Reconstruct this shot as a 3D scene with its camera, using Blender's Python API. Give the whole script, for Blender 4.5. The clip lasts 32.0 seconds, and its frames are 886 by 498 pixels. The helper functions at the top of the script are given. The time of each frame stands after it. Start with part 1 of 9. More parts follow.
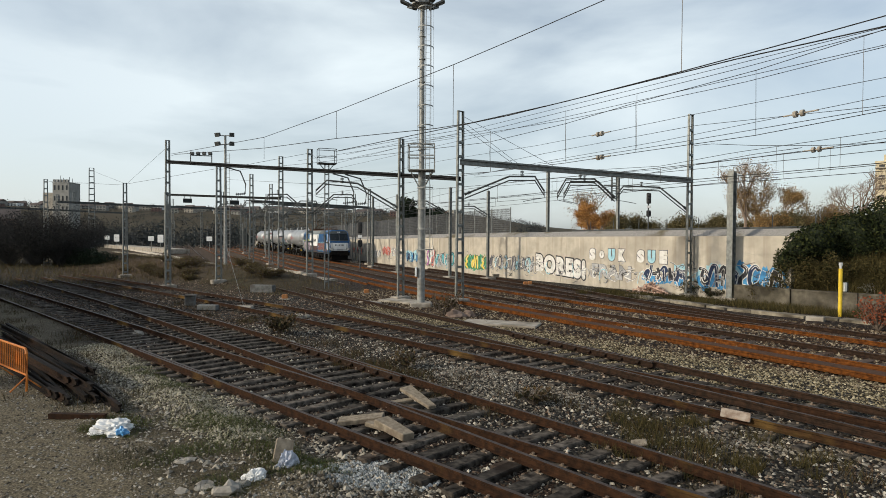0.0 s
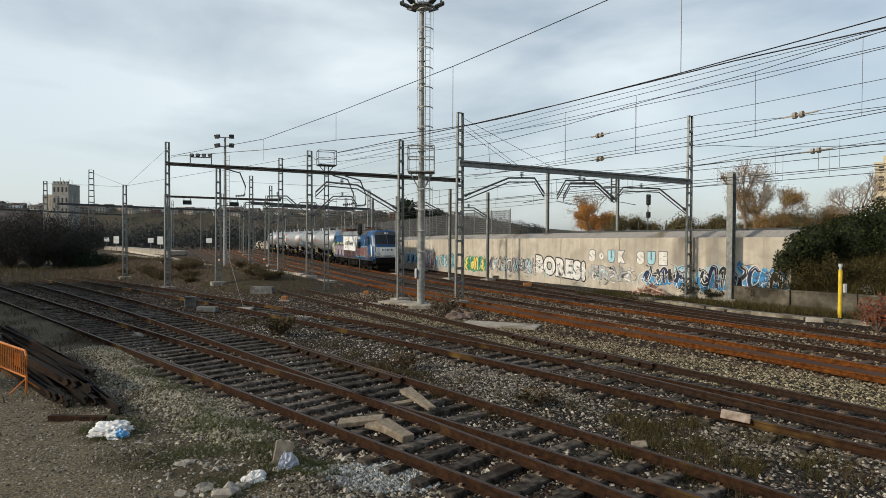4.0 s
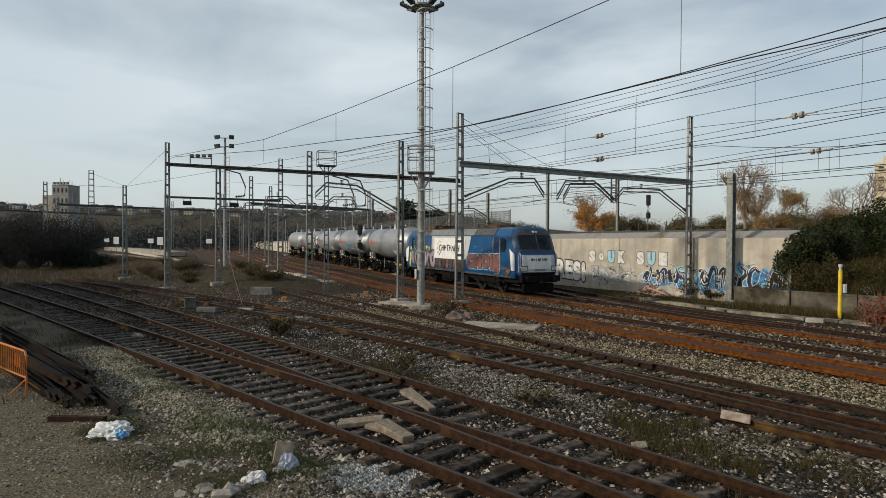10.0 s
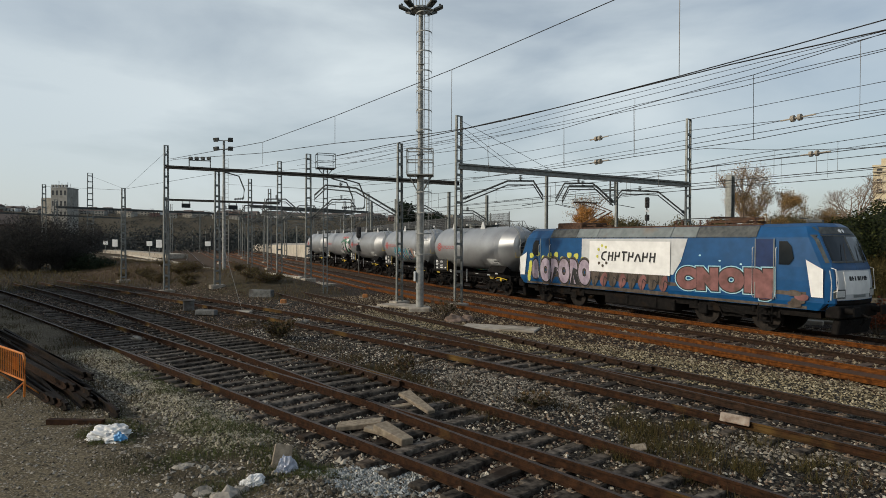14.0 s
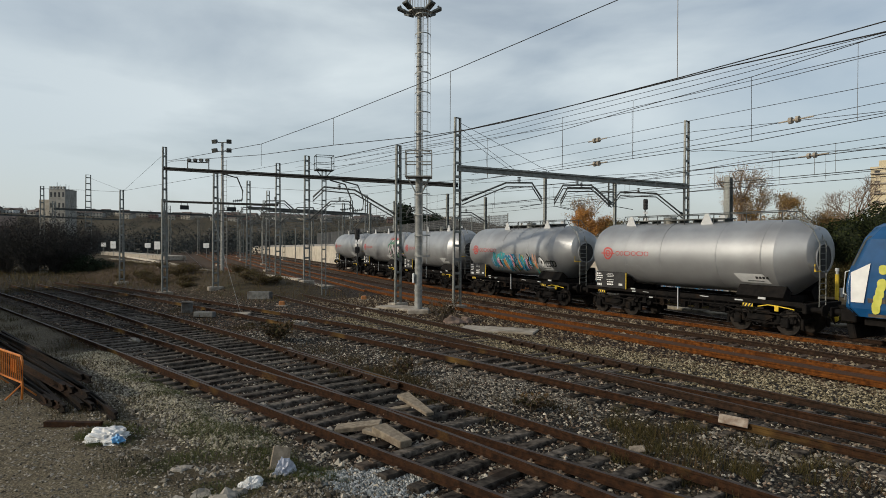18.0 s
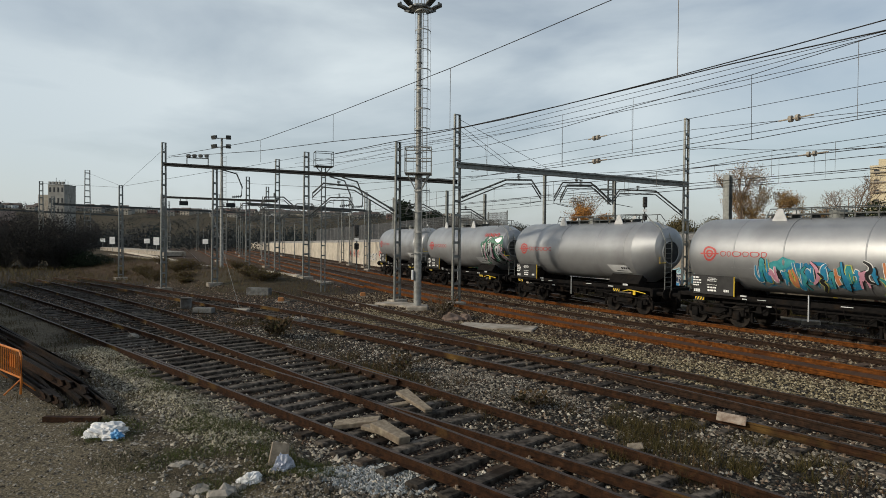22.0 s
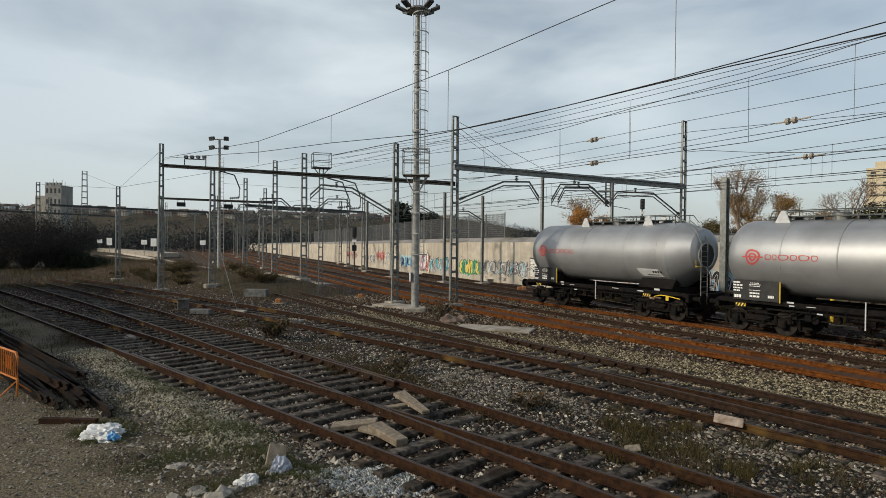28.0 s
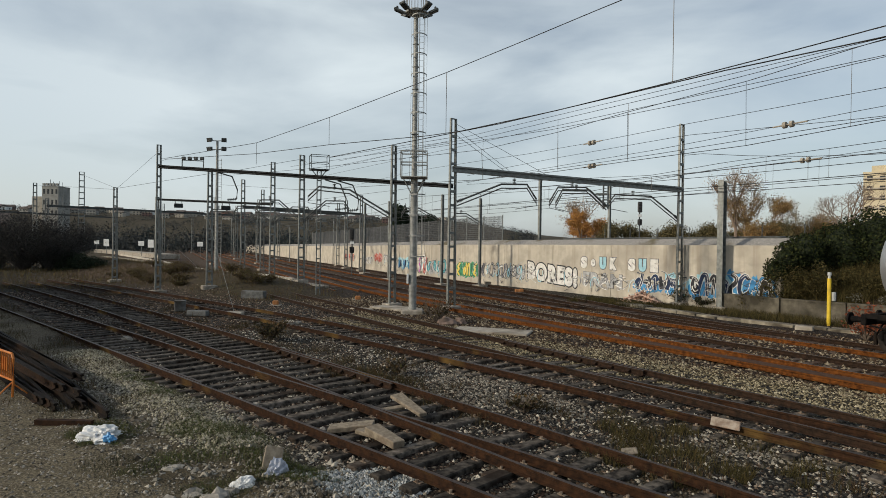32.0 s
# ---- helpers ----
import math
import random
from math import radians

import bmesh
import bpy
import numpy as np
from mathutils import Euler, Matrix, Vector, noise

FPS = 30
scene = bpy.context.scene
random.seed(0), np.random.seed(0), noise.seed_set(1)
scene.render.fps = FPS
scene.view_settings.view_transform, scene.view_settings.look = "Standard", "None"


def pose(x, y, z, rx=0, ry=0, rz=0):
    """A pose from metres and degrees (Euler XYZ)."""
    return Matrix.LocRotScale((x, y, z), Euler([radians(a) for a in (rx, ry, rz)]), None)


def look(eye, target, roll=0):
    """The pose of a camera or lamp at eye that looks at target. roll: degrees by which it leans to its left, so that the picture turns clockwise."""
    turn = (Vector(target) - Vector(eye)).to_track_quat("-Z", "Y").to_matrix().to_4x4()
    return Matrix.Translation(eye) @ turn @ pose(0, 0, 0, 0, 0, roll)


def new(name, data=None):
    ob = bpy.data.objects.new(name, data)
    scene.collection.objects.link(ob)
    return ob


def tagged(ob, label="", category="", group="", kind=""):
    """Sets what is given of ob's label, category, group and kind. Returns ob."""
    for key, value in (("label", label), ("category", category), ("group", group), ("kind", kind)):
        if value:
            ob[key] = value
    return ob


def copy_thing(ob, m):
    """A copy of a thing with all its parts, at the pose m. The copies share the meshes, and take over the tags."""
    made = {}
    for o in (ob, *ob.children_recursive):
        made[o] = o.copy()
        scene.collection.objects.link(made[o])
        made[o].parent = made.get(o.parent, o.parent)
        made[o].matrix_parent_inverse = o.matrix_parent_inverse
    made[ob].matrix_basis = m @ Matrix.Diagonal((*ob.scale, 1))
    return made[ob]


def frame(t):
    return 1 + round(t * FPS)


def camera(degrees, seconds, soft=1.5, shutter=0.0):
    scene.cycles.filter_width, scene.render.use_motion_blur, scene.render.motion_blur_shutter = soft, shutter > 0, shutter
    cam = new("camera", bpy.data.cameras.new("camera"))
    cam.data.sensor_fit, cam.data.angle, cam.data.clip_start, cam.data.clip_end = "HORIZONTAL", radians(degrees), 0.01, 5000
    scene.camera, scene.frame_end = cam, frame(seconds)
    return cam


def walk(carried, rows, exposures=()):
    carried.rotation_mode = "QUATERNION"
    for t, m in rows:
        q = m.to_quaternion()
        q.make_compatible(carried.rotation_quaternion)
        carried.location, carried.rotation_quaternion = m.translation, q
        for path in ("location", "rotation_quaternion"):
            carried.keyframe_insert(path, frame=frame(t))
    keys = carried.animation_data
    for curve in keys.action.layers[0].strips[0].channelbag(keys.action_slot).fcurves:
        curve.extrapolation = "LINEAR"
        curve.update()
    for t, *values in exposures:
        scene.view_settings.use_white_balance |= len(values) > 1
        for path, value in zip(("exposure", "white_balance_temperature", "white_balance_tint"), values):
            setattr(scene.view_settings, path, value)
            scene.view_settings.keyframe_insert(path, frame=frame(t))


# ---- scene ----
EYE_HEIGHT = 3.45
cam = camera(71.56, 32.0, soft=0.3)
# the camera stands still in one place and turns a little; rows of seconds, yaw, pitch down, lean, in degrees
walk(cam, [(t, pose(0, 0, EYE_HEIGHT, 90 - p, 0, y) @ pose(0, 0, 0, 0, 0, r)) for t, y, p, r in (
    (0, 0.000, 1.217, 0.352), (0.5, 0.006, 1.155, 0.328), (1, 0.009, 1.226, 0.343), (1.5, 0.009, 1.181, 0.333),
    (2, -0.009, 1.152, 0.340), (2.5, -0.012, 1.090, 0.316), (3, -0.041, 1.073, 0.354), (3.5, -0.034, 1.094, 0.327),
    (5.5, -0.010, 0.947, 0.274), (6, -0.010, 0.944, 0.280), (6.5, -0.015, 1.014, 0.315), (7, -0.014, 1.059, 0.350),
    (7.5, -0.068, 0.945, 0.284), (8, -0.074, 0.887, 0.283), (8.5, -0.078, 0.844, 0.269), (9, -0.078, 0.868, 0.285),
    (9.5, -0.070, 0.959, 0.311), (10, -0.027, 1.023, 0.290), (10.5, -0.009, 0.974, 0.291), (11, -0.020, 0.911, 0.269),
    (11.5, -0.048, 0.865, 0.245), (12, -0.039, 0.880, 0.230), (12.5, -0.027, 0.871, 0.247), (13, -0.066, 0.868, 0.272),
    (13.5, -0.080, 0.827, 0.221), (14, -0.120, 0.794, 0.254), (14.5, -0.134, 0.743, 0.192), (16.5, -0.198, 0.667, 0.191),
    (17, -0.175, 0.694, 0.209), (17.5, -0.206, 0.680, 0.199), (18, -0.251, 0.626, 0.250), (18.5, -0.291, 0.641, 0.287),
    (19, -0.320, 0.620, 0.280), (19.5, -0.262, 0.716, 0.289), (20, -0.226, 0.732, 0.322), (20.5, -0.244, 0.826, 0.364),
    (21, -0.267, 0.785, 0.415), (21.5, -0.279, 0.847, 0.445), (22, -0.319, 0.916, 0.487), (22.5, -0.357, 0.886, 0.511),
    (23, -0.373, 0.784, 0.444), (23.5, -0.403, 0.783, 0.499), (24, -0.423, 0.747, 0.488), (24.5, -0.473, 0.597, 0.467),
    (25, -0.442, 0.609, 0.427), (25.5, -0.453, 0.674, 0.465), (27.5, -0.551, 0.611, 0.538), (28, -0.529, 0.759, 0.578),
    (28.5, -0.624, 0.634, 0.591), (29, -0.646, 0.659, 0.676), (29.5, -0.693, 0.668, 0.707), (30, -0.669, 0.703, 0.750),
    (30.5, -0.666, 0.774, 0.773), (31, -0.664, 0.813, 0.821), (31.5, -0.673, 0.733, 0.786), (32, -0.746, 0.548, 0.782),
)], ((0, 0.16), (3, 0.12), (6, 0.0), (9, -0.12), (13, -0.17), (25, -0.15), (32, -0.1)))

# ---- world, sun, exposure ----
SUN_FROM = Vector((-0.90, -0.27, 0.43)).normalized()


def make_world():
    w = bpy.data.worlds.new("sky")
    scene.world = w
    w.use_nodes = True
    nt = w.node_tree
    nt.nodes.clear()
    out = nt.nodes.new("ShaderNodeOutputWorld")
    bg = nt.nodes.new("ShaderNodeBackground")
    sky = nt.nodes.new("ShaderNodeTexSky")
    sky.sky_type, sky.sun_disc = "NISHITA", False
    sky.sun_elevation = math.asin(SUN_FROM.z)
    sky.sun_rotation = math.atan2(SUN_FROM.x, SUN_FROM.y)
    sky.dust_density, sky.air_density = 2.0, 1.0
    geo = nt.nodes.new("ShaderNodeTexCoord")
    flat = nt.nodes.new("ShaderNodeMapping")
    flat.inputs["Scale"].default_value = (1.0, 1.0, 3.2)
    flat.inputs["Location"].default_value = (3.1, 0.4, 1.3)
    nz = nt.nodes.new("ShaderNodeTexNoise")
    nz.inputs["Scale"].default_value, nz.inputs["Detail"].default_value = 2.1, 7
    nz.inputs["Roughness"].default_value, nz.inputs["Distortion"].default_value = 0.5, 0.35
    ramp = nt.nodes.new("ShaderNodeValToRGB")
    ramp.color_ramp.elements[0].position, ramp.color_ramp.elements[0].color = 0.32, (0.36, 0.36, 0.36, 1)
    ramp.color_ramp.elements[1].position, ramp.color_ramp.elements[1].color = 0.62, (1, 1, 1, 1)
    veil = nt.nodes.new("ShaderNodeMix")
    veil.data_type = "RGBA"
    veil.inputs["B"].default_value = (7.5, 8.35, 8.7, 1)
    dot = nt.nodes.new("ShaderNodeSeparateXYZ")

    def ramp_of(stops):
        r = nt.nodes.new("ShaderNodeValToRGB")
        while len(r.color_ramp.elements) < len(stops):
            r.color_ramp.elements.new(0.5)
        for e, (at, val) in zip(r.color_ramp.elements, stops):
            e.position, e.color = at, (val, val, val, 1)
        return r
    # thin cloud: thickest ahead, thinner to the sides and towards the zenith
    half = nt.nodes.new("ShaderNodeMapRange")
    half.inputs["From Min"].default_value, half.inputs["From Max"].default_value = -1.0, 1.0
    wide = ramp_of([(0.0, 0.62), (0.22, 0.74), (0.42, 1.0), (0.60, 0.96), (0.80, 0.52), (1.0, 0.42)])
    tall = ramp_of([(0.0, 0.80), (0.08, 0.84), (0.2, 1.0), (0.45, 1.0), (0.85, 0.25)])
    both = nt.nodes.new("ShaderNodeMath")
    both.operation = "MULTIPLY"
    cover = nt.nodes.new("ShaderNodeMath")
    cover.operation = "MULTIPLY"
    ln = nt.links.new
    ln(geo.outputs["Generated"], flat.inputs["Vector"])
    ln(flat.outputs["Vector"], nz.inputs["Vector"])
    ln(nz.outputs["Fac"], ramp.inputs["Fac"])
    ln(geo.outputs["Generated"], dot.inputs[0])
    ln(dot.outputs["X"], half.inputs["Value"])
    ln(half.outputs["Result"], wide.inputs["Fac"])
    ln(dot.outputs["Z"], tall.inputs["Fac"])
    ln(wide.outputs["Color"], both.inputs[0])
    ln(tall.outputs["Color"], both.inputs[1])
    ln(ramp.outputs["Color"], cover.inputs[0])
    ln(both.outputs[0], cover.inputs[1])
    ln(cover.outputs[0], veil.inputs["Factor"])
    ln(sky.outputs["Color"], veil.inputs["A"])
    ln(veil.outputs["Result"], bg.inputs["Color"])
    bg.inputs["Strength"].default_value = 0.108
    ln(bg.outputs[0], out.inputs[0])


make_world()
sun_data = bpy.data.lights.new("sun", "SUN")
sun_data.energy, sun_data.angle, sun_data.color = 2.85, radians(2.2), (1.0, 0.90, 0.74)
sun = new("sun", sun_data)
sun.matrix_world = look(SUN_FROM * 80, (0, 0, 0))


# ---- materials ----
def surface(name, dark, light, scale=6.0, rough=0.8, metal=0.0, bump=0.3, stain=None, stain_scale=0.5, stain_at=(0.55, 0.7), local=False, detail=6, vary=0.0, spec=0.4):
    """A procedural surface: grain between two colours, stains at a larger scale, fine relief."""
    m = bpy.data.materials.new(name)
    m.use_nodes = True
    nt = m.node_tree
    bsdf = nt.nodes["Principled BSDF"]
    bsdf.inputs["Roughness"].default_value, bsdf.inputs["Metallic"].default_value = rough, metal
    bsdf.inputs["Specular IOR Level"].default_value = spec
    ln = nt.links.new
    if local:
        src = nt.nodes.new("ShaderNodeTexCoord").outputs["Object"]
    else:
        src = nt.nodes.new("ShaderNodeNewGeometry").outputs["Position"]
    n1 = nt.nodes.new("ShaderNodeTexNoise")
    n1.inputs["Scale"].default_value, n1.inputs["Detail"].default_value = scale, detail
    ln(src, n1.inputs["Vector"])
    ramp = nt.nodes.new("ShaderNodeValToRGB")
    ramp.color_ramp.elements[0].position, ramp.color_ramp.elements[0].color = 0.32, (*dark, 1)
    ramp.color_ramp.elements[1].position, ramp.color_ramp.elements[1].color = 0.68, (*light, 1)
    ln(n1.outputs["Fac"], ramp.inputs["Fac"])
    col = ramp.outputs["Color"]
    if stain:
        n2 = nt.nodes.new("ShaderNodeTexNoise")
        n2.inputs["Scale"].default_value, n2.inputs["Detail"].default_value = stain_scale, 5
        ln(src, n2.inputs["Vector"])
        mr = nt.nodes.new("ShaderNodeMapRange")
        mr.inputs["From Min"].default_value, mr.inputs["From Max"].default_value = stain_at
        ln(n2.outputs["Fac"], mr.inputs["Value"])
        mx = nt.nodes.new("ShaderNodeMix")
        mx.data_type = "RGBA"
        mx.inputs["B"].default_value = (*stain, 1)
        ln(mr.outputs["Result"], mx.inputs["Factor"])
        ln(col, mx.inputs["A"])
        col = mx.outputs["Result"]
    if vary:
        info = nt.nodes.new("ShaderNodeObjectInfo")
        mr = nt.nodes.new("ShaderNodeMapRange")
        mr.inputs["To Min"].default_value, mr.inputs["To Max"].default_value = 1 - vary, 1 + vary
        ln(info.outputs["Random"], mr.inputs["Value"])
        hsv = nt.nodes.new("ShaderNodeHueSaturation")
        ln(mr.outputs["Result"], hsv.inputs["Value"])
        ln(col, hsv.inputs["Color"])
        col = hsv.outputs["Color"]
    ln(col, bsdf.inputs["Base Color"])
    if bump:
        b = nt.nodes.new("ShaderNodeBump")
        b.inputs["Strength"].default_value, b.inputs["Distance"].default_value = bump, 0.02
        ln(n1.outputs["Fac"], b.inputs["Height"])
        ln(b.outputs["Normal"], bsdf.inputs["Normal"])
    return m


def island_colours(name, cols, rough=0.9):
    """A surface whose loose pieces differ in colour."""
    m = bpy.data.materials.new(name)
    m.use_nodes = True
    nt = m.node_tree
    bsdf = nt.nodes["Principled BSDF"]
    bsdf.inputs["Roughness"].default_value = rough
    bsdf.inputs["Specular IOR Level"].default_value = 0.25
    g = nt.nodes.new("ShaderNodeNewGeometry")
    ramp = nt.nodes.new("ShaderNodeValToRGB")
    while len(ramp.color_ramp.elements) < len(cols):
        ramp.color_ramp.elements.new(0.5)
    for i, c in enumerate(cols):
        ramp.color_ramp.elements[i].position = i / max(1, len(cols) - 1)
        ramp.color_ramp.elements[i].color = (*c, 1)
    nt.links.new(g.outputs["Random Per Island"], ramp.inputs["Fac"])
    nt.links.new(ramp.outputs["Color"], bsdf.inputs["Base Color"])
    return m


RUST_RAIL = surface("rusty rail", (0.014, 0.0075, 0.0045), (0.046, 0.021, 0.010), 9, 0.8, 0.05, 0.3, (0.12, 0.072, 0.022), 0.42, (0.58, 0.68), spec=0.12)
ORANGE_RAIL = surface("orange rusty rail", (0.05, 0.016, 0.0035), (0.165, 0.056, 0.011), 8, 0.85, 0.0, 0.3, (0.04, 0.016, 0.007), 0.5, spec=0.12)
DARK_RAIL = surface("dark rusty rail", (0.014, 0.009, 0.006), (0.042, 0.023, 0.014), 9, 0.8, 0.0, 0.3, spec=0.12)
TREAD = surface("worn rail tread", (0.07, 0.045, 0.032), (0.15, 0.10, 0.07), 5, 0.45, 0.6, 0.1)
OLD_TREAD = surface("rusted rail tread", (0.024, 0.014, 0.009), (0.058, 0.034, 0.022), 5, 0.55, 0.2, 0.2)
SLEEPER = surface("weathered timber sleeper", (0.012, 0.010, 0.008), (0.135, 0.115, 0.095), 8, 0.9, 0, 0.5, (0.03, 0.02, 0.014), 1.2, vary=0.5, spec=0.12)
CONCRETE_SLEEPER = surface("rust stained concrete sleeper", (0.052, 0.033, 0.022), (0.098, 0.068, 0.051), 8, 0.9, 0, 0.4, (0.052, 0.026, 0.014), 0.9, vary=0.2)
GALV = surface("galvanised steel", (0.13, 0.138, 0.13), (0.25, 0.258, 0.245), 5, 0.55, 0.4, 0.15, (0.20, 0.17, 0.13), 1.1, (0.6, 0.8))
DARK_STEEL = surface("dark painted steel", (0.05, 0.055, 0.055), (0.11, 0.115, 0.11), 5, 0.6, 0.3, 0.15)
WIRE = surface("dull copper wire", (0.05, 0.05, 0.05), (0.09, 0.085, 0.08), 4, 0.5, 0.6, 0)
CONCRETE = surface("pale concrete", (0.40, 0.36, 0.30), (0.56, 0.51, 0.43), 2.5, 0.9, 0, 0.3, (0.33, 0.28, 0.22), 0.35)
OLD_CONCRETE = surface("dirty concrete", (0.24, 0.21, 0.17), (0.40, 0.36, 0.30), 4, 0.9, 0, 0.4, (0.17, 0.14, 0.10), 0.8)
WHITE = surface("white paint", (0.70, 0.70, 0.68), (0.82, 0.82, 0.80), 3, 0.5, 0, 0.05, local=True)
BLACK = surface("black paint", (0.012, 0.012, 0.013), (0.03, 0.03, 0.03), 4, 0.6, 0, 0.1, local=True)
UNDERGEAR = surface("sooty bogie steel", (0.004, 0.004, 0.004), (0.013, 0.011, 0.010), 6, 0.85, 0.0, 0.3, (0.018, 0.012, 0.008), 1.6, local=True, spec=0.12)
WHEEL_STEEL = surface("wheel steel", (0.008, 0.007, 0.006), (0.028, 0.022, 0.018), 6, 0.6, 0.2, 0.2, local=True, spec=0.2)
YELLOW = surface("yellow paint", (0.62, 0.42, 0.02), (0.80, 0.56, 0.05), 4, 0.6, 0, 0.1, (0.45, 0.30, 0.05), 2.0, local=True)
RED = surface("red paint", (0.40, 0.055, 0.05), (0.52, 0.085, 0.075), 4, 0.5, 0, 0.05, local=True)
BLUE = surface("blue locomotive paint", (0.003, 0.055, 0.155), (0.006, 0.073, 0.205), 3, 0.4, 0, 0.03, (0.008, 0.05, 0.13), 0.7, local=True)
GREY_ROOF = surface("grey roof paint", (0.13, 0.15, 0.15), (0.20, 0.225, 0.225), 3, 0.6, 0, 0.1, (0.17, 0.14, 0.11), 0.8, local=True)
SILVER = surface("silver tank paint", (0.32, 0.328, 0.335), (0.39, 0.40, 0.408), 1.2, 0.46, 0.58, 0.02, (0.26, 0.26, 0.258), 0.45, (0.5, 0.75), local=True)
LIGHT_GREY = surface("pale grey paint", (0.45, 0.46, 0.46), (0.56, 0.57, 0.57), 3, 0.5, 0, 0.05, local=True)
RUST = surface("rusted roof gear", (0.045, 0.026, 0.017), (0.12, 0.062, 0.035), 8, 0.8, 0.2, 0.3, local=True)
GLASS = surface("dark tinted glass", (0.008, 0.012, 0.016), (0.015, 0.02, 0.024), 2, 0.14, 0, 0, spec=0.3)


# ---- geometry helpers ----
def thing(name, m, label, category, group="", kind=""):
    ob = new(name)
    ob.empty_display_size = 0.2
    ob.matrix_world = m
    return tagged(ob, label, category, group, kind)


def finish(bm, smooth=False):
    if smooth:
        for f in bm.faces:
            f.smooth = True
    return bm


def part(name, bm, material, parent=None, label="", m=None):
    """Links a bmesh as one mesh object, under parent where one is given."""
    me = bpy.data.meshes.new(name)
    bm.to_mesh(me)
    bm.free()
    me.materials.append(material)
    ob = new(name, me)
    if parent is not None:
        ob.parent = parent
    if m is not None:
        ob.matrix_local = m
    if label:
        ob["label"] = label
    return ob


def box(bm, c, s, turn=None, bevel=0.0):
    """A box of size s about c, into bm."""
    x, y, z = s[0] / 2, s[1] / 2, s[2] / 2
    vs = [Vector((i, j, k)) for i in (-x, x) for j in (-y, y) for k in (-z, z)]
    if turn is not None:
        vs = [turn @ v for v in vs]
    vs = [bm.verts.new(v + Vector(c)) for v in vs]
    fs = [bm.faces.new([vs[i] for i in q]) for q in ((0, 1, 3, 2), (4, 6, 7, 5), (0, 4, 5, 1), (2, 3, 7, 6), (0, 2, 6, 4), (1, 5, 7, 3))]
    if bevel:
        es = list({e for f in fs for e in f.edges})
        bmesh.ops.bevel(bm, geom=es, offset=bevel, segments=1, affect="EDGES")
    return bm


def rod(bm, a, b, r, n=8, r2=None):
    """A round bar from a to b."""
    a, b = Vector(a), Vector(b)
    d = (b - a).normalized()
    side = d.orthogonal().normalized()
    up = d.cross(side)
    r2 = r if r2 is None else r2
    ring = []
    for p, q in ((a, r), (b, r2)):
        ring.append([bm.verts.new(p + (side * math.cos(2 * math.pi * i / n) + up * math.sin(2 * math.pi * i / n)) * q) for i in range(n)])
    for i in range(n):
        j = (i + 1) % n
        bm.faces.new((ring[0][i], ring[0][j], ring[1][j], ring[1][i]))
    bm.faces.new(ring[0][::-1])
    bm.faces.new(ring[1])
    return bm


def bar(bm, a, b, w, h=None):
    """A flat or square bar from a to b; w across, h upwards."""
    a, b = Vector(a), Vector(b)
    h = w if h is None else h
    d = b - a
    q = d.to_track_quat("X", "Z").to_matrix()
    return box(bm, (a + b) / 2, (d.length, w, h), q)


def tube(bm, pts, r, n=5):
    """A round wire along pts."""
    pts = [Vector(p) for p in pts]
    rings = []
    for i, p in enumerate(pts):
        d = (pts[min(i + 1, len(pts) - 1)] - pts[max(i - 1, 0)]).normalized()
        side = d.cross(Vector((0, 0, 1)))
        side = side.normalized() if side.length > 1e-4 else Vector((1, 0, 0))
        up = side.cross(d)
        rings.append([bm.verts.new(p + (side * math.cos(2 * math.pi * k / n) + up * math.sin(2 * math.pi * k / n)) * r) for k in range(n)])
    for a, b in zip(rings, rings[1:]):
        for k in range(n):
            bm.faces.new((a[k], a[(k + 1) % n], b[(k + 1) % n], b[k]))
    return bm


def prism(bm, outline, depth, to):
    """A flat outline (2D points), depth thick, placed by the function to(u, v, w)."""
    lo = [bm.verts.new(to(u, v, 0)) for u, v in outline]
    hi = [bm.verts.new(to(u, v, depth)) for u, v in outline]
    n = len(outline)
    bm.faces.new(lo[::-1])
    bm.faces.new(hi)
    for i in range(n):
        bm.faces.new((lo[i], lo[(i + 1) % n], hi[(i + 1) % n], hi[i]))
    return bm


def ribbon(bm, pts, wide, to, end=0.7):
    """A flat painted stroke along pts (u, v)."""
    fine = []
    for a, b in zip(pts, pts[1:]):
        for k in range(4):
            f = k / 4
            fine.append((a[0] + (b[0] - a[0]) * f, a[1] + (b[1] - a[1]) * f))
    fine.append(pts[-1])
    for _ in range(3):
        fine = [fine[0]] + [((p[0] + 2 * q[0] + r[0]) / 4, (p[1] + 2 * q[1] + r[1]) / 4) for p, q, r in zip(fine, fine[1:], fine[2:])] + [fine[-1]]
    prev, n = None, len(fine)
    for i, (u, v) in enumerate(fine):
        a, b = fine[max(0, i - 1)], fine[min(n - 1, i + 1)]
        dx, dy = b[0] - a[0], b[1] - a[1]
        l = math.hypot(dx, dy) or 1
        wd = wide * (end + (1 - end) * math.sin(math.pi * i / (n - 1)))
        row = [bm.verts.new(to(u - dy / l * wd, v + dx / l * wd, 0.0005 * i)), bm.verts.new(to(u + dy / l * wd, v - dx / l * wd, 0.0005 * i))]
        if prev:
            bm.faces.new((prev[0], prev[1], row[1], row[0]))
        prev = row


# ---- plan: tracks in yard coordinates u (along), w (across) ----
ALONG, ACROSS = Vector((0.66, -0.7513)), Vector((0.7513, 0.66))


def yard(u, w):
    return ALONG * u + ACROSS * w


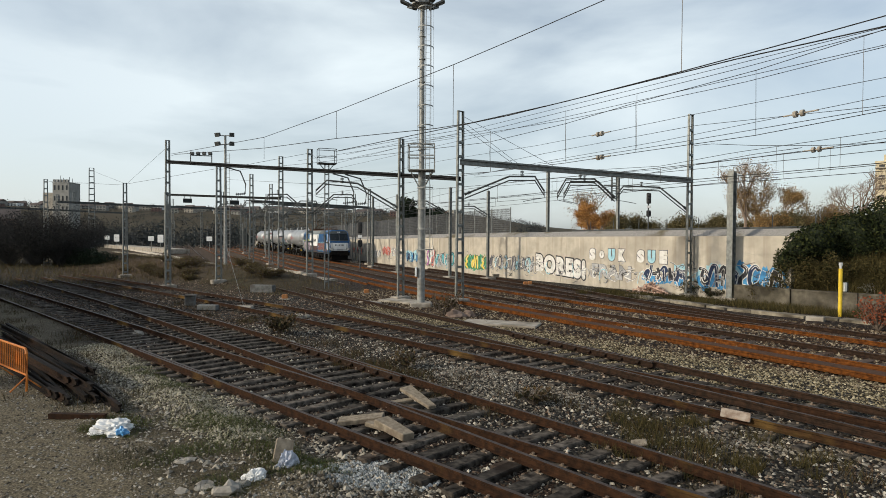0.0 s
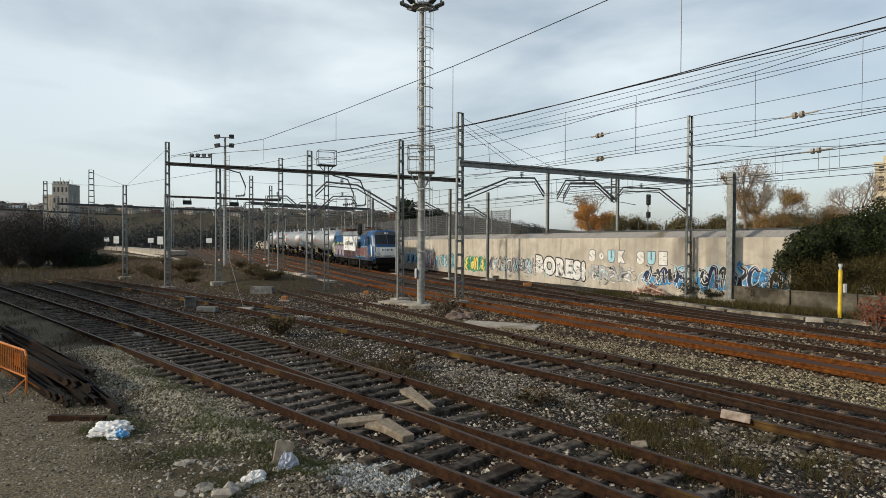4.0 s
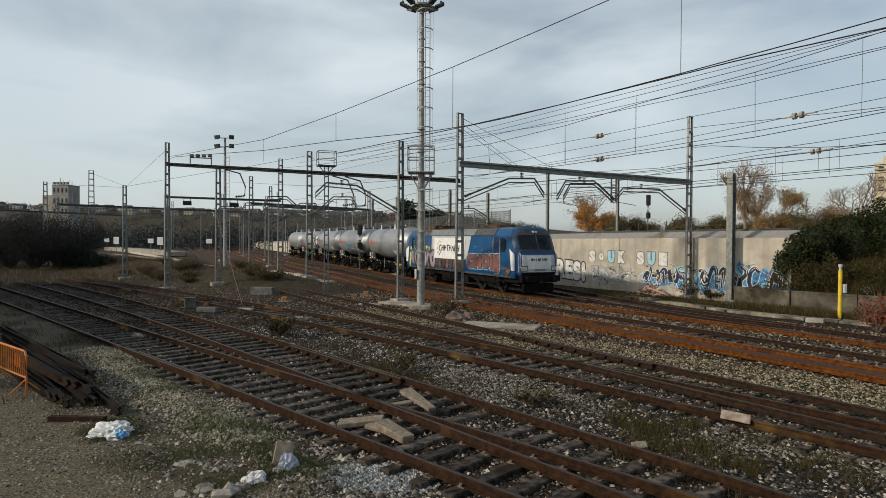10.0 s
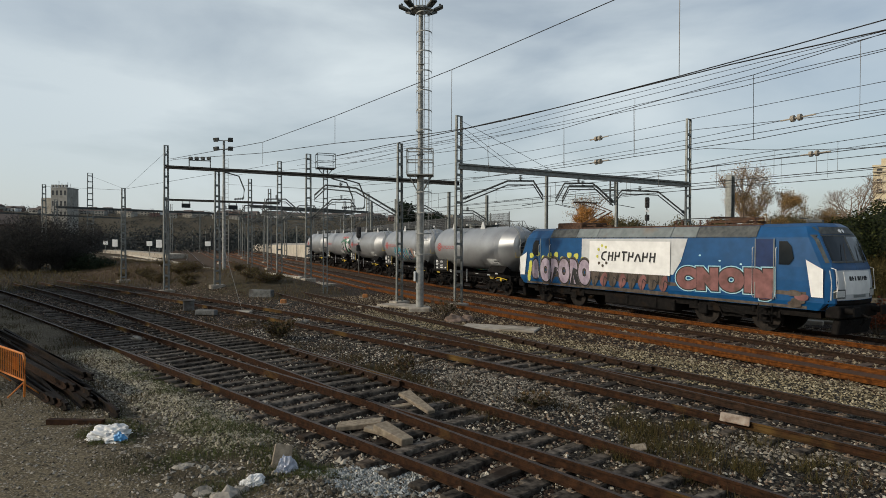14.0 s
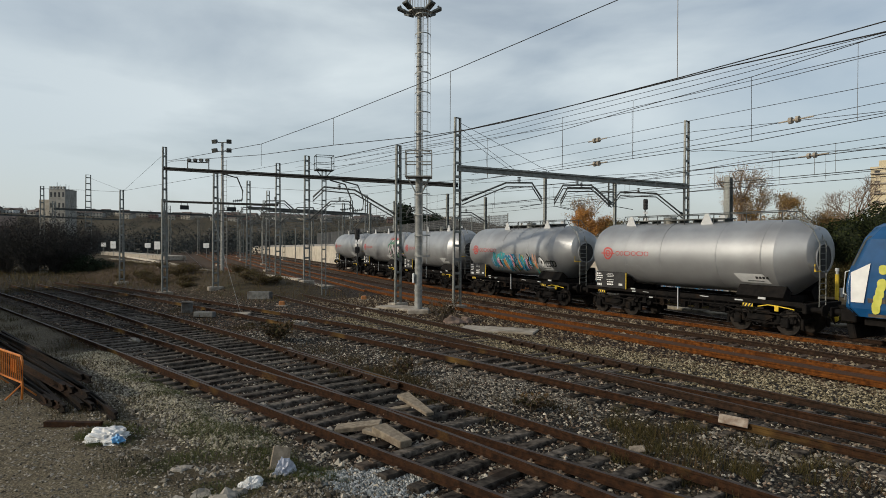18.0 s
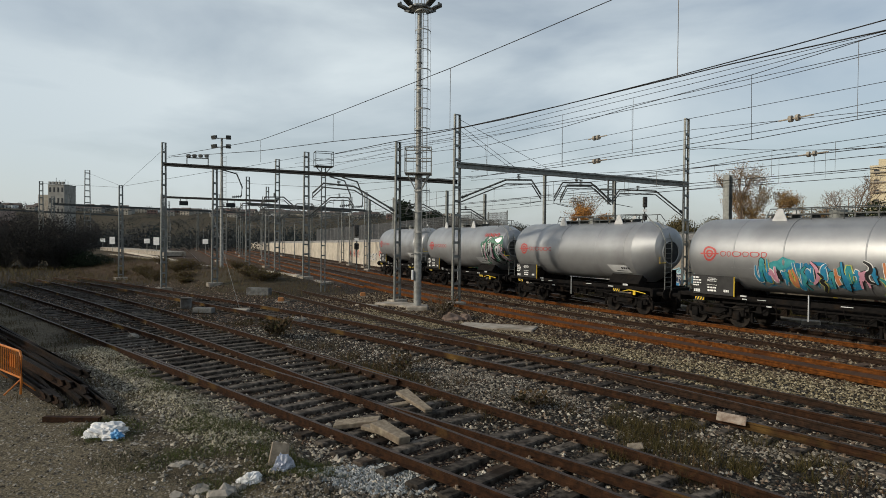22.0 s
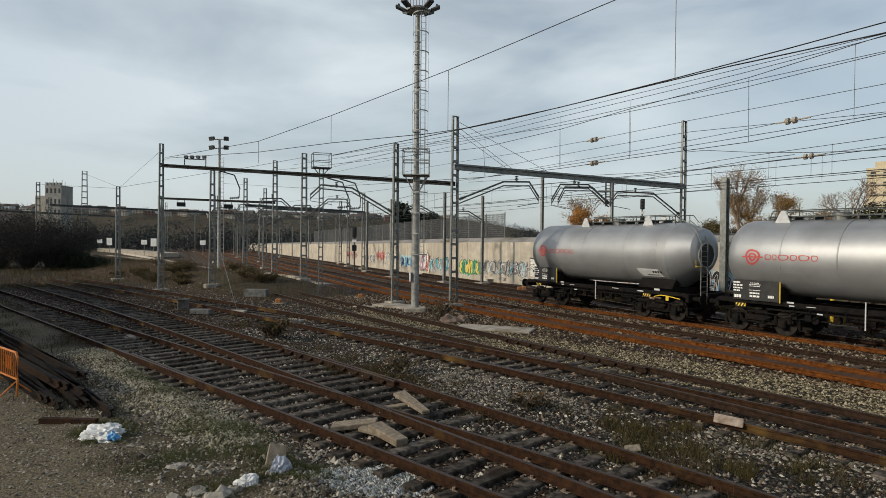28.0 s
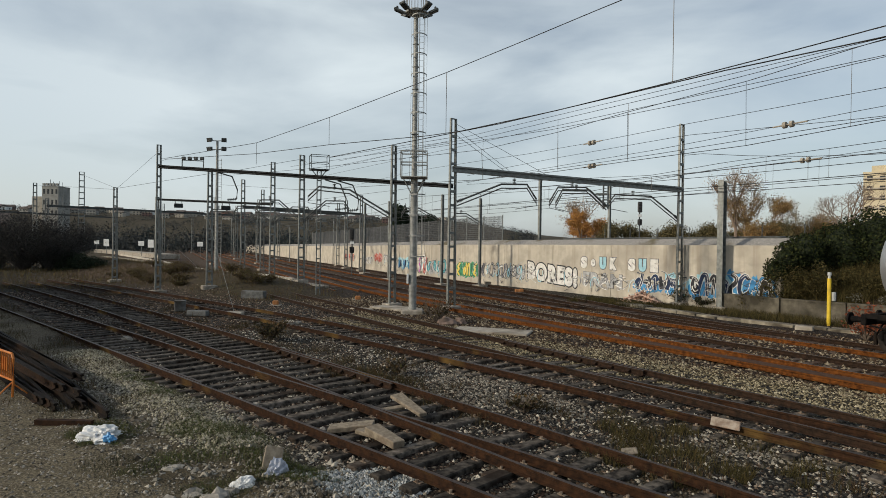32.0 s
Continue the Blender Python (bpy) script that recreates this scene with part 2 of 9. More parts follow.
def main_x(y):
    """The near rail of the main line that the train takes."""
    k = min(1.0, max(0.0, (42 - y) / 12))
    near = 0.5 * k * k * (3 - 2 * k)
    if y < 16:
        return 17.66 + 0.541 * (16 - y) - near
    d = max(0.0, 48 - y)
    return 3.049 - 0.43396 * (y - 40) + 0.017865 * d * d / 2 - 0.009069 * d ** 3 / 60 - near


def main_line():
    pts = [Vector((main_x(y), y)) for y in np.arange(220.0, -60.0, -0.5)]
    out = []
    for i, p in enumerate(pts):
        d = (pts[min(i + 1, len(pts) - 1)] - pts[max(i - 1, 0)]).normalized()
        out.append((p, d))
    return out


MAIN = main_line()


def main_offset(o):
    """Points o metres beyond the near rail (away from the viewer)."""
    return [p + Vector((-d.y, d.x)) * o for p, d in MAIN]


def thin_out(pts, step):
    out, last = [pts[0]], 0
    run = 0.0
    for a, b in zip(pts, pts[1:]):
        run += (b - a).length
        if run >= step:
            out.append(b)
            run = 0.0
    return out


def smooth(x, a, b):
    t = min(1.0, max(0.0, (x - a) / (b - a)))
    return t * t * (3 - 2 * t)


def poly_track(coeffs, u0, u1, step=1.0):
    """A track's centre line: w as a polynomial of u, the highest power first."""
    n = int((u1 - u0) / step)
    return [yard(u, float(np.polyval(coeffs, u))) for u in np.linspace(u0, u1, n + 1)]


# ---- tracks ----
RAIL_HALF = [(-0.036, 0.0), (0.036, 0.0), (0.036, -0.04), (0.010, -0.055), (0.010, -0.125), (0.07, -0.145), (0.07, -0.155), (-0.07, -0.155), (-0.07, -0.145), (-0.010, -0.125), (-0.010, -0.055), (-0.036, -0.04)]


def rail_mesh(pts, name, body, tread, parent, lift=0.0, label=""):
    """A flat-bottomed rail swept along pts; its running face has a material of its own."""
    verts, faces, mats = [], [], []
    k = len(RAIL_HALF)
    for i, p in enumerate(pts):
        d = (pts[min(i + 1, len(pts) - 1)] - pts[max(i - 1, 0)]).normalized()
        n = Vector((-d.y, d.x))
        for a, z in RAIL_HALF:
            q = p + n * a
            verts.append((q.x, q.y, z + lift))
    for i in range(len(pts) - 1):
        for j in range(k):
            a, b = i * k + j, i * k + (j + 1) % k
            faces.append((a, b, b + k, a + k))
            mats.append(1 if j == 0 else 0)
    faces.append(tuple(range(k))[::-1])
    faces.append(tuple(range((len(pts) - 1) * k, len(pts) * k)))
    mats += [0, 0]
    me = bpy.data.meshes.new(name)
    me.from_pydata(verts, [], faces)
    me.materials.append(body)
    me.materials.append(tread)
    me.polygons.foreach_set("material_index", mats)
    me.update()
    ob = new(name, me)
    ob.parent = parent
    if label:
        ob["label"] = label
    return ob


def offset_line(pts, o):
    out = []
    for i, p in enumerate(pts):
        d = (pts[min(i + 1, len(pts) - 1)] - pts[max(i - 1, 0)]).normalized()
        out.append(p + Vector((-d.y, d.x)) * o)
    return out


def walk_along(pts, step):
    """Places and directions every step metres along pts."""
    run, out = 0.0, []
    for a, b in zip(pts, pts[1:]):
        l = (b - a).length
        while run < l:
            out.append((a + (b - a) * (run / l), (b - a).normalized()))
            run += step
        run -= l
    return out


def clip_line(pts, xmin, xmax, ymin, ymax):
    return [p for p in pts if xmin <= p.x <= xmax and ymin <= p.y <= ymax]


TRACK_1 = poly_track((-3.13e-7, -2.21e-5, 0.0658, 7.40), -95, 9)
TRACK_2 = poly_track((-0.00104, -0.0507, 7.97), -58, 9)
TRACK_3 = poly_track((-1.376e-5, -0.00267, -0.0745, 12.80), -60, 9)
TRACK_4 = poly_track((0.00035, -0.1393, 13.55), -90, 9)
MAIN_3 = clip_line(main_offset(0.87), -200, 60, -30, 230)
MAIN_2 = clip_line(main_offset(-3.35), -200, 60, -30, 230)
MAIN_1 = clip_line(main_offset(-6.9), -200, 60, 44, 230)
LOOSE_RAIL = clip_line(main_offset(-5.62), -200, 60, 6, 46)


def merge_line():
    out = []
    for p, d in MAIN:
        if 12 < p.y < 200:
            o = 0.87 + 4.3 * smooth(p.y, 19, 47)
            if o > 1.0:
                out.append(p + Vector((-d.y, d.x)) * o)
    return out


MAIN_4 = merge_line()


def sleeper_mesh(l, w, h):
    bm = bmesh.new()
    box(bm, (0, 0, -h / 2), (w, l, h), bevel=0.02)
    me = bpy.data.meshes.new("sleeper")
    bm.to_mesh(me)
    bm.free()
    return me


TIMBERS = [sleeper_mesh(2.55, 0.25, 0.2), sleeper_mesh(2.7, 0.23, 0.2), sleeper_mesh(2.5, 0.27, 0.22)]
for q in TIMBERS:
    q.materials.append(SLEEPER)
BLOCKS = [sleeper_mesh(2.6, 0.28, 0.2)]
BLOCKS[0].materials.append(CONCRETE_SLEEPER)
clip_bm = bmesh.new()
for sgn in (-1, 1):
    for side in (-1, 1):
        rod(clip_bm, (0.0, sgn * 0.87 + side * 0.115, 0), (0.0, sgn * 0.87 + side * 0.115, 0.055), 0.026, 6)
        box(clip_bm, (0, sgn * 0.87 + side * 0.085, 0.008), (0.14, 0.08, 0.014))
CLIPS = bpy.data.meshes.new("rail_fixing")
clip_bm.to_mesh(CLIPS)
clip_bm.free()
CLIPS.materials.append(surface("pale rusted fixings", (0.09, 0.055, 0.035), (0.30, 0.24, 0.18), 10, 0.8, 0.2, 0.2))
RNG = random.Random(7)


def track(label, pts, body, tread, sleepers, step, near, far_lift=-0.155, fixings=False, near_body=None):
    t = thing("railway_track", Matrix.Identity(4), label, "railway track", "railway tracks", "structure")
    for o in (-0.87, 0.87):
        rail_mesh(offset_line(pts, o), "rail", near_body if near_body and o < 0 else body, tread, t)
    rest = bmesh.new()
    for p, d in walk_along(pts, step):
        dist = p.length
        if p.y < 6 or dist > 75 or p.x > 26:
            continue
        if RNG.random() < 0.04:
            continue
        a = math.atan2(d.y, d.x) + RNG.uniform(-0.03, 0.03)
        m = pose(p.x + RNG.uniform(-0.05, 0.05), p.y + RNG.uniform(-0.05, 0.05), far_lift + RNG.uniform(-0.02, 0.0), 0, RNG.uniform(-1, 1), math.degrees(a))
        if dist < near:
            ob = new("sleeper", RNG.choice(sleepers))
            ob.parent = t
            ob.matrix_local = m
            if fixings:
                fx = new("rail_fixing", CLIPS)
                fx.parent = ob
        else:
            q = m.to_3x3()
            box(rest, m.translation + Vector((0, 0, -0.09)), (0.25, 2.55, 0.18), q)
    if len(rest.verts):
        o = part("far_sleepers", rest, sleepers[0].materials[0], t)
        o["kind"] = "stuff"
    else:
        rest.free()
    return t


track("rusty yard track on weathered timber sleepers", TRACK_1, RUST_RAIL, OLD_TREAD, TIMBERS, 0.62, 40, fixings=True)
track("rusty yard track branching from a turnout on timber sleepers", TRACK_2, RUST_RAIL, OLD_TREAD, TIMBERS, 0.62, 40, fixings=True)
track("rusty siding track on timber sleepers among ballast", TRACK_3, RUST_RAIL, OLD_TREAD, TIMBERS, 0.64, 45, -0.185, fixings=True)
track("brown rusty siding track beside the catenary masts", TRACK_4, DARK_RAIL, OLD_TREAD, TIMBERS, 0.64, 45, -0.2, fixings=True)
track("orange rusty main track far down the yard", MAIN_1, ORANGE_RAIL, TREAD, BLOCKS, 0.6, 42)


def rusty_bed(label, pts, width, z):
    """Fine rust-caked fill lying between or beside rails, slightly uneven."""
    t = thing("track_bed", Matrix.Identity(4), label, "track bed", "rusty track beds", "structure")
    verts, faces, cols = [], [], 7
    line = [p for p in pts if 8 < p.y < 46]
    for i, p in enumerate(line):
        d = (line[min(i + 1, len(line) - 1)] - line[max(i - 1, 0)]).normalized()
        n = Vector((-d.y, d.x))
        for k in range(cols):
            f = k / (cols - 1) * 2 - 1
            q = p + n * f * width / 2
            verts.append((q.x, q.y, z + 0.025 * noise.noise((q.x * 3, q.y * 3, 1)) - 0.05 * abs(f) ** 3))
    for i in range(len(line) - 1):
        for k in range(cols - 1):
            a = i * cols + k
            faces.append((a, a + 1, a + 1 + cols, a + cols))
    me = bpy.data.meshes.new("fill")
    me.from_pydata(verts, [], faces)
    me.materials.append(RUST_FILL)
    ob = new("fill", me)
    ob.parent = t


RUST_FILL = surface("rust caked fill", (0.035, 0.014, 0.005), (0.085, 0.034, 0.011), 14, 0.95, 0, 0.6, (0.03, 0.015, 0.008), 0.7, (0.5, 0.75))
rusty_bed("rust caked strip between the main track and a loose rail", main_offset(-4.95), 1.3, -0.10)
track("dark main track with one orange rusty rail", MAIN_2, DARK_RAIL, TREAD, BLOCKS, 0.6, 42, near_body=ORANGE_RAIL)
track("main track that the tank train runs on", MAIN_3, DARK_RAIL, TREAD, BLOCKS, 0.6, 42, near_body=ORANGE_RAIL)
loose = thing("loose_rail", Matrix.Identity(4), "long orange rusty rail lying loose beside the main track", "rail", "", "structure")
rail_mesh(LOOSE_RAIL, "rail", ORANGE_RAIL, ORANGE_RAIL, loose, 0.0)
for o in (-11.5, -16.0, -20.5):
    track("brown rusty track far down the yard", clip_line(main_offset(o), -200, 60, 60, 225), ORANGE_RAIL if o > -12 else RUST_RAIL, TREAD, BLOCKS, 0.9, 0)
track("brown side track along the graffiti wall", MAIN_4, DARK_RAIL, TREAD, BLOCKS, 0.6, 42)


def check_rails():
    """Check rails beside the running rails of the two turnouts."""
    for pts, o, u0, u1 in ((TRACK_1, -0.75, -20.6, -14.0), (TRACK_2, 0.75, -18.6, -11.5), (TRACK_4, 0.75, -15.5, -8.5), (TRACK_3, -0.75, -16.0, -10.0)):
        seg = [p for p in offset_line(pts, o) if u0 <= p.dot(ALONG) <= u1]
        t = thing("check_rail", Matrix.Identity(4), "short dark check rail bolted beside a turnout's running rail", "check rail", "check rails", "structure")
        rail_mesh(seg, "rail", DARK_RAIL, OLD_TREAD, t, -0.01)
        bm = bmesh.new()
        for p, d in walk_along(seg, 0.62):
            s = Vector((-d.y, d.x)) * (0.11 if o < 0 else -0.11)
            bar(bm, (p.x, p.y, -0.05), (p.x + s.x, p.y + s.y, -0.12), 0.12, 0.05)
        part("chair", bm, DARK_RAIL, t)


check_rails()


# ---- ground ----
GREEN_SPOTS = ((-6.0, 11.4, 0.7), (-5.0, 11.5, 0.9), (-4.2, 11.2, 1.0), (-3.4, 10.4, 0.9), (-2.6, 9.6, 0.7), (-4.1, 9.8, 0.8), (-2.0, 9.5, 0.5), (-9.6, 17.5, 0.7), (-8.4, 16.5, 0.8), (-7.4, 15.6, 0.6), (-6.6, 14.4, 0.6), (-3.0, 8.9, 0.5))


def near_spot(q, spots):
    return any((q.x - x) ** 2 + (q.y - y) ** 2 < (r * (1 + 0.6 * noise.noise((q.x * 2.5, q.y * 2.5, r)))) ** 2 for x, y, r in spots)


def near_dist(p, pts):
    return min((p - q).length for q in pts)


def ground_height(x, y):
    """The ground: yard level, track beds, the bank at the west side, the embankment at the east side."""
    p = Vector((x, y))
    u, w = p.dot(ALONG), p.dot(ACROSS)
    z = -0.24
    # ballast shoulders of the main line stand a little higher
    z += 0.05 * smooth(w, 16, 18)
    # bare ground in front, before the first track
    z += 0.12 * smooth(w, 5.2, 3.0)
    # weedy bank
    z += 0.95 * smooth(w, 14.5, 20) * smooth(u, -34, -46) * smooth(w, 27, 21)
    # embankment with the hedge, beyond the low wall
    e = smooth(w, 35.2, 39.5) * smooth(u, -15, -11.5)
    z += 0.75 * smooth(w, 35.25, 35.55) * smooth(u, -14.5, -12.5) + 2.2 * e
    n = noise.noise((x * 0.35, y * 0.35, 0)) * 0.06 + noise.noise((x * 1.3, y * 1.3, 3)) * 0.035
    near = smooth(p.length, 60, 30)
    z += n * near
    # the land falls away and rises to hills far off
    r = p.length
    z += 0.13 * math.exp(-((w - 4.55) / 0.55) ** 2) * smooth(u, -4, -8)
    z += 40 * smooth(r, 420, 1000) * smooth(math.atan2(x, max(y, 1.0)), 0.3, 0.0) * smooth(y, 0, 200)
    z += -2.0 * smooth(r, 160, 420) + 26 * smooth(r, 700, 2600)
    return z


def ground_axis(lo, hi, fine_lo, fine_hi, fine):
    vals = list(np.arange(fine_lo, fine_hi + 1e-6, fine))
    s, v = fine, fine_hi
    while v < hi:
        s = min(s * 1.18, 36.0) if v < 1250 else s * 1.18
        v += s
        vals.append(v)
    s, v, left = fine, fine_lo, []
    while v > lo:
        s = min(s * 1.18, 36.0) if v > -900 else s * 1.18
        v -= s
        left.append(v)
    return left[::-1] + vals


def build_ground():
    xs = ground_axis(-3500, 3500, -26, 24, 0.3)
    ys = ground_axis(-900, 4500, 6, 48, 0.3)
    nx = len(xs)
    verts = [(x, y, ground_height(x, y)) for y in ys for x in xs]
    faces = [(j * nx + i, j * nx + i + 1, (j + 1) * nx + i + 1, (j + 1) * nx + i) for j in range(len(ys) - 1) for i in range(nx - 1)]
    me = bpy.data.meshes.new("ground")
    me.from_pydata(verts, [], faces)
    for name in ("dirt", "rust", "weed", "bed"):
        me.attributes.new(name, "FLOAT", "POINT")
    beds = [smooth(y, 42, 60) * smooth(y, 240, 200) * smooth(x - main_x(y), -34, -28) * smooth(x - main_x(y), 9, 6) for x, y, z in verts]
    me.attributes["bed"].data.foreach_set("value", beds)
    a, b, c = [], [], []
    for x, y, z in verts:
        p = Vector((x, y))
        u, w = p.dot(ALONG), p.dot(ACROSS)
        k = noise.noise((x * 0.5, y * 0.5, 9)) * 1.2
        a.append(smooth(w + k, 5.0, 3.2) * smooth(p.length, 60, 40))
        r = max(math.exp(-((w - (7.4 + 0.066 * u)) / 1.2) ** 2), math.exp(-((w - (12.8 - 0.0745 * u - 0.00267 * u * u)) / 1.2) ** 2) * 0.8, smooth(w, 16.5, 18.5) * smooth(w, 36, 32) * (0.75 + k * 0.3), smooth(y, 38, 50) * smooth(x - main_x(y), -13 - 18 * smooth(y, 55, 65), -9 - 18 * smooth(y, 55, 65)) * smooth(x - main_x(y), 9, 6))
        b.append(r)
        far = smooth(p.length, 90, 160)
        c.append(max(far, smooth(u, -30, -42) * smooth(w, 13.5, 16) * smooth(w, 24, 21), smooth(w, 33, 35) * smooth(u, -18, -12), 0.8 * smooth(k, 0.15, 0.5) * smooth(abs(w - 9.8), 1.8, 0.9) * smooth(u, -22, -10), 0.8 * smooth(abs(w - 4.6), 1.5, 0.6) * smooth(k, 0.0, 0.5), 0.9 * (y < 20 and -12 < x < 0 and near_spot(p, GREEN_SPOTS))))
    me.attributes["dirt"].data.foreach_set("value", a)
    me.attributes["rust"].data.foreach_set("value", b)
    me.attributes["weed"].data.foreach_set("value", c)
    m = bpy.data.materials.new("yard ground")
    m.use_nodes = True
    nt = m.node_tree
    bsdf = nt.nodes["Principled BSDF"]
    bsdf.inputs["Roughness"].default_value, bsdf.inputs["Specular IOR Level"].default_value = 0.95, 0.2
    ln = nt.links.new
    pos = nt.nodes.new("ShaderNodeNewGeometry").outputs["Position"]

    def ramp(fac, stops):
        r = nt.nodes.new("ShaderNodeValToRGB")
        while len(r.color_ramp.elements) < len(stops):
            r.color_ramp.elements.new(0.5)
        for e, (at, col) in zip(r.color_ramp.elements, stops):
            e.position, e.color = at, (*col, 1)
        ln(fac, r.inputs["Fac"])
        return r.outputs["Color"]

    def mix(fac, x, y):
        q = nt.nodes.new("ShaderNodeMix")
        q.data_type = "RGBA"
        ln(fac, q.inputs["Factor"])
        ln(x, q.inputs["A"])
        ln(y, q.inputs["B"])
        return q.outputs["Result"]

    def attr(name):
        q = nt.nodes.new("ShaderNodeAttribute")
        q.attribute_name = name
        return q.outputs["Fac"]

    def tex(scale, detail=5):
        q = nt.nodes.new("ShaderNodeTexNoise")
        q.inputs["Scale"].default_value, q.inputs["Detail"].default_value = scale, detail
        ln(pos, q.inputs["Vector"])
        return q.outputs["Fac"]

    vor = nt.nodes.new("ShaderNodeTexVoronoi")
    vor.inputs["Scale"].default_value = 17
    ln(pos, vor.inputs["Vector"])
    sep = nt.nodes.new("ShaderNodeSeparateColor")
    ln(vor.outputs["Color"], sep.inputs["Color"])
    stone = ramp(sep.outputs["Red"], [(0.0, (0.006, 0.005, 0.004)), (0.5, (0.016, 0.014, 0.011)), (0.85, (0.045, 0.039, 0.031)), (1.0, (0.2, 0.18, 0.145))])
    stone_rust = ramp(sep.outputs["Red"], [(0.0, (0.007, 0.0045, 0.0035)), (0.5, (0.018, 0.0105, 0.007)), (0.85, (0.045, 0.027, 0.017)), (1.0, (0.14, 0.1, 0.07))])
    grit = tex(26.0, 8)
    fine_earth = ramp(grit, [(0.36, (0.032, 0.026, 0.016)), (0.5, (0.125, 0.103, 0.066)), (0.62, (0.22, 0.185, 0.125)), (0.74, (0.42, 0.37, 0.28))])
    earth = ramp(tex(3.0), [(0.3, (0.075, 0.06, 0.038)), (0.7, (0.17, 0.14, 0.09))])
    grass = ramp(tex(2.2), [(0.3, (0.035, 0.028, 0.016)), (0.55, (0.065, 0.05, 0.028)), (0.75, (0.045, 0.046, 0.02))])
    col = mix(attr("rust"), stone, stone_rust)
    half = nt.nodes.new("ShaderNodeMix")
    half.data_type = "RGBA"
    half.inputs["Factor"].default_value = 0.6
    ln(earth, half.inputs["A"])
    ln(fine_earth, half.inputs["B"])
    col = mix(attr("dirt"), col, half.outputs["Result"])
    col = mix(attr("weed"), col, grass)
    far_bed = ramp(tex(5.0, 8), [(0.35, (0.035, 0.022, 0.014)), (0.6, (0.10, 0.066, 0.042)), (0.75, (0.16, 0.12, 0.085))])
    col = mix(attr("bed"), col, far_bed)
    ln(col, bsdf.inputs["Base Color"])
    bump = nt.nodes.new("ShaderNodeBump")
    bump.inputs["Strength"].default_value, bump.inputs["Distance"].default_value = 0.9, 0.05
    bump.invert = True
    relief = nt.nodes.new("ShaderNodeMix")
    ln(attr("dirt"), relief.inputs["Factor"])
    ln(vor.outputs["Distance"], relief.inputs["A"])
    ln(grit, relief.inputs["B"])
    ln(relief.outputs["Result"], bump.inputs["Height"])
    ln(bump.outputs["Normal"], bsdf.inputs["Normal"])
    me.materials.append(m)
    for f in me.polygons:
        f.use_smooth = True
    return tagged(new("ground", me), "rail yard ground of brown ballast, bare earth and weeds", "ground", "", "structure")


build_ground()


# ---- the long retaining wall ----
WALL_LINE = [Vector(p) for p in ((18.6, 32.8), (14.5, 39.6), (9.6, 47.6), (4.2, 56.2), (-1.4, 65.0), (-10.8, 86.5), (-29.0, 128.0), (-60.0, 196.0))]


def wall_top(y):
    return float(np.interp(y, (26, 36, 55, 84, 130, 200), (3.6, 3.55, 3.38, 2.95, 2.4, 1.6)))


def wall_at(s):
    """Place, direction and outward normal s metres from the wall's east end."""
    for a, b in zip(WALL_LINE, WALL_LINE[1:]):
        l = (b - a).length
        if s <= l:
            d = (b - a) / l
            return a + d * s, d, Vector((-d.y, d.x))
        s -= l
    d = (WALL_LINE[-1] - WALL_LINE[-2]).normalized()
    return WALL_LINE[-1], d, Vector((-d.y, d.x))


WALL_PAINT = surface("weathered concrete wall", (0.42, 0.375, 0.305), (0.58, 0.525, 0.43), 1.6, 0.92, 0, 0.25, (0.37, 0.33, 0.27), 0.5, (0.45, 0.7))


def streaks(m, scale, tone, at):
    """Vertical run-off streaks over a material's colour."""
    nt = m.node_tree
    bsdf = nt.nodes["Principled BSDF"]
    old = bsdf.inputs["Base Color"].links[0].from_socket
    mp = nt.nodes.new("ShaderNodeMapping")
    mp.inputs["Scale"].default_value = (scale, scale, scale * 0.05)
    nz = nt.nodes.new("ShaderNodeTexNoise")
    nz.inputs["Scale"].default_value, nz.inputs["Detail"].default_value = 1.0, 6
    mr = nt.nodes.new("ShaderNodeMapRange")
    mr.inputs["From Min"].default_value, mr.inputs["From Max"].default_value = at
    mr.inputs["To Max"].default_value = 0.75
    mx = nt.nodes.new("ShaderNodeMix")
    mx.data_type = "RGBA"
    mx.inputs["B"].default_value = (*tone, 1)
    nt.links.new(nt.nodes.new("ShaderNodeNewGeometry").outputs["Position"], mp.inputs["Vector"])
    nt.links.new(mp.outputs["Vector"], nz.inputs["Vector"])
    nt.links.new(nz.outputs["Fac"], mr.inputs["Value"])
    nt.links.new(mr.outputs["Result"], mx.inputs["Factor"])
    nt.links.new(old, mx.inputs["A"])
    nt.links.new(mx.outputs["Result"], bsdf.inputs["Base Color"])


streaks(WALL_PAINT, 2.2, (0.30, 0.25, 0.19), (0.52, 0.75))


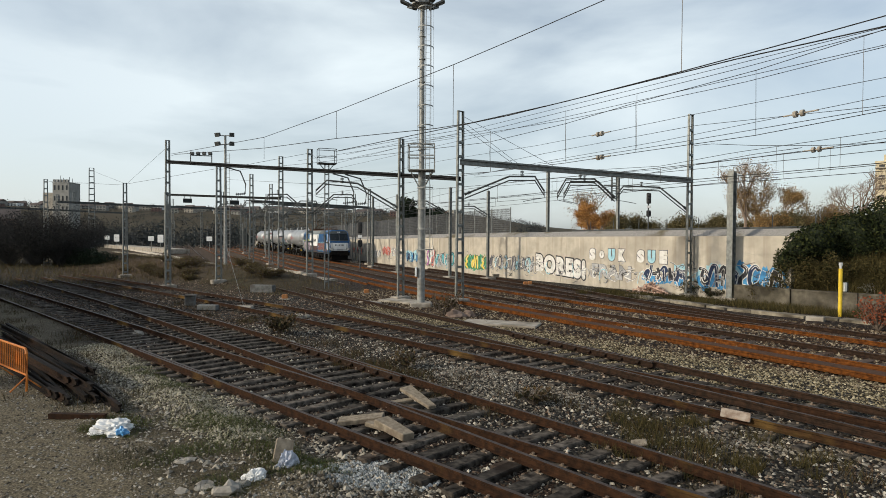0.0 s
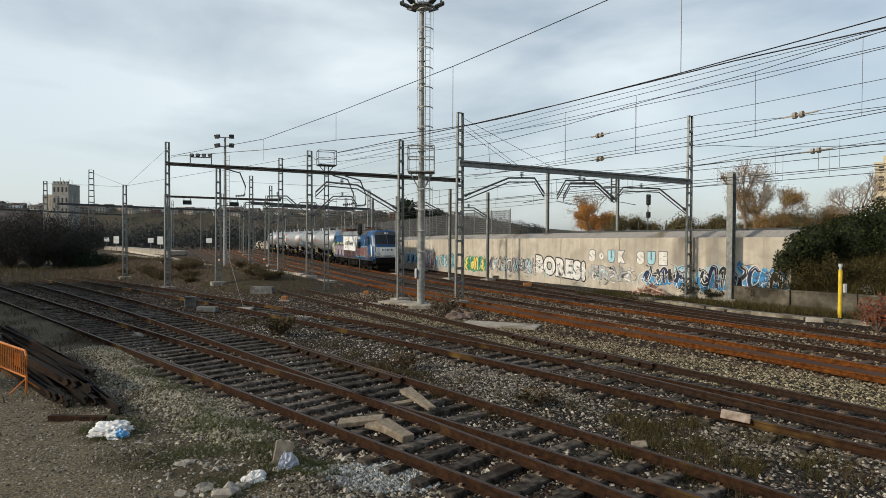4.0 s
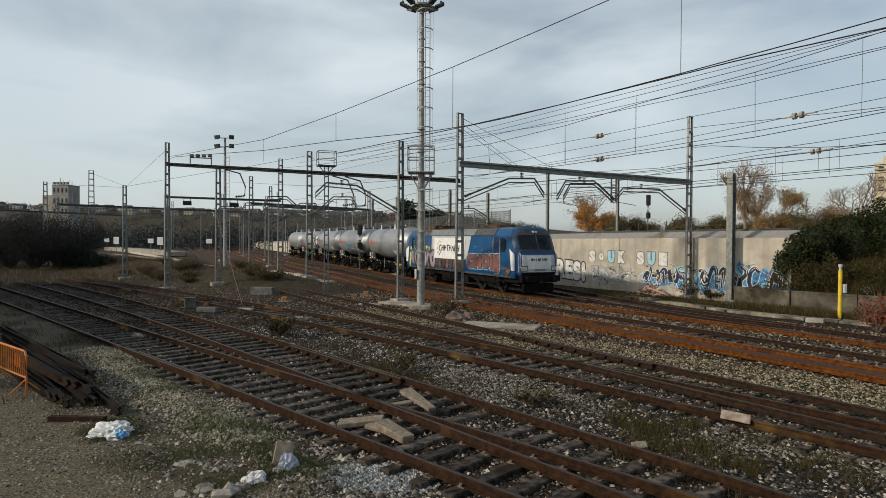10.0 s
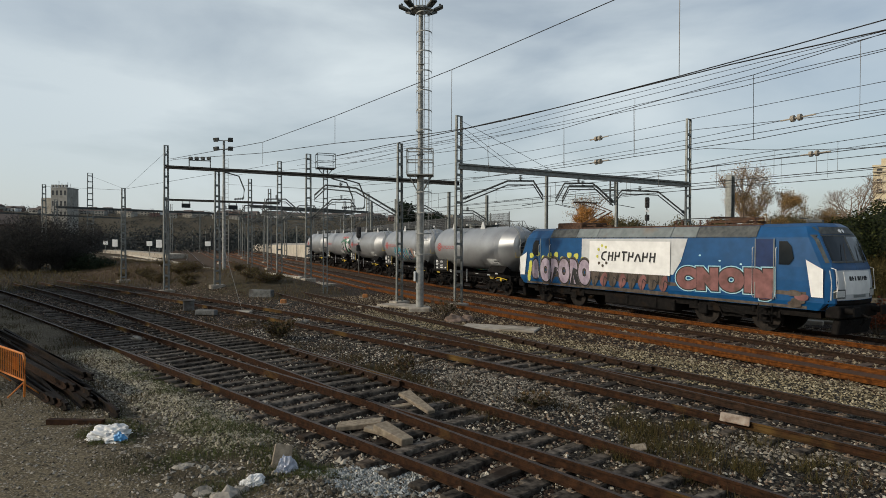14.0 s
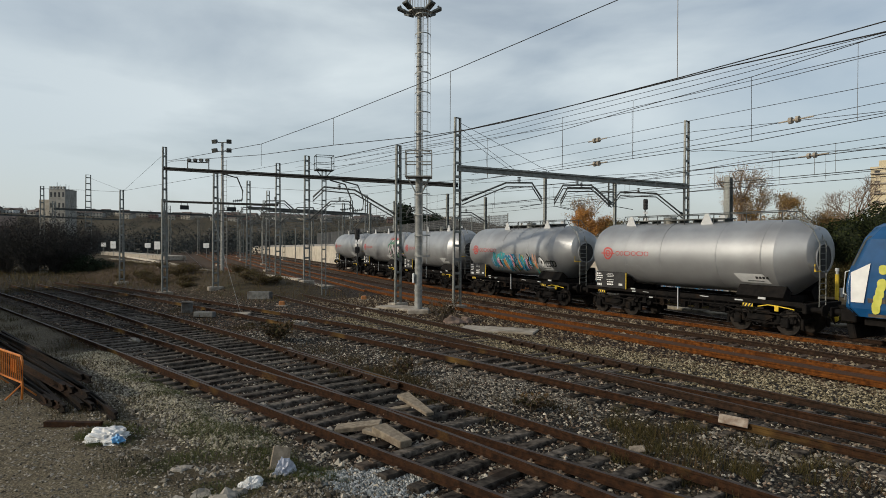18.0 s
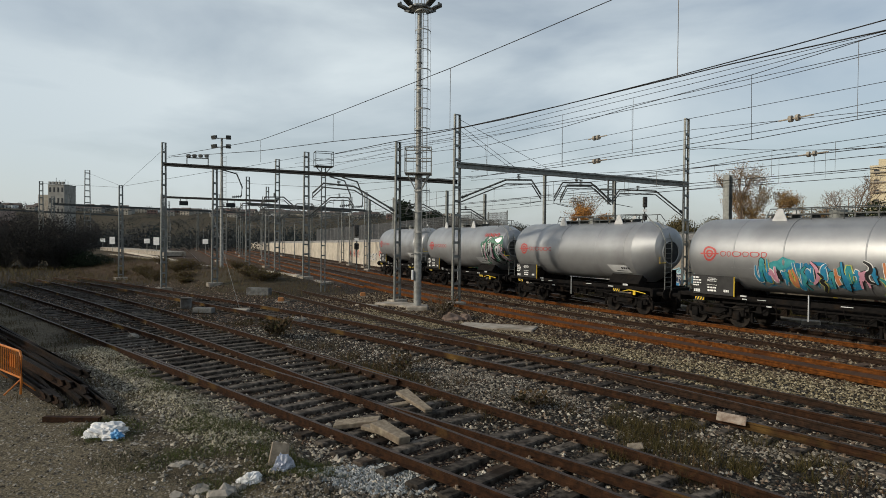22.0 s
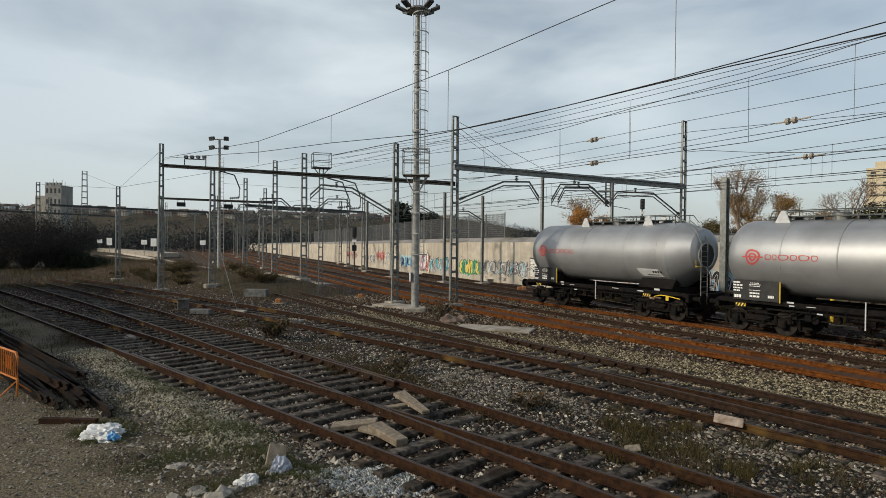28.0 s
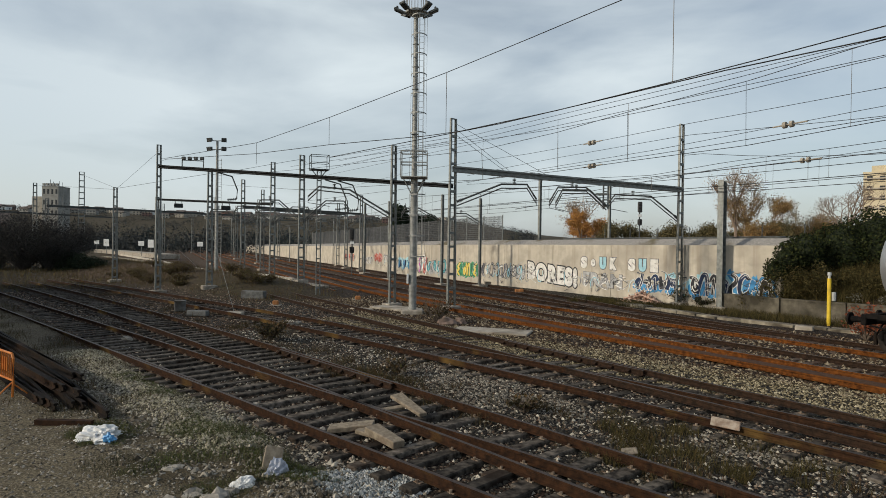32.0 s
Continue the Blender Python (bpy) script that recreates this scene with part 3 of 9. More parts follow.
def build_wall():
    t = thing("wall_north", Matrix.Identity(4), "long beige concrete retaining wall covered in graffiti", "wall", "", "structure")
    s, total = 0.0, sum((b - a).length for a, b in zip(WALL_LINE, WALL_LINE[1:]))
    while s < total - 1:
        e = min(s + 6.0, total)
        (a, d, n), (b, _, _) = wall_at(s), wall_at(e - 0.03)
        bm = bmesh.new()
        vs = []
        for p, zt in ((a, wall_top(a.y)), (b, wall_top(b.y))):
            for o in (0, 0.35):
                q = p - n * o
                vs.append([bm.verts.new((q.x, q.y, -0.5)), bm.verts.new((q.x, q.y, zt))])
        bm.faces.new((vs[0][0], vs[0][1], vs[2][1], vs[2][0]))
        bm.faces.new((vs[1][0], vs[3][0], vs[3][1], vs[1][1]))
        bm.faces.new((vs[0][1], vs[1][1], vs[3][1], vs[2][1]))
        bm.faces.new((vs[0][0], vs[1][0], vs[1][1], vs[0][1]))
        bm.faces.new((vs[2][0], vs[2][1], vs[3][1], vs[3][0]))
        bmesh.ops.recalc_face_normals(bm, faces=bm.faces)
        part("wall_panel", bm, WALL_PAINT, t)
        s = e
    # gravel bank behind the wall, one long strip
    bm = bmesh.new()
    prev = None
    for p in WALL_LINE:
        k = WALL_LINE.index(p)
        d = (WALL_LINE[min(k + 1, len(WALL_LINE) - 1)] - WALL_LINE[max(k - 1, 0)]).normalized()
        n = Vector((-d.y, d.x))
        zt = wall_top(p.y)
        row = [bm.verts.new((p.x - n.x * o, p.y - n.y * o, z)) for o, z in ((0.3, zt - 0.15), (1.4, zt + 0.42), (9, zt + 0.5), (30, zt + 0.3), (70, zt - 1.0))]
        if prev:
            for i in range(4):
                bm.faces.new((prev[i], row[i], row[i + 1], prev[i + 1]))
        prev = row
    bmesh.ops.recalc_face_normals(bm, faces=bm.faces)
    g = surface("grey gravel bank", (0.16, 0.15, 0.14), (0.36, 0.34, 0.31), 14, 0.95, 0, 0.6, (0.12, 0.10, 0.06), 0.5)
    tagged(part("gravel_bank", bm, g), "grey gravel bank behind the retaining wall", "ground", "", "structure")


build_wall()


# ---- catenary masts, portals and wires ----
def lattice_mast(x, y, h, width=0.42, z=None, label="grey steel lattice catenary mast on a concrete footing", top_width=0.3, angle=41.3, leg=0.1, pitch=0.75):
    """Two channel legs joined by battens."""
    z0 = (ground_height(x, y) - 0.05) if z is None else z
    t = thing("catenary_mast", pose(x, y, z0, 0, 0, angle), label, "catenary mast", "catenary masts")
    hh = h - z0
    for s in (-1, 1):
        bm = bmesh.new()
        # one channel section, open to the middle
        ring = []
        for z, q in ((0.2, width / 2), (hh, top_width / 2)):
            ring.append([bm.verts.new((s * (q + dx), y, z)) for dx, y in ((0.024, -0.06), (0.024, 0.06), (-0.07, 0.06), (-0.07, 0.046), (0.01, 0.046), (0.01, -0.046), (-0.07, -0.046), (-0.07, -0.06))])
        for i in range(8):
            bm.faces.new((ring[0][i], ring[0][(i + 1) % 8], ring[1][(i + 1) % 8], ring[1][i]))
        bm.faces.new(ring[0][::-1])
        bm.faces.new(ring[1])
        bmesh.ops.recalc_face_normals(bm, faces=bm.faces)
        part("leg", bm, GALV, t)
    k = 0.5
    while k < hh - 0.2:
        w = width + (top_width - width) * k / hh
        bm = bmesh.new()
        box(bm, (0, -0.067, k), (w, 0.012, 0.13))
        part("batten", bm, GALV, t)
        if y < 50:
            bm = bmesh.new()
            box(bm, (0, 0.067, k), (w, 0.012, 0.13))
            part("batten", bm, GALV, t)
        k += pitch
    bm = bmesh.new()
    box(bm, (0, 0, 0.12), (0.95, 0.7, 0.3), bevel=0.03)
    part("footing", bm, OLD_CONCRETE, t)
    bm = bmesh.new()
    box(bm, (0, 0, hh + 0.02), (top_width + 0.05, 0.12, 0.04))
    part("cap", bm, GALV, t)
    return t


def insulator(bm, a, b, n=5, r=0.07):
    a, b = Vector(a), Vector(b)
    rod(bm, a, b, 0.022, 6)
    for i in range(n):
        p = a + (b - a) * ((i + 0.5) / n)
        q = (b - a).normalized() * 0.018
        rod(bm, p - q, p + q, r, 8)
    return bm


MASTS = {
    "a": (0.91, 33.47, 10.19, 0.55), "a2": (-2.39, 34.83, 8.89, 0.42), "b": (15.08, 37.69, 10.92, 0.66),
    "c": (-18.8, 42.0, 9.82, 0.36), "d": (-15.81, 43.31, 8.19, 0.42), "e": (-19.75, 63.36, 9.65, 0.5),
    "f": (-15.02, 56.92, 10.66, 0.55), "g": (-10.35, 47.72, 10.07, 0.55), "h": (-44.7, 78.27, 11.78, 0.8),
    "i": (-27.09, 52.39, 7.75, 0.4), "j": (-44.5, 68.91, 9.49, 0.5),
}
for key, (x, y, h, w) in MASTS.items():
    lattice_mast(x, y, h, w, top_width=w * 0.72)
# smaller masts far down the line
for x, y, h in ((-21.0, 75.0, 9.6), (-33.0, 92.0, 9.8), (-27.5, 96.0, 9.8), (-14.5, 92.0, 9.2), (-12.0, 83.0, 9.0), (-38.0, 118.0, 10.0), (-31.0, 122.0, 10.0), (-24.5, 118.0, 10.0), (-46.0, 140.0, 10.5), (-39.0, 150.0, 10.0), (-58.0, 132.0, 11.0), (-52.0, 170.0, 10.5), (-9.2, 76.5, 9.2), (-66.0, 168.0, 11.0), (-72.0, 120.0, 11.5)):
    lattice_mast(x, y, h, 0.5, label="distant grey lattice catenary mast", top_width=0.36, pitch=1.1)


def solid_post(x, y, h, w, label, z=None):
    z0 = ground_height(x, y) - 0.05 if z is None else z
    t = thing("steel_post", pose(x, y, z0, 0, 0, 41), label, "post", "steel posts")
    for name, x, sx, sy in (("web", 0, w - 0.03, 0.03), ("flange", -w / 2, 0.03, w * 0.8), ("flange", w / 2, 0.03, w * 0.8)):
        bm = bmesh.new()
        box(bm, (x, 0, (h - z0) / 2), (sx, sy, h - z0))
        part(name, bm, GALV, t)
    bm = bmesh.new()
    box(bm, (0, 0, 0.1), (0.9, 0.9, 0.3), bevel=0.03)
    part("footing", bm, OLD_CONCRETE, t)
    return t


solid_post(16.5, 35.2, 7.28, 0.42, "grey steel column of H section before the wall")
for x, y, h, w in ((3.77, 51.63, 7.26, 0.2), (10.2, 60.0, 9.9, 0.26), (17.6, 62.0, 9.9, 0.26), (0.6, 52.5, 7.6, 0.2), (-4.4, 59.0, 7.4, 0.2), (-8.0, 70.0, 7.8, 0.2)):
    solid_post(x, y, h, w, "slim dark steel catenary post")


BEAM_STEEL = surface("blackened beam steel", (0.012, 0.013, 0.014), (0.032, 0.033, 0.033), 5, 0.8, 0.0, 0.15, spec=0.08)


def portal_beam(a, b, depth, name_label, mat=None):
    mat = mat or GALV
    t = thing("portal_beam", Matrix.Identity(4), name_label, "portal beam", "portal beams")
    a, b = Vector(a), Vector(b)
    for o in (0.0, -depth):
        bm = bmesh.new()
        bar(bm, a + Vector((0, 0, o)), b + Vector((0, 0, o)), 0.22, 0.09)
        part("chord", bm, mat, t)
    bm = bmesh.new()
    n = int((b - a).length / 0.9)
    for i in range(n + 1):
        p = a + (b - a) * (i / n)
        bar(bm, p, p + Vector((0, 0, -depth)), 0.05, 0.05)
    bar(bm, a + Vector((0, 0, -depth / 2)), b + Vector((0, 0, -depth / 2)), 0.03, depth * 0.9)
    part("web", bm, mat, t)
    return t


portal_beam((-18.8, 42.0, 8.45), (0.91, 33.4, 6.62), 0.14, "long dark steel portal beam carried between lattice masts", BEAM_STEEL)
for a, b in (((-47.2, 75.3, 7.42), (-30.0, 95.4, 7.36)), ((-64.0, 84.5, 7.2), (-57.5, 111.0, 7.3)), ((-21.0, 75.0, 7.3), (-12.0, 83.0, 7.2)), ((-27.5, 96.0, 7.4), (-14.5, 92.0, 7.2)), ((-38.0, 118.0, 7.6), (-24.5, 118.0, 7.4)), ((-46.0, 140.0, 7.8), (-39.0, 150.0, 7.8)), ((-19.75, 63.36, 7.0), (-9.2, 76.5, 7.0))):
    portal_beam(a, b, 0.18, "dark steel portal beam between distant lattice masts", DARK_STEEL)
for x, y in ((-57.5, 111.0), (-64.0, 84.5), (-47.2, 75.3)):
    lattice_mast(x, y, 8.2, 0.45, label="distant grey lattice catenary mast", top_width=0.34, pitch=1.1)
lattice_mast(-28.2, 62.7, 7.7, 0.4, label="distant grey lattice catenary mast", top_width=0.3, pitch=1.1)
portal_beam((-28.2, 62.7, 7.55), (-15.02, 56.8, 6.86), 0.12, "thin dark portal beam with small hanging floodlights", BEAM_STEEL)


def beam_lamp(x, y, z, turn):
    t = thing("beam_lamp", pose(x, y, z, 0, 0, turn), "small dark floodlight hung under a portal beam", "floodlight", "floodlights on the portals")
    bm = bmesh.new()
    rod(bm, (-0.3, 0, 0), (-0.3, 0, -0.55), 0.03, 5)
    rod(bm, (0.3, 0, 0), (0.3, 0, -0.55), 0.03, 5)
    part("bracket", bm, DARK_STEEL, t)
    bm = bmesh.new()
    prism(bm, [(-0.18, -0.35), (0.2, -0.25), (0.26, -0.62), (-0.22, -0.7)], 0.8, lambda u, v, w: (w - 0.4, u, v))
    bmesh.ops.recalc_face_normals(bm, faces=bm.faces)
    part("lamp_head", bm, BEAM_STEEL, t)
    bm = bmesh.new()
    box(bm, (0, -0.215, -0.52), (0.66, 0.02, 0.26))
    part("lamp_glass", bm, GLASS, t)


for f in (0.2, 0.62):
    beam_lamp(-28.2 + 13.18 * f, 62.7 + -5.90 * f, 7.55 - 0.12 + -0.69 * f, 25)
portal_beam((0.91, 33.4, 7.60), (15.08, 37.6, 7.05), 0.24, "grey steel portal beam over the main tracks")


def wire_from(bm, a, b, sag, r=0.012, n=14):
    a, b = Vector(a), Vector(b)
    pts = [a + (b - a) * (i / n) - Vector((0, 0, sag * 4 * (i / n) * (1 - i / n))) for i in range(n + 1)]
    tube(bm, pts, r, 4)
    return pts


def contact_lines():
    """Messenger and contact wires with their droppers over each main track."""
    for pts, zc, zm in ((MAIN_1, 5.4, 6.8), (MAIN_2, 5.6, 6.62), (MAIN_3, 5.78, 6.95), (MAIN_4, 5.9, 7.0)):
        t = thing("overhead_line", Matrix.Identity(4), "overhead line of messenger wire, contact wire and droppers", "overhead line", "overhead lines")
        knots = [p for p in pts if p.y > -20]
        run = walk_along(knots, 1.0)
        bm, bm2 = bmesh.new(), bmesh.new()
        mess, cont = [], []
        for i, (p, d) in enumerate(run):
            if p.length > 190:
                continue
            k = (i % 48) / 48.0
            sag = 0.45 * 4 * k * (1 - k)
            mess.append((p.x, p.y, zm - sag))
            cont.append((p.x, p.y, zc))
            if i % 6 == 3:
                bm3 = bmesh.new()
                tube(bm3, [(p.x, p.y, zc), (p.x, p.y, zm - sag)], 0.008, 4)
                part("dropper", bm3, WIRE, t)
        tube(bm, mess[::2], 0.012, 4)
        tube(bm2, cont[::3], 0.012, 4)
        part("messenger_wire", bm, WIRE, t)
        part("contact_wire", bm2, WIRE, t)


contact_lines()


# ---- the train ----
def train_place(s):
    """Place and direction on the main track's centre line, s metres along."""
    i = min(max(int(np.searchsorted(MAIN_S, s)), 1), len(MAIN) - 1)
    k = (s - MAIN_S[i - 1]) / (MAIN_S[i] - MAIN_S[i - 1])
    (p, d), (q, e) = MAIN[i - 1], MAIN[i]
    c = p + (q - p) * k
    d = (d + (e - d) * k).normalized()
    return c + Vector((-d.y, d.x)) * 0.87, d


MAIN_S = [0.0]
for (p, _), (q, _) in zip(MAIN, MAIN[1:]):
    MAIN_S.append(MAIN_S[-1] + (q - p).length)


def travelled(t):
    return 4.378 * t + float(np.interp(t, (0, 2, 3.5, 7, 10, 13, 17, 21, 25, 29, 32), (-3.9, -2.5, -1.6, -0.4, -0.35, -0.2, 0.25, 0.7, 0.95, 1.1, 1.4)))


def wheelset(parent, x, r, y0=0.87):
    """Two wheels on an axle, one part that turns."""
    bm = bmesh.new()
    rod(bm, (0, -y0 - 0.1, 0), (0, y0 + 0.1, 0), 0.085, 10)
    for s in (-1, 1):
        rod(bm, (0, s * y0 - 0.065, 0), (0, s * y0 + 0.065, 0), r, 24)
        rod(bm, (0, s * (y0 - 0.07) - 0.015, 0), (0, s * (y0 - 0.07) + 0.015, 0), r + 0.03, 24)
        for k in range(3):
            a = k * 2.1
            rod(bm, (math.cos(a) * r * 0.55, s * y0 - 0.075, math.sin(a) * r * 0.55), (math.cos(a) * r * 0.55, s * y0 + 0.075, math.sin(a) * r * 0.55), 0.07, 8)
    w = part("wheelset", bm, WHEEL_STEEL, parent, "steel wheels on an axle")
    w.matrix_local = pose(x, 0, r)
    AXLES.append((w, x, r))
    return w


AXLES = []


def shell(levels, back=None):
    """A body of stacked outlines: each level is z, half width, front end at the middle, corner set-back."""
    bm = bmesh.new()
    rings = []
    for z, hw, xf, cut in levels:
        half = [(xf, 0.0), (xf - cut * 0.25, hw * 0.5), (xf - cut * 0.6, hw * 0.86), (xf - cut * 1.6, hw)]
        pts = half + [(-x, y) for x, y in half[::-1]]
        pts += [(x, -y) for x, y in pts[::-1] if abs(y) > 1e-6]
        rings.append([bm.verts.new((x, y, z)) for x, y in pts])
    n = len(rings[0])
    for a, b in zip(rings, rings[1:]):
        for i in range(n):
            bm.faces.new((a[i], a[(i + 1) % n], b[(i + 1) % n], b[i]))
    bm.faces.new(rings[0][::-1])
    bm.faces.new(rings[-1])
    bmesh.ops.recalc_face_normals(bm, faces=bm.faces)
    return bm


LOCO_LEVELS = [(1.02, 1.40, 8.75, 0.30), (1.3, 1.47, 8.95, 0.28), (2.05, 1.49, 8.95, 0.28), (2.55, 1.49, 8.86, 0.28), (3.62, 1.45, 8.42, 0.30), (4.02, 1.20, 8.20, 0.30), (4.14, 0.95, 8.05, 0.30)]


def front_at(z):
    return float(np.interp(z, [l[0] for l in LOCO_LEVELS], [l[2] for l in LOCO_LEVELS]))


def on_front(sgn, lift):
    """A placer for panels on the sloping cab front: u across, v height."""
    def to(u, v, w):
        hw = float(np.interp(v, [l[0] for l in LOCO_LEVELS], [l[1] for l in LOCO_LEVELS]))
        cut = 0.29
        a = abs(u) / hw
        back = np.interp(a, (0, 0.5, 0.86, 1.0), (0, cut * 0.25, cut * 0.6, cut * 1.6))
        return (sgn * (front_at(v) - back + lift + w), u * sgn, v)
    return to


def on_side(sgn, lift):
    """A placer for panels on the body side: u along, v height."""
    def to(u, v, w):
        hw = float(np.interp(v, (1.02, 1.3, 2.05, 2.55, 3.62), (1.40, 1.47, 1.49, 1.49, 1.45)))
        return (u, sgn * (hw + lift + w), v)
    return to


def panel(name, pts, lift, mat, parent, to, label="", depth=0.006):
    bm = bmesh.new()
    prism(bm, pts, depth, to)
    bmesh.ops.recalc_face_normals(bm, faces=bm.faces)
    return part(name, bm, mat, parent, label)


def rect(u0, v0, u1, v1):
    return [(u0, v0), (u1, v0), (u1, v1), (u0, v1)]


def strip(u0, v0, u1, v1, n):
    """A rectangle with n points along, so that it follows a bent surface."""
    lo = [(u0 + (u1 - u0) * i / n, v0) for i in range(n + 1)]
    return lo + [(u, v1) for u, _ in lo[::-1]]


def blob(cu, cv, w, h, rng, n=18, lean=0.0, power=2.6):
    """A swollen letter-like outline."""
    ph = rng.uniform(0, 6)
    out = []
    for i in range(n):
        a = 2 * math.pi * i / n
        c, s = math.cos(a), math.sin(a)
        r = (abs(c) ** power + abs(s) ** power) ** (-1 / power)
        r *= 1 + 0.07 * math.sin(3 * a + ph)
        u, v = c * r * w / 2, s * r * h / 2
        out.append((cu + u + lean * v, cv + v))
    return out


def lettering(word, parent, to, width, v0, height, layers, fall=0.0, gap=1.12, u0=0.0):
    """Fat sprayed letters: each layer is an outline growth, a lift and a material."""
    box0 = None
    for fat, lift, mat in sorted(layers, key=lambda q: q[1], reverse=True):
        cu = bpy.data.curves.new("word", "FONT")
        cu.body, cu.size, cu.offset, cu.extrude = word, 1.0, fat, 0.003
        cu.space_character, cu.resolution_u = gap, 5
        tmp = new("word", cu)
        me = bpy.data.meshes.new_from_object(tmp)
        bpy.data.objects.remove(tmp)
        if box0 is None:
            xs, ys = [v.co.x for v in me.vertices], [v.co.y for v in me.vertices]
            box0 = min(xs), max(xs), min(ys), max(ys)
        x0, x1, y0, y1 = box0
        for v in me.vertices:
            u = u0 + (v.co.x - x0) / (x1 - x0) * width
            h = v0 + (v.co.y - y0) / (y1 - y0) * height - fall * (u - u0)
            v.co = to(u, h, lift + v.co.z)
        me.materials.append(mat)
        ob = new("lettering", me)
        ob.parent = parent


def build_locomotive():
    t = thing("locomotive", pose(0, 0, 0), "blue and white electric locomotive with graffiti along its lower side", "locomotive")
    body = part("body", shell(LOCO_LEVELS), BLUE, t, "blue painted body")
    lower = surface("dusty grey skirt paint", (0.055, 0.043, 0.034), (0.12, 0.094, 0.075), 5, 0.7, 0, 0.1, (0.04, 0.03, 0.022), 1.0, local=True)
    pink = surface("dull pink graffiti paint", (0.13, 0.055, 0.05), (0.24, 0.105, 0.10), 3, 0.6, 0, 0.05, (0.08, 0.048, 0.038), 1.2, local=True)
    lilac = surface("pale lilac graffiti paint", (0.24, 0.19, 0.24), (0.40, 0.34, 0.40), 3, 0.6, 0, 0.05, (0.17, 0.13, 0.13), 0.9, local=True)
    cyan = surface("pale blue graffiti paint", (0.25, 0.48, 0.58), (0.40, 0.62, 0.70), 4, 0.6, 0, 0.05, local=True)
    lime = surface("yellow green graffiti paint", (0.45, 0.46, 0.06), (0.60, 0.58, 0.12), 4, 0.6, 0, 0.05, local=True)
    deep = surface("deep blue door", (0.004, 0.018, 0.07), (0.008, 0.03, 0.11), 3, 0.4, local=True)
    rng = random.Random(3)
    for sgn in (-1, 1):
        flip = 1 if sgn < 0 else -1

        def side(lift, sgn=sgn, flip=flip):
            to = on_side(sgn, lift)
            return lambda u, v, w: to(u * flip, v, w)
        panel("lower_skirt", strip(-8.0, 1.04, 7.9, 1.66, 6), 0, lower, body, side(0.008), "dusty grey lower side")
        # white field behind the company board
        panel("white_field", [(-3.48, 2.05), (2.2, 2.0), (2.6, 2.6), (2.9, 3.58), (-3.48, 3.58)], 0, LIGHT_GREY, body, side(0.014), "worn white field")
        panel("grey_panel", strip(-2.95, 1.06, 1.9, 2.1, 5), 0, lower, body, side(0.020), "dusty brown panel")
        # lilac letters behind, faded ones in the middle, pink ones in front
        for k in range(9):
            panel("graffiti_spot", blob(-7.5 + 0.52 * k, 2.62 + 0.14 * math.sin(k * 2.2), 0.34, 0.3, rng), 0, lime, body, side(0.022))
        for k in range(4):
            panel("graffiti_spot", blob(-7.75 + 0.06 * k, 1.35 + 0.26 * k, 0.26, 0.4, rng), 0, lime, body, side(0.022 + 0.001 * k))
        panel("graffiti_blob", blob(-7.15, 1.85, 0.62, 1.2, rng, power=3), 0, BLACK, body, side(0.028))
        panel("graffiti_blob", blob(-7.15, 1.85, 0.52, 1.06, rng, power=3), 0, lilac, body, side(0.036))
        lettering("OBORO", body, side(0), 3.9, 1.2, 1.3, [(0.2, 0.028, lower), (0.15, 0.034, BLACK), (0.105, 0.044, lilac)], 0.0, 1.24, -6.7)
        lettering("CNOPJ", body, side(0), 4.3, 1.18, 1.18, [(0.205, 0.026, cyan), (0.165, 0.034, BLACK), (0.12, 0.044, pink)], -0.02, 1.26, 2.4)
        for k in range(6):
            panel("graffiti_spot", blob(2.6 + 0.93 * k, 2.72 + 0.16 * math.sin(k * 1.7), 0.1, 0.07, rng), 0, cyan, body, side(0.016))
        for k in range(8):
            panel("faded_letter", blob(-2.5 + k * 0.6, 1.56, 0.46, 0.72, rng, lean=0.2, power=1.7), 0, pink if k % 2 else lower, body, side(0.030))
            bm = bmesh.new()
            u = -2.55 + k * 0.6
            ribbon(bm, [(u, 1.2), (u + 0.1, 1.8), (u + 0.34, 1.5), (u + 0.4, 1.95)], 0.025, side(0.040), 0.5)
            part("faded_stroke", bm, BLACK, body)
        for k, mat in enumerate((lower, lower, pink, lower)):
            panel("graffiti_spot", blob(7.5 + 0.13 * (k % 3), 1.2 + 0.13 * k, 0.5, 0.22, rng), 0, mat, body, side(0.040 + 0.002 * k))
        # white company board with plain rings and bars in place of its name
        board = panel("company_board", [(-2.88, 1.94), (2.06, 1.94), (2.06, 3.44), (-2.88, 3.46)], 0, WHITE, body, side(0.056), "white company board")
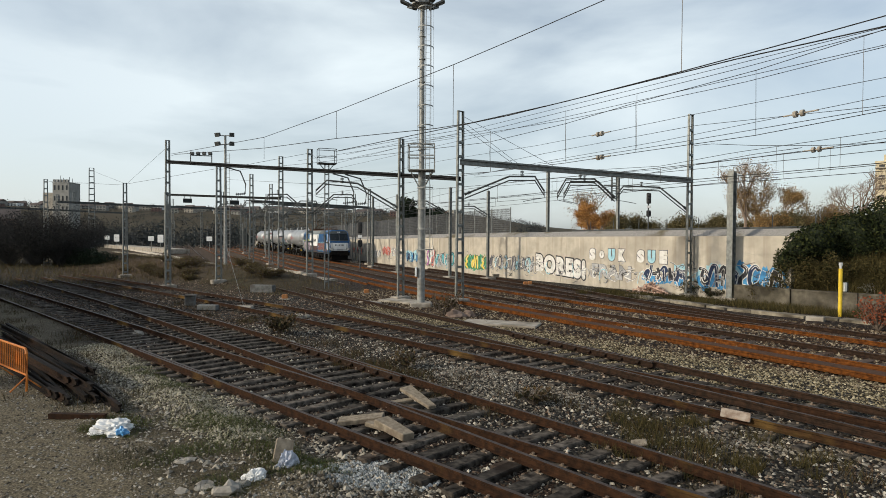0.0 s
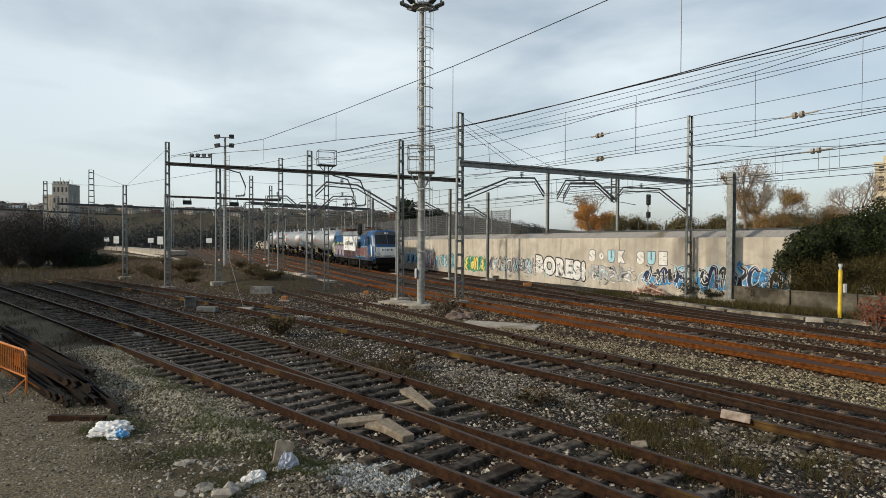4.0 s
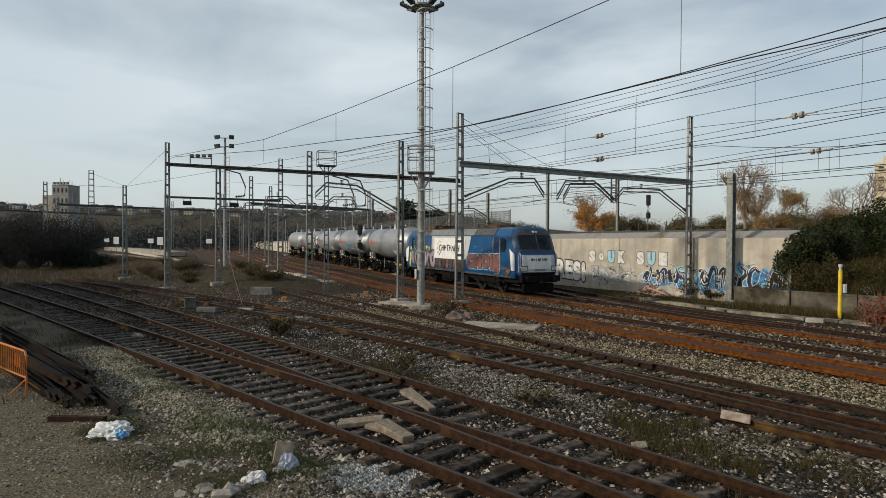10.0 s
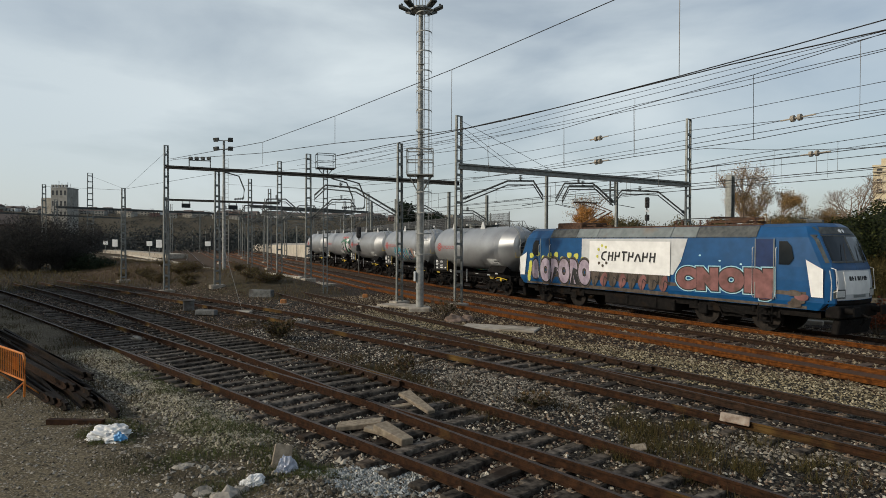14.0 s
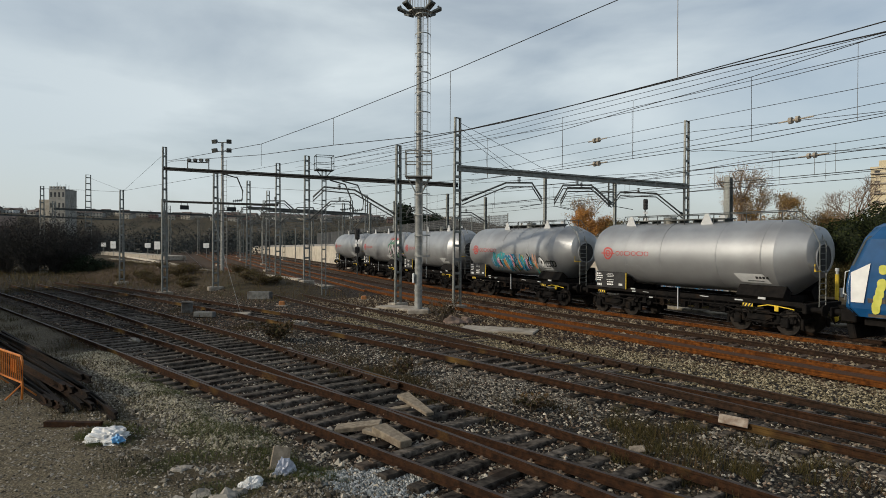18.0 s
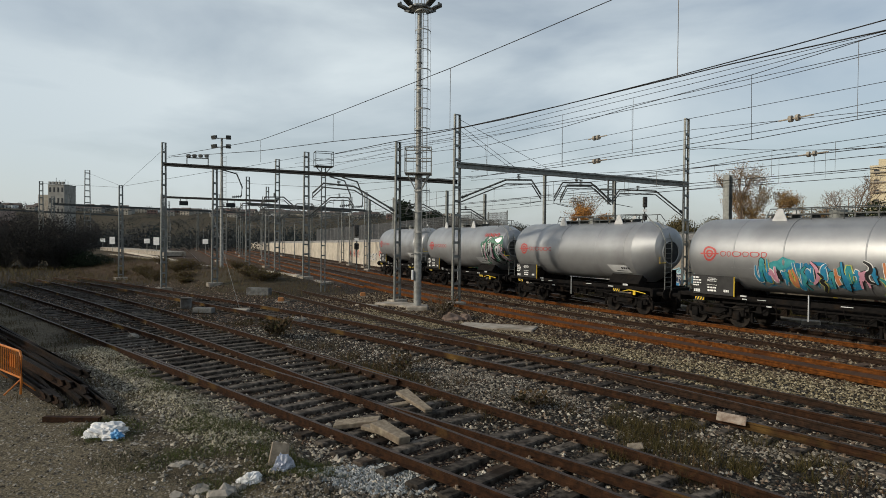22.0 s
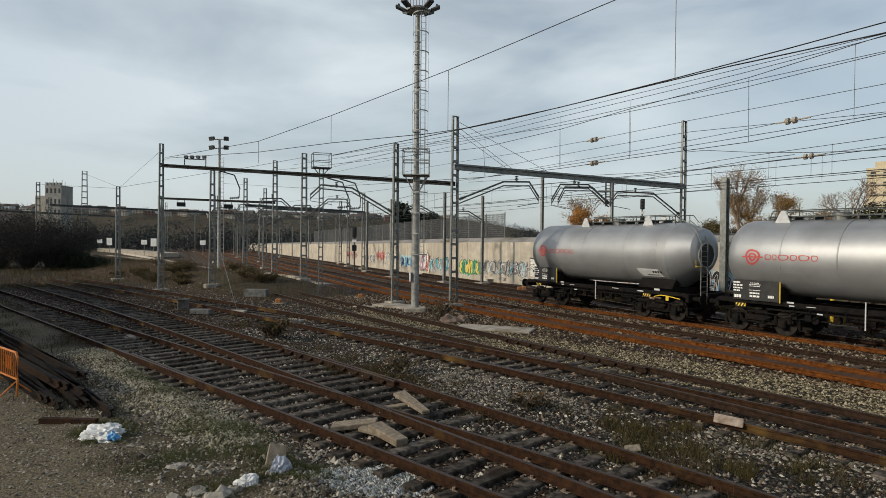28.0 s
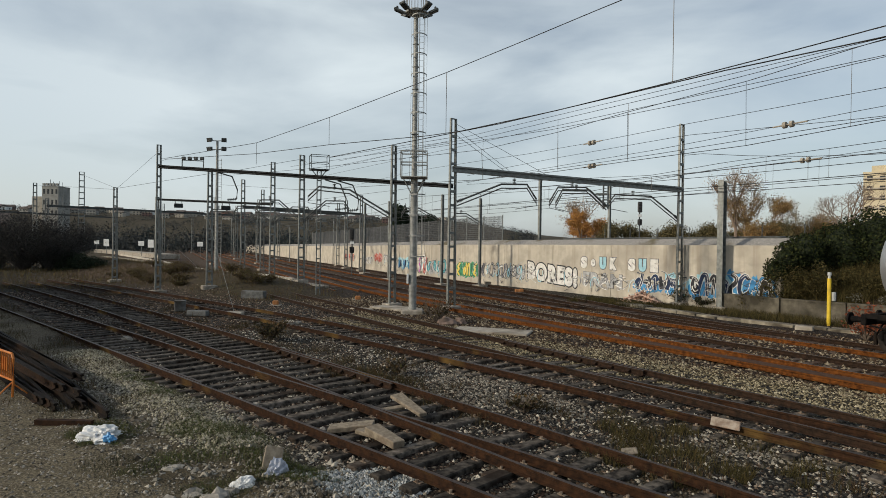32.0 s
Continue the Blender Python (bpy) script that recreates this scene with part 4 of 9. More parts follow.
        for k in range(8):
            u = -2.02 + k * 0.42
            if k in (0, 3, 5):
                bm = bmesh.new()
                ribbon(bm, [(u + 0.34, 2.93), (u + 0.08, 2.9), (u - 0.02, 2.6), (u + 0.26, 2.52)] if k == 0 else [(u, 2.5), (u + 0.2, 2.95), (u + 0.34, 2.5)] if k == 5 else [(u + 0.16, 2.5), (u + 0.2, 2.93), (u, 2.93), (u + 0.4, 2.93)], 0.045, side(0.066), 1.0)
                part("lettering_bar", bm, BLACK, board)
            else:
                for du, hh in ((0.0, 0.44), (0.24, 0.44 if k % 2 else 0.26)):
                    panel("lettering_bar", [(u + du, 2.5 + 0.44 - hh), (u + du + 0.08, 2.5 + 0.44 - hh), (u + du + 0.13, 2.94), (u + du + 0.05, 2.94)], 0, BLACK, board, side(0.066))
                panel("lettering_bar", [(u + 0.05, 2.70), (u + 0.3, 2.70), (u + 0.31, 2.77), (u + 0.06, 2.77)], 0, BLACK, board, side(0.074))
        for k in range(7):
            a = 1.0 + k * 0.75
            panel("logo_dot", blob(-1.95 + 0.36 * math.cos(a), 2.74 + 0.5 * math.sin(a), 0.15, 0.15, rng, power=2), 0, lime if k < 4 else lower, board, side(0.066))
        for fx in (-1, 1):
            # cab door, side window, handrails
            door = panel("cab_door", rect(fx * 6.35 - 0.35, 1.30, fx * 6.35 + 0.35, 3.56), 0, deep if fx > 0 else BLUE, body, side(0.050 if fx > 0 else 0.022), "dark blue recessed cab door" if fx > 0 else "blue cab door")
            if fx > 0:
                panel("door_step_panel", rect(6.02, 1.32, 6.68, 2.0), 0, pink, door, side(0.060), "pink sprayed lower door panel")
            for du in (-0.37, 0.37):
                panel("door_frame", rect(fx * 6.35 + du - 0.02, 1.3, fx * 6.35 + du + 0.02, 3.58), 0, GREY_ROOF, door, side(0.062))
            panel("cab_window", [(fx * 6.9, 2.62), (fx * 7.3, 2.62), (fx * 7.46, 2.85), (fx * 7.36, 3.3), (fx * 7.2, 3.48), (fx * 6.9, 3.48)], 0, GLASS, body, side(0.026), "dark cab side window")
            panel("white_flash", [(fx * 8.1, 1.5), (fx * 8.5, 1.5), (fx * 8.5, 2.5), (fx * 8.3, 2.6), (fx * 7.9, 2.82)], 0, WHITE, body, side(0.048), "white front corner flash")
            for du in (-0.46, 0.46):
                bm = bmesh.new()
                x, y = (fx * 6.35 + du) * flip, sgn * 1.56
                tube(bm, [(x, sgn * 1.5, 1.35), (x, y, 1.4), (x, y, 3.2), (x, sgn * 1.5, 3.25)], 0.016, 6)
                part("handrail", bm, LIGHT_GREY, body)
        # slanting roof side panels
        for u0, u1, mat in ((-5.95, -3.95, DARK_STEEL), (-3.92, -2.45, GREY_ROOF), (-2.42, 2.0, GREY_ROOF), (2.03, 3.3, GREY_ROOF), (3.33, 5.98, DARK_STEEL)):
            bm = bmesh.new()
            vs = [(u0, 1.47, 3.64), (u1, 1.47, 3.64), (u1, 1.20, 4.08), (u0, 1.20, 4.08)]
            q = [bm.verts.new((x * flip, sgn * y, z)) for x, y, z in vs] + [bm.verts.new((x * flip, sgn * (y - 0.05), z - 0.05)) for x, y, z in vs]
            for f in ((0, 1, 2, 3), (7, 6, 5, 4), (0, 4, 5, 1), (1, 5, 6, 2), (2, 6, 7, 3), (3, 7, 4, 0)):
                bm.faces.new([q[i] for i in f])
            bmesh.ops.recalc_face_normals(bm, faces=bm.faces)
            part("roof_side_panel", bm, mat, body)
        for k in range(24):
            bm = bmesh.new()
            x = (-5.8 + k * 0.5) * flip
            rod(bm, (x, sgn * 1.47, 3.63), (x, sgn * 1.49, 3.63), 0.022, 6)
            part("roof_bolt", bm, DARK_STEEL, body)
    bm = bmesh.new()
    box(bm, (-5.0, 0, 4.26), (1.9, 1.9, 0.34), bevel=0.05)
    part("roof_box", bm, RUST, body, "rust brown roof box")
    # roof deck and gear
    bm = bmesh.new()
    box(bm, (0, 0, 4.1), (12.0, 2.1, 0.12), bevel=0.03)
    part("roof", bm, RUST, body, "rust brown roof deck")
    for x in (-4.2, 4.2):
        bm = bmesh.new()
        for y in (-0.6, 0.6):
            bar(bm, (x - 0.9, y, 4.28), (x + 0.9, y, 4.28), 0.08)
            insulator(bm, (x - 0.8, y, 4.14), (x - 0.8, y, 4.30), 3, 0.09)
            insulator(bm, (x + 0.8, y, 4.14), (x + 0.8, y, 4.30), 3, 0.09)
        for y in (-0.55, 0.55):
            if x < 0:
                bar(bm, (x - 0.7, y * 0.6, 4.31), (x + 1.15, y * 0.4, 5.01), 0.05)
                bar(bm, (x + 1.15, y * 0.4, 5.01), (x - 0.55, y, 5.51), 0.04)
            else:
                bar(bm, (x - 0.8, y, 4.34), (x + 1.0, y * 0.5, 4.40), 0.05)
                bar(bm, (x - 0.7, y, 4.43), (x + 1.0, y * 0.5, 4.43), 0.04)
        hz = 5.54 if x < 0 else 4.48
        bar(bm, (x - 0.6, -0.85, hz), (x - 0.6, 0.85, hz), 0.09, 0.05)
        bar(bm, (x - 0.3, -0.85, hz), (x - 0.3, 0.85, hz), 0.09, 0.05)
        part("pantograph", bm, RUST, t, "raised pantograph" if x < 0 else "folded pantograph")
    for k in range(7):
        bm = bmesh.new()
        x = 1.0 + k * 0.65
        insulator(bm, (x, 0.2 * (-1) ** k, 4.16), (x, 0.2 * (-1) ** k, 4.42), 4, 0.08)
        part("roof_insulator", bm, surface("brown insulator glaze", (0.08, 0.04, 0.03), (0.14, 0.07, 0.05), 4, 0.3, local=True) if k == 0 else bpy.data.materials["brown insulator glaze"], t)
    bm = bmesh.new()
    tube(bm, [(1.0, 0.2, 4.44), (2.2, -0.1, 4.48), (3.6, 0.1, 4.46), (5.16, 0, 4.44)], 0.025, 6)
    tube(bm, [(7.3, -0.3, 4.16), (7.3, -0.3, 4.34), (7.0, -0.3, 4.36)], 0.03, 6)
    rod(bm, (6.9, 0.35, 4.24), (7.5, 0.35, 4.24), 0.07, 10)
    part("roof_cable", bm, DARK_STEEL, t)
    # cab fronts
    def front_sheet(name, u0, v0, u1, v1, lift, mat, parent, sgn, label="", nu=12, nv=4):
        """A sheet that hugs the bent cab front."""
        bm = bmesh.new()
        to = on_front(sgn, lift)
        g = [[bm.verts.new(to(u0 + (u1 - u0) * i / nu, v0 + (v1 - v0) * k / nv, 0)) for i in range(nu + 1)] for k in range(nv + 1)]
        for k in range(nv):
            for i in range(nu):
                bm.faces.new((g[k][i], g[k][i + 1], g[k + 1][i + 1], g[k + 1][i]))
        ret = bmesh.ops.extrude_face_region(bm, geom=list(bm.faces))
        for v in [q for q in ret["geom"] if isinstance(q, bmesh.types.BMVert)]:
            v.co.x += sgn * 0.012
        bmesh.ops.recalc_face_normals(bm, faces=bm.faces)
        return part(name, bm, mat, parent, label)

    lamp_glass = surface("clear lamp glass", (0.45, 0.46, 0.45), (0.7, 0.7, 0.68), 4, 0.1, local=True)
    for sgn in (1, -1):
        front_sheet("windscreen", -1.32, 2.78, 1.32, 3.66, 0.014, GLASS, body, sgn, "dark raked windscreen", nv=6)
        front_sheet("windscreen_pillar", -0.04, 2.76, 0.04, 3.68, 0.028, DARK_STEEL, body, sgn, nu=2)
        for v in (2.72, 3.66):
            front_sheet("windscreen_frame", -1.36, v, 1.36, v + 0.06, 0.022, DARK_STEEL, body, sgn, nv=1)
        for u in (-1.38, 1.31):
            front_sheet("windscreen_frame", u, 2.72, u + 0.07, 3.72, 0.022, DARK_STEEL, body, sgn, nu=1, nv=6)
        front_sheet("destination_band", -1.15, 3.74, 1.15, 4.0, 0.016, DARK_STEEL, body, sgn, "dark band above the windscreen", nv=3)
        front_sheet("front_panel", -1.36, 1.42, 1.36, 2.46, 0.014, LIGHT_GREY, body, sgn, "pale grey front panel", nv=6)
        front_sheet("bumper_skirt", -1.40, 1.04, 1.40, 1.40, 0.014, UNDERGEAR, body, sgn, "dark lower front", nv=3)
        name = front_sheet("name_board", -0.86, 1.62, 0.86, 2.42, 0.03, WHITE, body, sgn, "white front name board", nv=4)
        for k in range(8):
            u = -0.62 + k * 0.155
            front_sheet("lettering_bar", u, 2.10, u + (0.05 if k % 3 else 0.11), 2.25, 0.044, BLACK, name, sgn, nu=1, nv=1)
            if k % 2:
                front_sheet("lettering_bar", u, 2.16, u + 0.1, 2.2, 0.047, BLACK, name, sgn, nu=1, nv=1)
        front_sheet("plate", -0.4, 1.5, 0.4, 1.6, 0.044, GREY_ROOF, name, sgn, nu=2, nv=1)
        for y in (-1.08, 1.08):
            rim = front_sheet("headlight_rim", y - 0.24, 1.48, y + 0.24, 1.80, 0.03, DARK_STEEL, body, sgn, nu=4, nv=2)
            front_sheet("headlight", y - 0.19, 1.53, y + 0.19, 1.75, 0.044, lamp_glass, rim, sgn, "clear headlight", nu=4, nv=2)
        for y in (-0.11, 0.11):
            panel("top_light", blob(y, 3.86, 0.15, 0.13, rng), 0, WHITE, body, on_front(sgn, 0.034), "white top light")
        for y in (-1.3, 1.3):
            bm = bmesh.new()
            tube(bm, [(sgn * 8.72, y, 1.7), (sgn * 8.86, y, 1.75), (sgn * 8.8, y, 2.5), (sgn * 8.6, y, 2.56)], 0.02, 6)
            part("handrail", bm, WHITE, body)
        for y in (-0.7, 0.5):
            bm = bmesh.new()
            rod(bm, (sgn * (front_at(2.72) + 0.06), y, 2.72), (sgn * (front_at(3.4) + 0.05), y + 0.35, 3.4), 0.014, 5)
            part("wiper", bm, BLACK, body)
        bm = bmesh.new()
        box(bm, (sgn * 8.7, 0, 1.0), (0.5, 2.6, 0.44), bevel=0.04)
        part("buffer_beam", bm, UNDERGEAR, t)
        bm = bmesh.new()
        box(bm, (sgn * 8.7, 0, 0.46), (0.25, 2.2, 0.55), pose(0, 0, 0, 0, 12 * sgn, 0).to_3x3(), bevel=0.04)
        part("snow_plough", bm, UNDERGEAR, t)
        for y in (-0.95, 0.95):
            bm = bmesh.new()
            rod(bm, (sgn * 8.9, y, 1.05), (sgn * 9.3, y, 1.05), 0.11, 12)
            box(bm, (sgn * 9.33, y, 1.05), (0.06, 0.5, 0.36), bevel=0.03)
            part("buffer", bm, UNDERGEAR, t)
        bm = bmesh.new()
        tube(bm, [(sgn * 8.7, 0, 1.0), (sgn * 9.3, 0, 0.8), (sgn * 9.0, 0, 0.5)], 0.05, 8)
        for y in (-0.5, 0.5):
            tube(bm, [(sgn * 8.7, y, 0.95), (sgn * 8.9, y, 0.6), (sgn * 8.75, y * 1.3, 0.4)], 0.03, 6)
        part("coupling", bm, UNDERGEAR, t)
    # underframe, bogies
    bm = bmesh.new()
    box(bm, (0, 0, 0.88), (16.5, 2.3, 0.3))
    box(bm, (0, 0, 0.62), (4.2, 2.5, 0.5), bevel=0.04)
    box(bm, (-1.0, -1.27, 0.66), (0.9, 0.06, 0.4))
    box(bm, (0.6, -1.27, 0.66), (1.1, 0.06, 0.42))
    part("underframe", bm, UNDERGEAR, t)
    for bx in (-5.6, 4.8):
        bm = bmesh.new()
        for s in (-1, 1):
            bar(bm, (bx - 2.0, s * 1.12, 0.72), (bx + 2.0, s * 1.12, 0.72), 0.14, 0.24)
            for ax in (-1.3, 1.3):
                box(bm, (bx + ax, s * 1.16, 0.62), (0.42, 0.2, 0.42), bevel=0.04)
                rod(bm, (bx + ax - 0.35, s * 1.15, 0.75), (bx + ax - 0.35, s * 1.15, 1.05), 0.1, 10)
                rod(bm, (bx + ax + 0.35, s * 1.15, 0.75), (bx + ax + 0.35, s * 1.15, 1.05), 0.1, 10)
            bar(bm, (bx - 0.9, s * 1.22, 0.95), (bx + 0.6, s * 1.22, 0.55), 0.07, 0.07)
            tube(bm, [(bx - 0.6, s * 1.25, 0.9), (bx - 0.3, s * 1.3, 0.45), (bx + 0.2, s * 1.25, 0.5)], 0.03, 6)
        box(bm, (bx, 0, 0.62), (1.2, 1.9, 0.4))
        part("bogie_frame", bm, UNDERGEAR, t)
        for ax in (-1.3, 1.3):
            wheelset(t, bx + ax, 0.6)
    for x in (-6.35, 6.35):
        bm = bmesh.new()
        for z in (0.45, 0.72, 0.98):
            box(bm, (x, -1.42, z), (0.5, 0.22, 0.03))
            box(bm, (x, 1.42, z), (0.5, 0.22, 0.03))
        for dx in (-0.27, 0.27):
            for s in (-1, 1):
                bar(bm, (x + dx, s * 1.42, 0.4), (x + dx, s * 1.42, 1.1), 0.03)
        part("cab_step", bm, UNDERGEAR, t)
    return t


def lathe(bm, prof, n=40, z=0.0):
    """A body turned about the x axis from (x, radius[, rise of the centre]) points; a None parts it into pieces with a crease."""
    rings = []
    for p in prof:
        if p is None:
            rings.append(None)
            continue
        x, r = p[0], p[1]
        up = z + (p[2] if len(p) > 2 else 0.0)
        rings.append([bm.verts.new((x, r * math.cos(2 * math.pi * i / n), up + r * math.sin(2 * math.pi * i / n))) for i in range(n)])
    for a, b in zip(rings, rings[1:]):
        if a is None or b is None:
            continue
        for i in range(n):
            bm.faces.new((a[i], b[i], b[(i + 1) % n], a[(i + 1) % n])).smooth = True
    bm.faces.new(rings[0])
    bm.faces.new(rings[-1][::-1])
    return bm


TANK_R, TANK_Z = 1.46, 2.93
SEAM, TANK_END = 4.4, 5.36


def on_tank(sgn, lift):
    """A placer on the tank's flank: u along, v height above the rail."""
    def to(u, v, w):
        f = max(0.0, min(1.0, (u - SEAM) / (TANK_END - SEAM)))
        rad, mid = TANK_R - 0.5 * f, TANK_Z + 0.2 * f
        h = max(-0.999, min(0.999, (v - mid) / rad))
        a = math.asin(h)
        r = rad + lift + w
        return (u, sgn * r * math.cos(a), mid + r * math.sin(a))
    return to


def fine(u0, v0, u1, v1, skew=0.0, n=8):
    """A rectangle finely stepped in height, so that it hugs the tank."""
    left = [(u0 + skew * i / n, v0 + (v1 - v0) * i / n) for i in range(n + 1)]
    right = [(u1 + skew * i / n, v0 + (v1 - v0) * i / n) for i in range(n + 1)]
    return left, right


def tank_patch(name, u0, v0, u1, v1, lift, mat, parent, sgn=-1, skew=0.0, label=""):
    bm = bmesh.new()
    to = on_tank(sgn, lift)
    l, r = fine(u0, v0, u1, v1, skew)
    vs = [(bm.verts.new(to(*a, 0)), bm.verts.new(to(*b, 0)), bm.verts.new(to(*a, 0.004)), bm.verts.new(to(*b, 0.004))) for a, b in zip(l, r)]
    for p, q in zip(vs, vs[1:]):
        bm.faces.new((p[2], p[3], q[3], q[2]))
        bm.faces.new((p[0], p[2], q[2], q[0]))
        bm.faces.new((p[3], p[1], q[1], q[3]))
    bm.faces.new((vs[0][0], vs[0][1], vs[0][3], vs[0][2]))
    bm.faces.new((vs[-1][0], vs[-1][2], vs[-1][3], vs[-1][1]))
    bmesh.ops.recalc_face_normals(bm, faces=bm.faces)
    return part(name, bm, mat, parent, label)


def tank_blob(name, cu, cv, w, h, lift, mat, parent, rng, sgn=-1, lean=0.0, n=18, hole=0.0, power=2.4):
    bm = bmesh.new()
    to = on_tank(sgn, lift)
    pts = blob(cu, cv, w, h, rng, n, lean, power)
    if hole:
        inn = [(cu + (u - cu) * hole, cv + (v - cv) * hole) for u, v in pts]
        a = [bm.verts.new(to(u, v, 0.004)) for u, v in pts]
        b = [bm.verts.new(to(u, v, 0.004)) for u, v in inn]
        for i in range(n):
            bm.faces.new((a[i], a[(i + 1) % n], b[(i + 1) % n], b[i]))
    else:
        c = bm.verts.new(to(cu, cv, 0.004))
        mid = [bm.verts.new(to((u + cu) / 2, (v + cv) / 2, 0.004)) for u, v in pts]
        a = [bm.verts.new(to(u, v, 0.004)) for u, v in pts]
        for i in range(n):
            j = (i + 1) % n
            bm.faces.new((a[i], a[j], mid[j], mid[i]))
            bm.faces.new((mid[i], mid[j], c))
    bmesh.ops.recalc_face_normals(bm, faces=bm.faces)
    if sum((f.normal.y * sgn) for f in bm.faces) < 0:
        bmesh.ops.reverse_faces(bm, faces=bm.faces)
    return part(name, bm, mat, parent)


def build_wagon(label, gusset=0.0):
    t = thing("tank_wagon", pose(0, 0, 0), label, "tank wagon", "tank wagons of the train")
    bm = bmesh.new()
    lathe(bm, [(-5.22, 0.3), (-5.2, 0.62), (-5.13, 0.95), (-5.0, 1.2), (-4.84, 1.36), (-4.66, 1.435), (-4.5, TANK_R), (-2.2, TANK_R), (0, TANK_R, -0.02), (2.2, TANK_R), (SEAM, TANK_R), None,
               (SEAM, TANK_R), (TANK_END, TANK_R - 0.5, 0.2), None, (TANK_END, TANK_R - 0.5, 0.2), (TANK_END + 0.12, TANK_R - 0.66, 0.2), (TANK_END + 0.17, 0.65, 0.16), (TANK_END + 0.18, 0.5, 0.12)], 56, TANK_Z)
    tank = part("tank", bm, SILVER, t, "silver painted tank")
    # weld seams
    for x in (-2.75, -0.75, 2.0, 3.9):
        bm = bmesh.new()
        lathe(bm, [(x - 0.02, TANK_R), (x - 0.02, TANK_R + 0.006), (x + 0.02, TANK_R + 0.006), (x + 0.02, TANK_R)], 56, TANK_Z)
        part("weld_seam", bm, SILVER, tank)
    rng = random.Random(5)
    for sgn in (-1, 1):
        fx = 1 if sgn < 0 else -1
        # round logo, and the name as plain rings
        lu = -3.82 * fx
        tank_blob("logo_ring", lu, 2.96, 0.60, 0.60, 0.008, RED, tank, random.Random(1), sgn, n=24, hole=0.74, power=2)
        tank_blob("logo_disc", lu, 2.96, 0.32, 0.32, 0.008, RED, tank, random.Random(1), sgn, n=20, hole=0.55, power=2)
        tank_patch("logo_bar", lu - 0.42, 2.93, lu + 0.42, 2.98, 0.010, RED, tank, sgn)
        for k, w in enumerate((0.26, 0.16, 0.4, 0.26, 0.4, 0.24)):
            u = lu + fx * (0.62 + (0.0, 0.25, 0.58, 0.96, 1.33, 1.7)[k])
            tank_blob("lettering_bar", u, 2.96, w, 0.21, 0.008, RED, tank, random.Random(1), sgn, n=14, hole=0.74, power=2.8)
        # plates low on the flank
        tank_patch("label_plate", -2.2 * fx - 0.45, 2.02, -2.2 * fx + 0.45, 2.42, 0.012, LIGHT_GREY if sgn > 0 else SILVER, tank, sgn, -0.25)
        data = tank_patch("data_plate", 2.95, 1.93, 4.15, 2.28, 0.012, LIGHT_GREY, tank, sgn, -0.22, "pale data plate")
        for k in range(4):
            tank_patch("lettering_bar", 3.6 + 0.14 * k, 2.1, 3.7 + 0.14 * k, 2.19, 0.018, BLACK, data, sgn)
        tank_patch("lettering_bar", 3.25, 2.0, 3.9, 2.03, 0.018, DARK_STEEL, data, sgn)
    # front end: round black disc paints the shade inside the manhole recess, with rim
    bm = bmesh.new()
    rod(bm, (TANK_END + 0.12, -0.12, 2.93), (TANK_END + 0.2, -0.12, 2.93), 0.52, 28)
    part("end_recess", bm, BLACK, tank, "round black disc painted as the shade in the tank's end recess")
    bm = bmesh.new()
    pts = [(TANK_END + 0.2, -0.12 + 0.53 * math.cos(a * math.pi / 12), 2.93 + 0.53 * math.sin(a * math.pi / 12)) for a in range(25)]
    for a, b in zip(pts, pts[1:]):
        rod(bm, a, b, 0.03, 6)
    part("recess_rim", bm, SILVER, tank)
    # ladder at the front end
    bm = bmesh.new()
    for y in (-0.62, -0.18):
        tube(bm, [(5.66, y, 1.15), (5.66, y, 3.45), (5.4, y, 4.0), (4.7, y, 4.5)], 0.024, 6)
    for k in range(11):
        bar(bm, (5.66, -0.62, 1.35 + 0.22 * k), (5.66, -0.18, 1.35 + 0.22 * k), 0.028)
    part("end_ladder", bm, GALV, t, "grey end ladder")
    bm = bmesh.new()
    tube(bm, [(5.68, -0.6, 2.45), (5.68, -0.98, 2.45), (5.68, -0.98, 2.72)], 0.026, 6)
    part("yellow_handrail", bm, YELLOW, t, "yellow handrail")
    # walkway on top with its pale gussets
    top = TANK_Z + TANK_R
    bm = bmesh.new()
    box(bm, (0.7 + gusset, 0, top + 0.12), (5.6, 0.62, 0.05))
    for k in range(8):
        box(bm, (-1.9 + gusset + 0.75 * k, 0, top + 0.05), (0.06, 0.6, 0.14))
    part("walkway", bm, DARK_STEEL, t, "dark roof walkway")
    bm = bmesh.new()
    for y in (-0.5, 0.5):
        tube(bm, [(-2.0 + gusset, y, top - 0.02), (-1.85 + gusset, y, top + 0.34), (4.4, y, top + 0.34), (4.7, y, top)], 0.02, 5)
        for k in range(6):
            x = -1.4 + gusset + k * (5.6 - gusset) / 5
            bar(bm, (x, y, top - 0.1), (x, y, top + 0.34), 0.028)
    part("walkway_rail", bm, DARK_STEEL, t)
    for x in (-1.45 + gusset, 2.7 + gusset):
        for y in (-0.56, 0.52):
            bm = bmesh.new()
            prism(bm, [(x - 0.34, top - 0.2), (x + 0.34, top - 0.2), (x + 0.1, top + 0.34), (x - 0.06, top + 0.34)], 0.04, lambda u, v, w, y=y: (u, y + w, v))
            bmesh.ops.recalc_face_normals(bm, faces=bm.faces)
            part("walkway_gusset", bm, LIGHT_GREY, t, "pale walkway gusset")
    bm = bmesh.new()
    rod(bm, (0.4 + gusset, 0, top - 0.05), (0.4 + gusset, 0, top + 0.26), 0.3, 18)
    part("dome_hatch", bm, GALV, t)
    # underframe
    bm = bmesh.new()
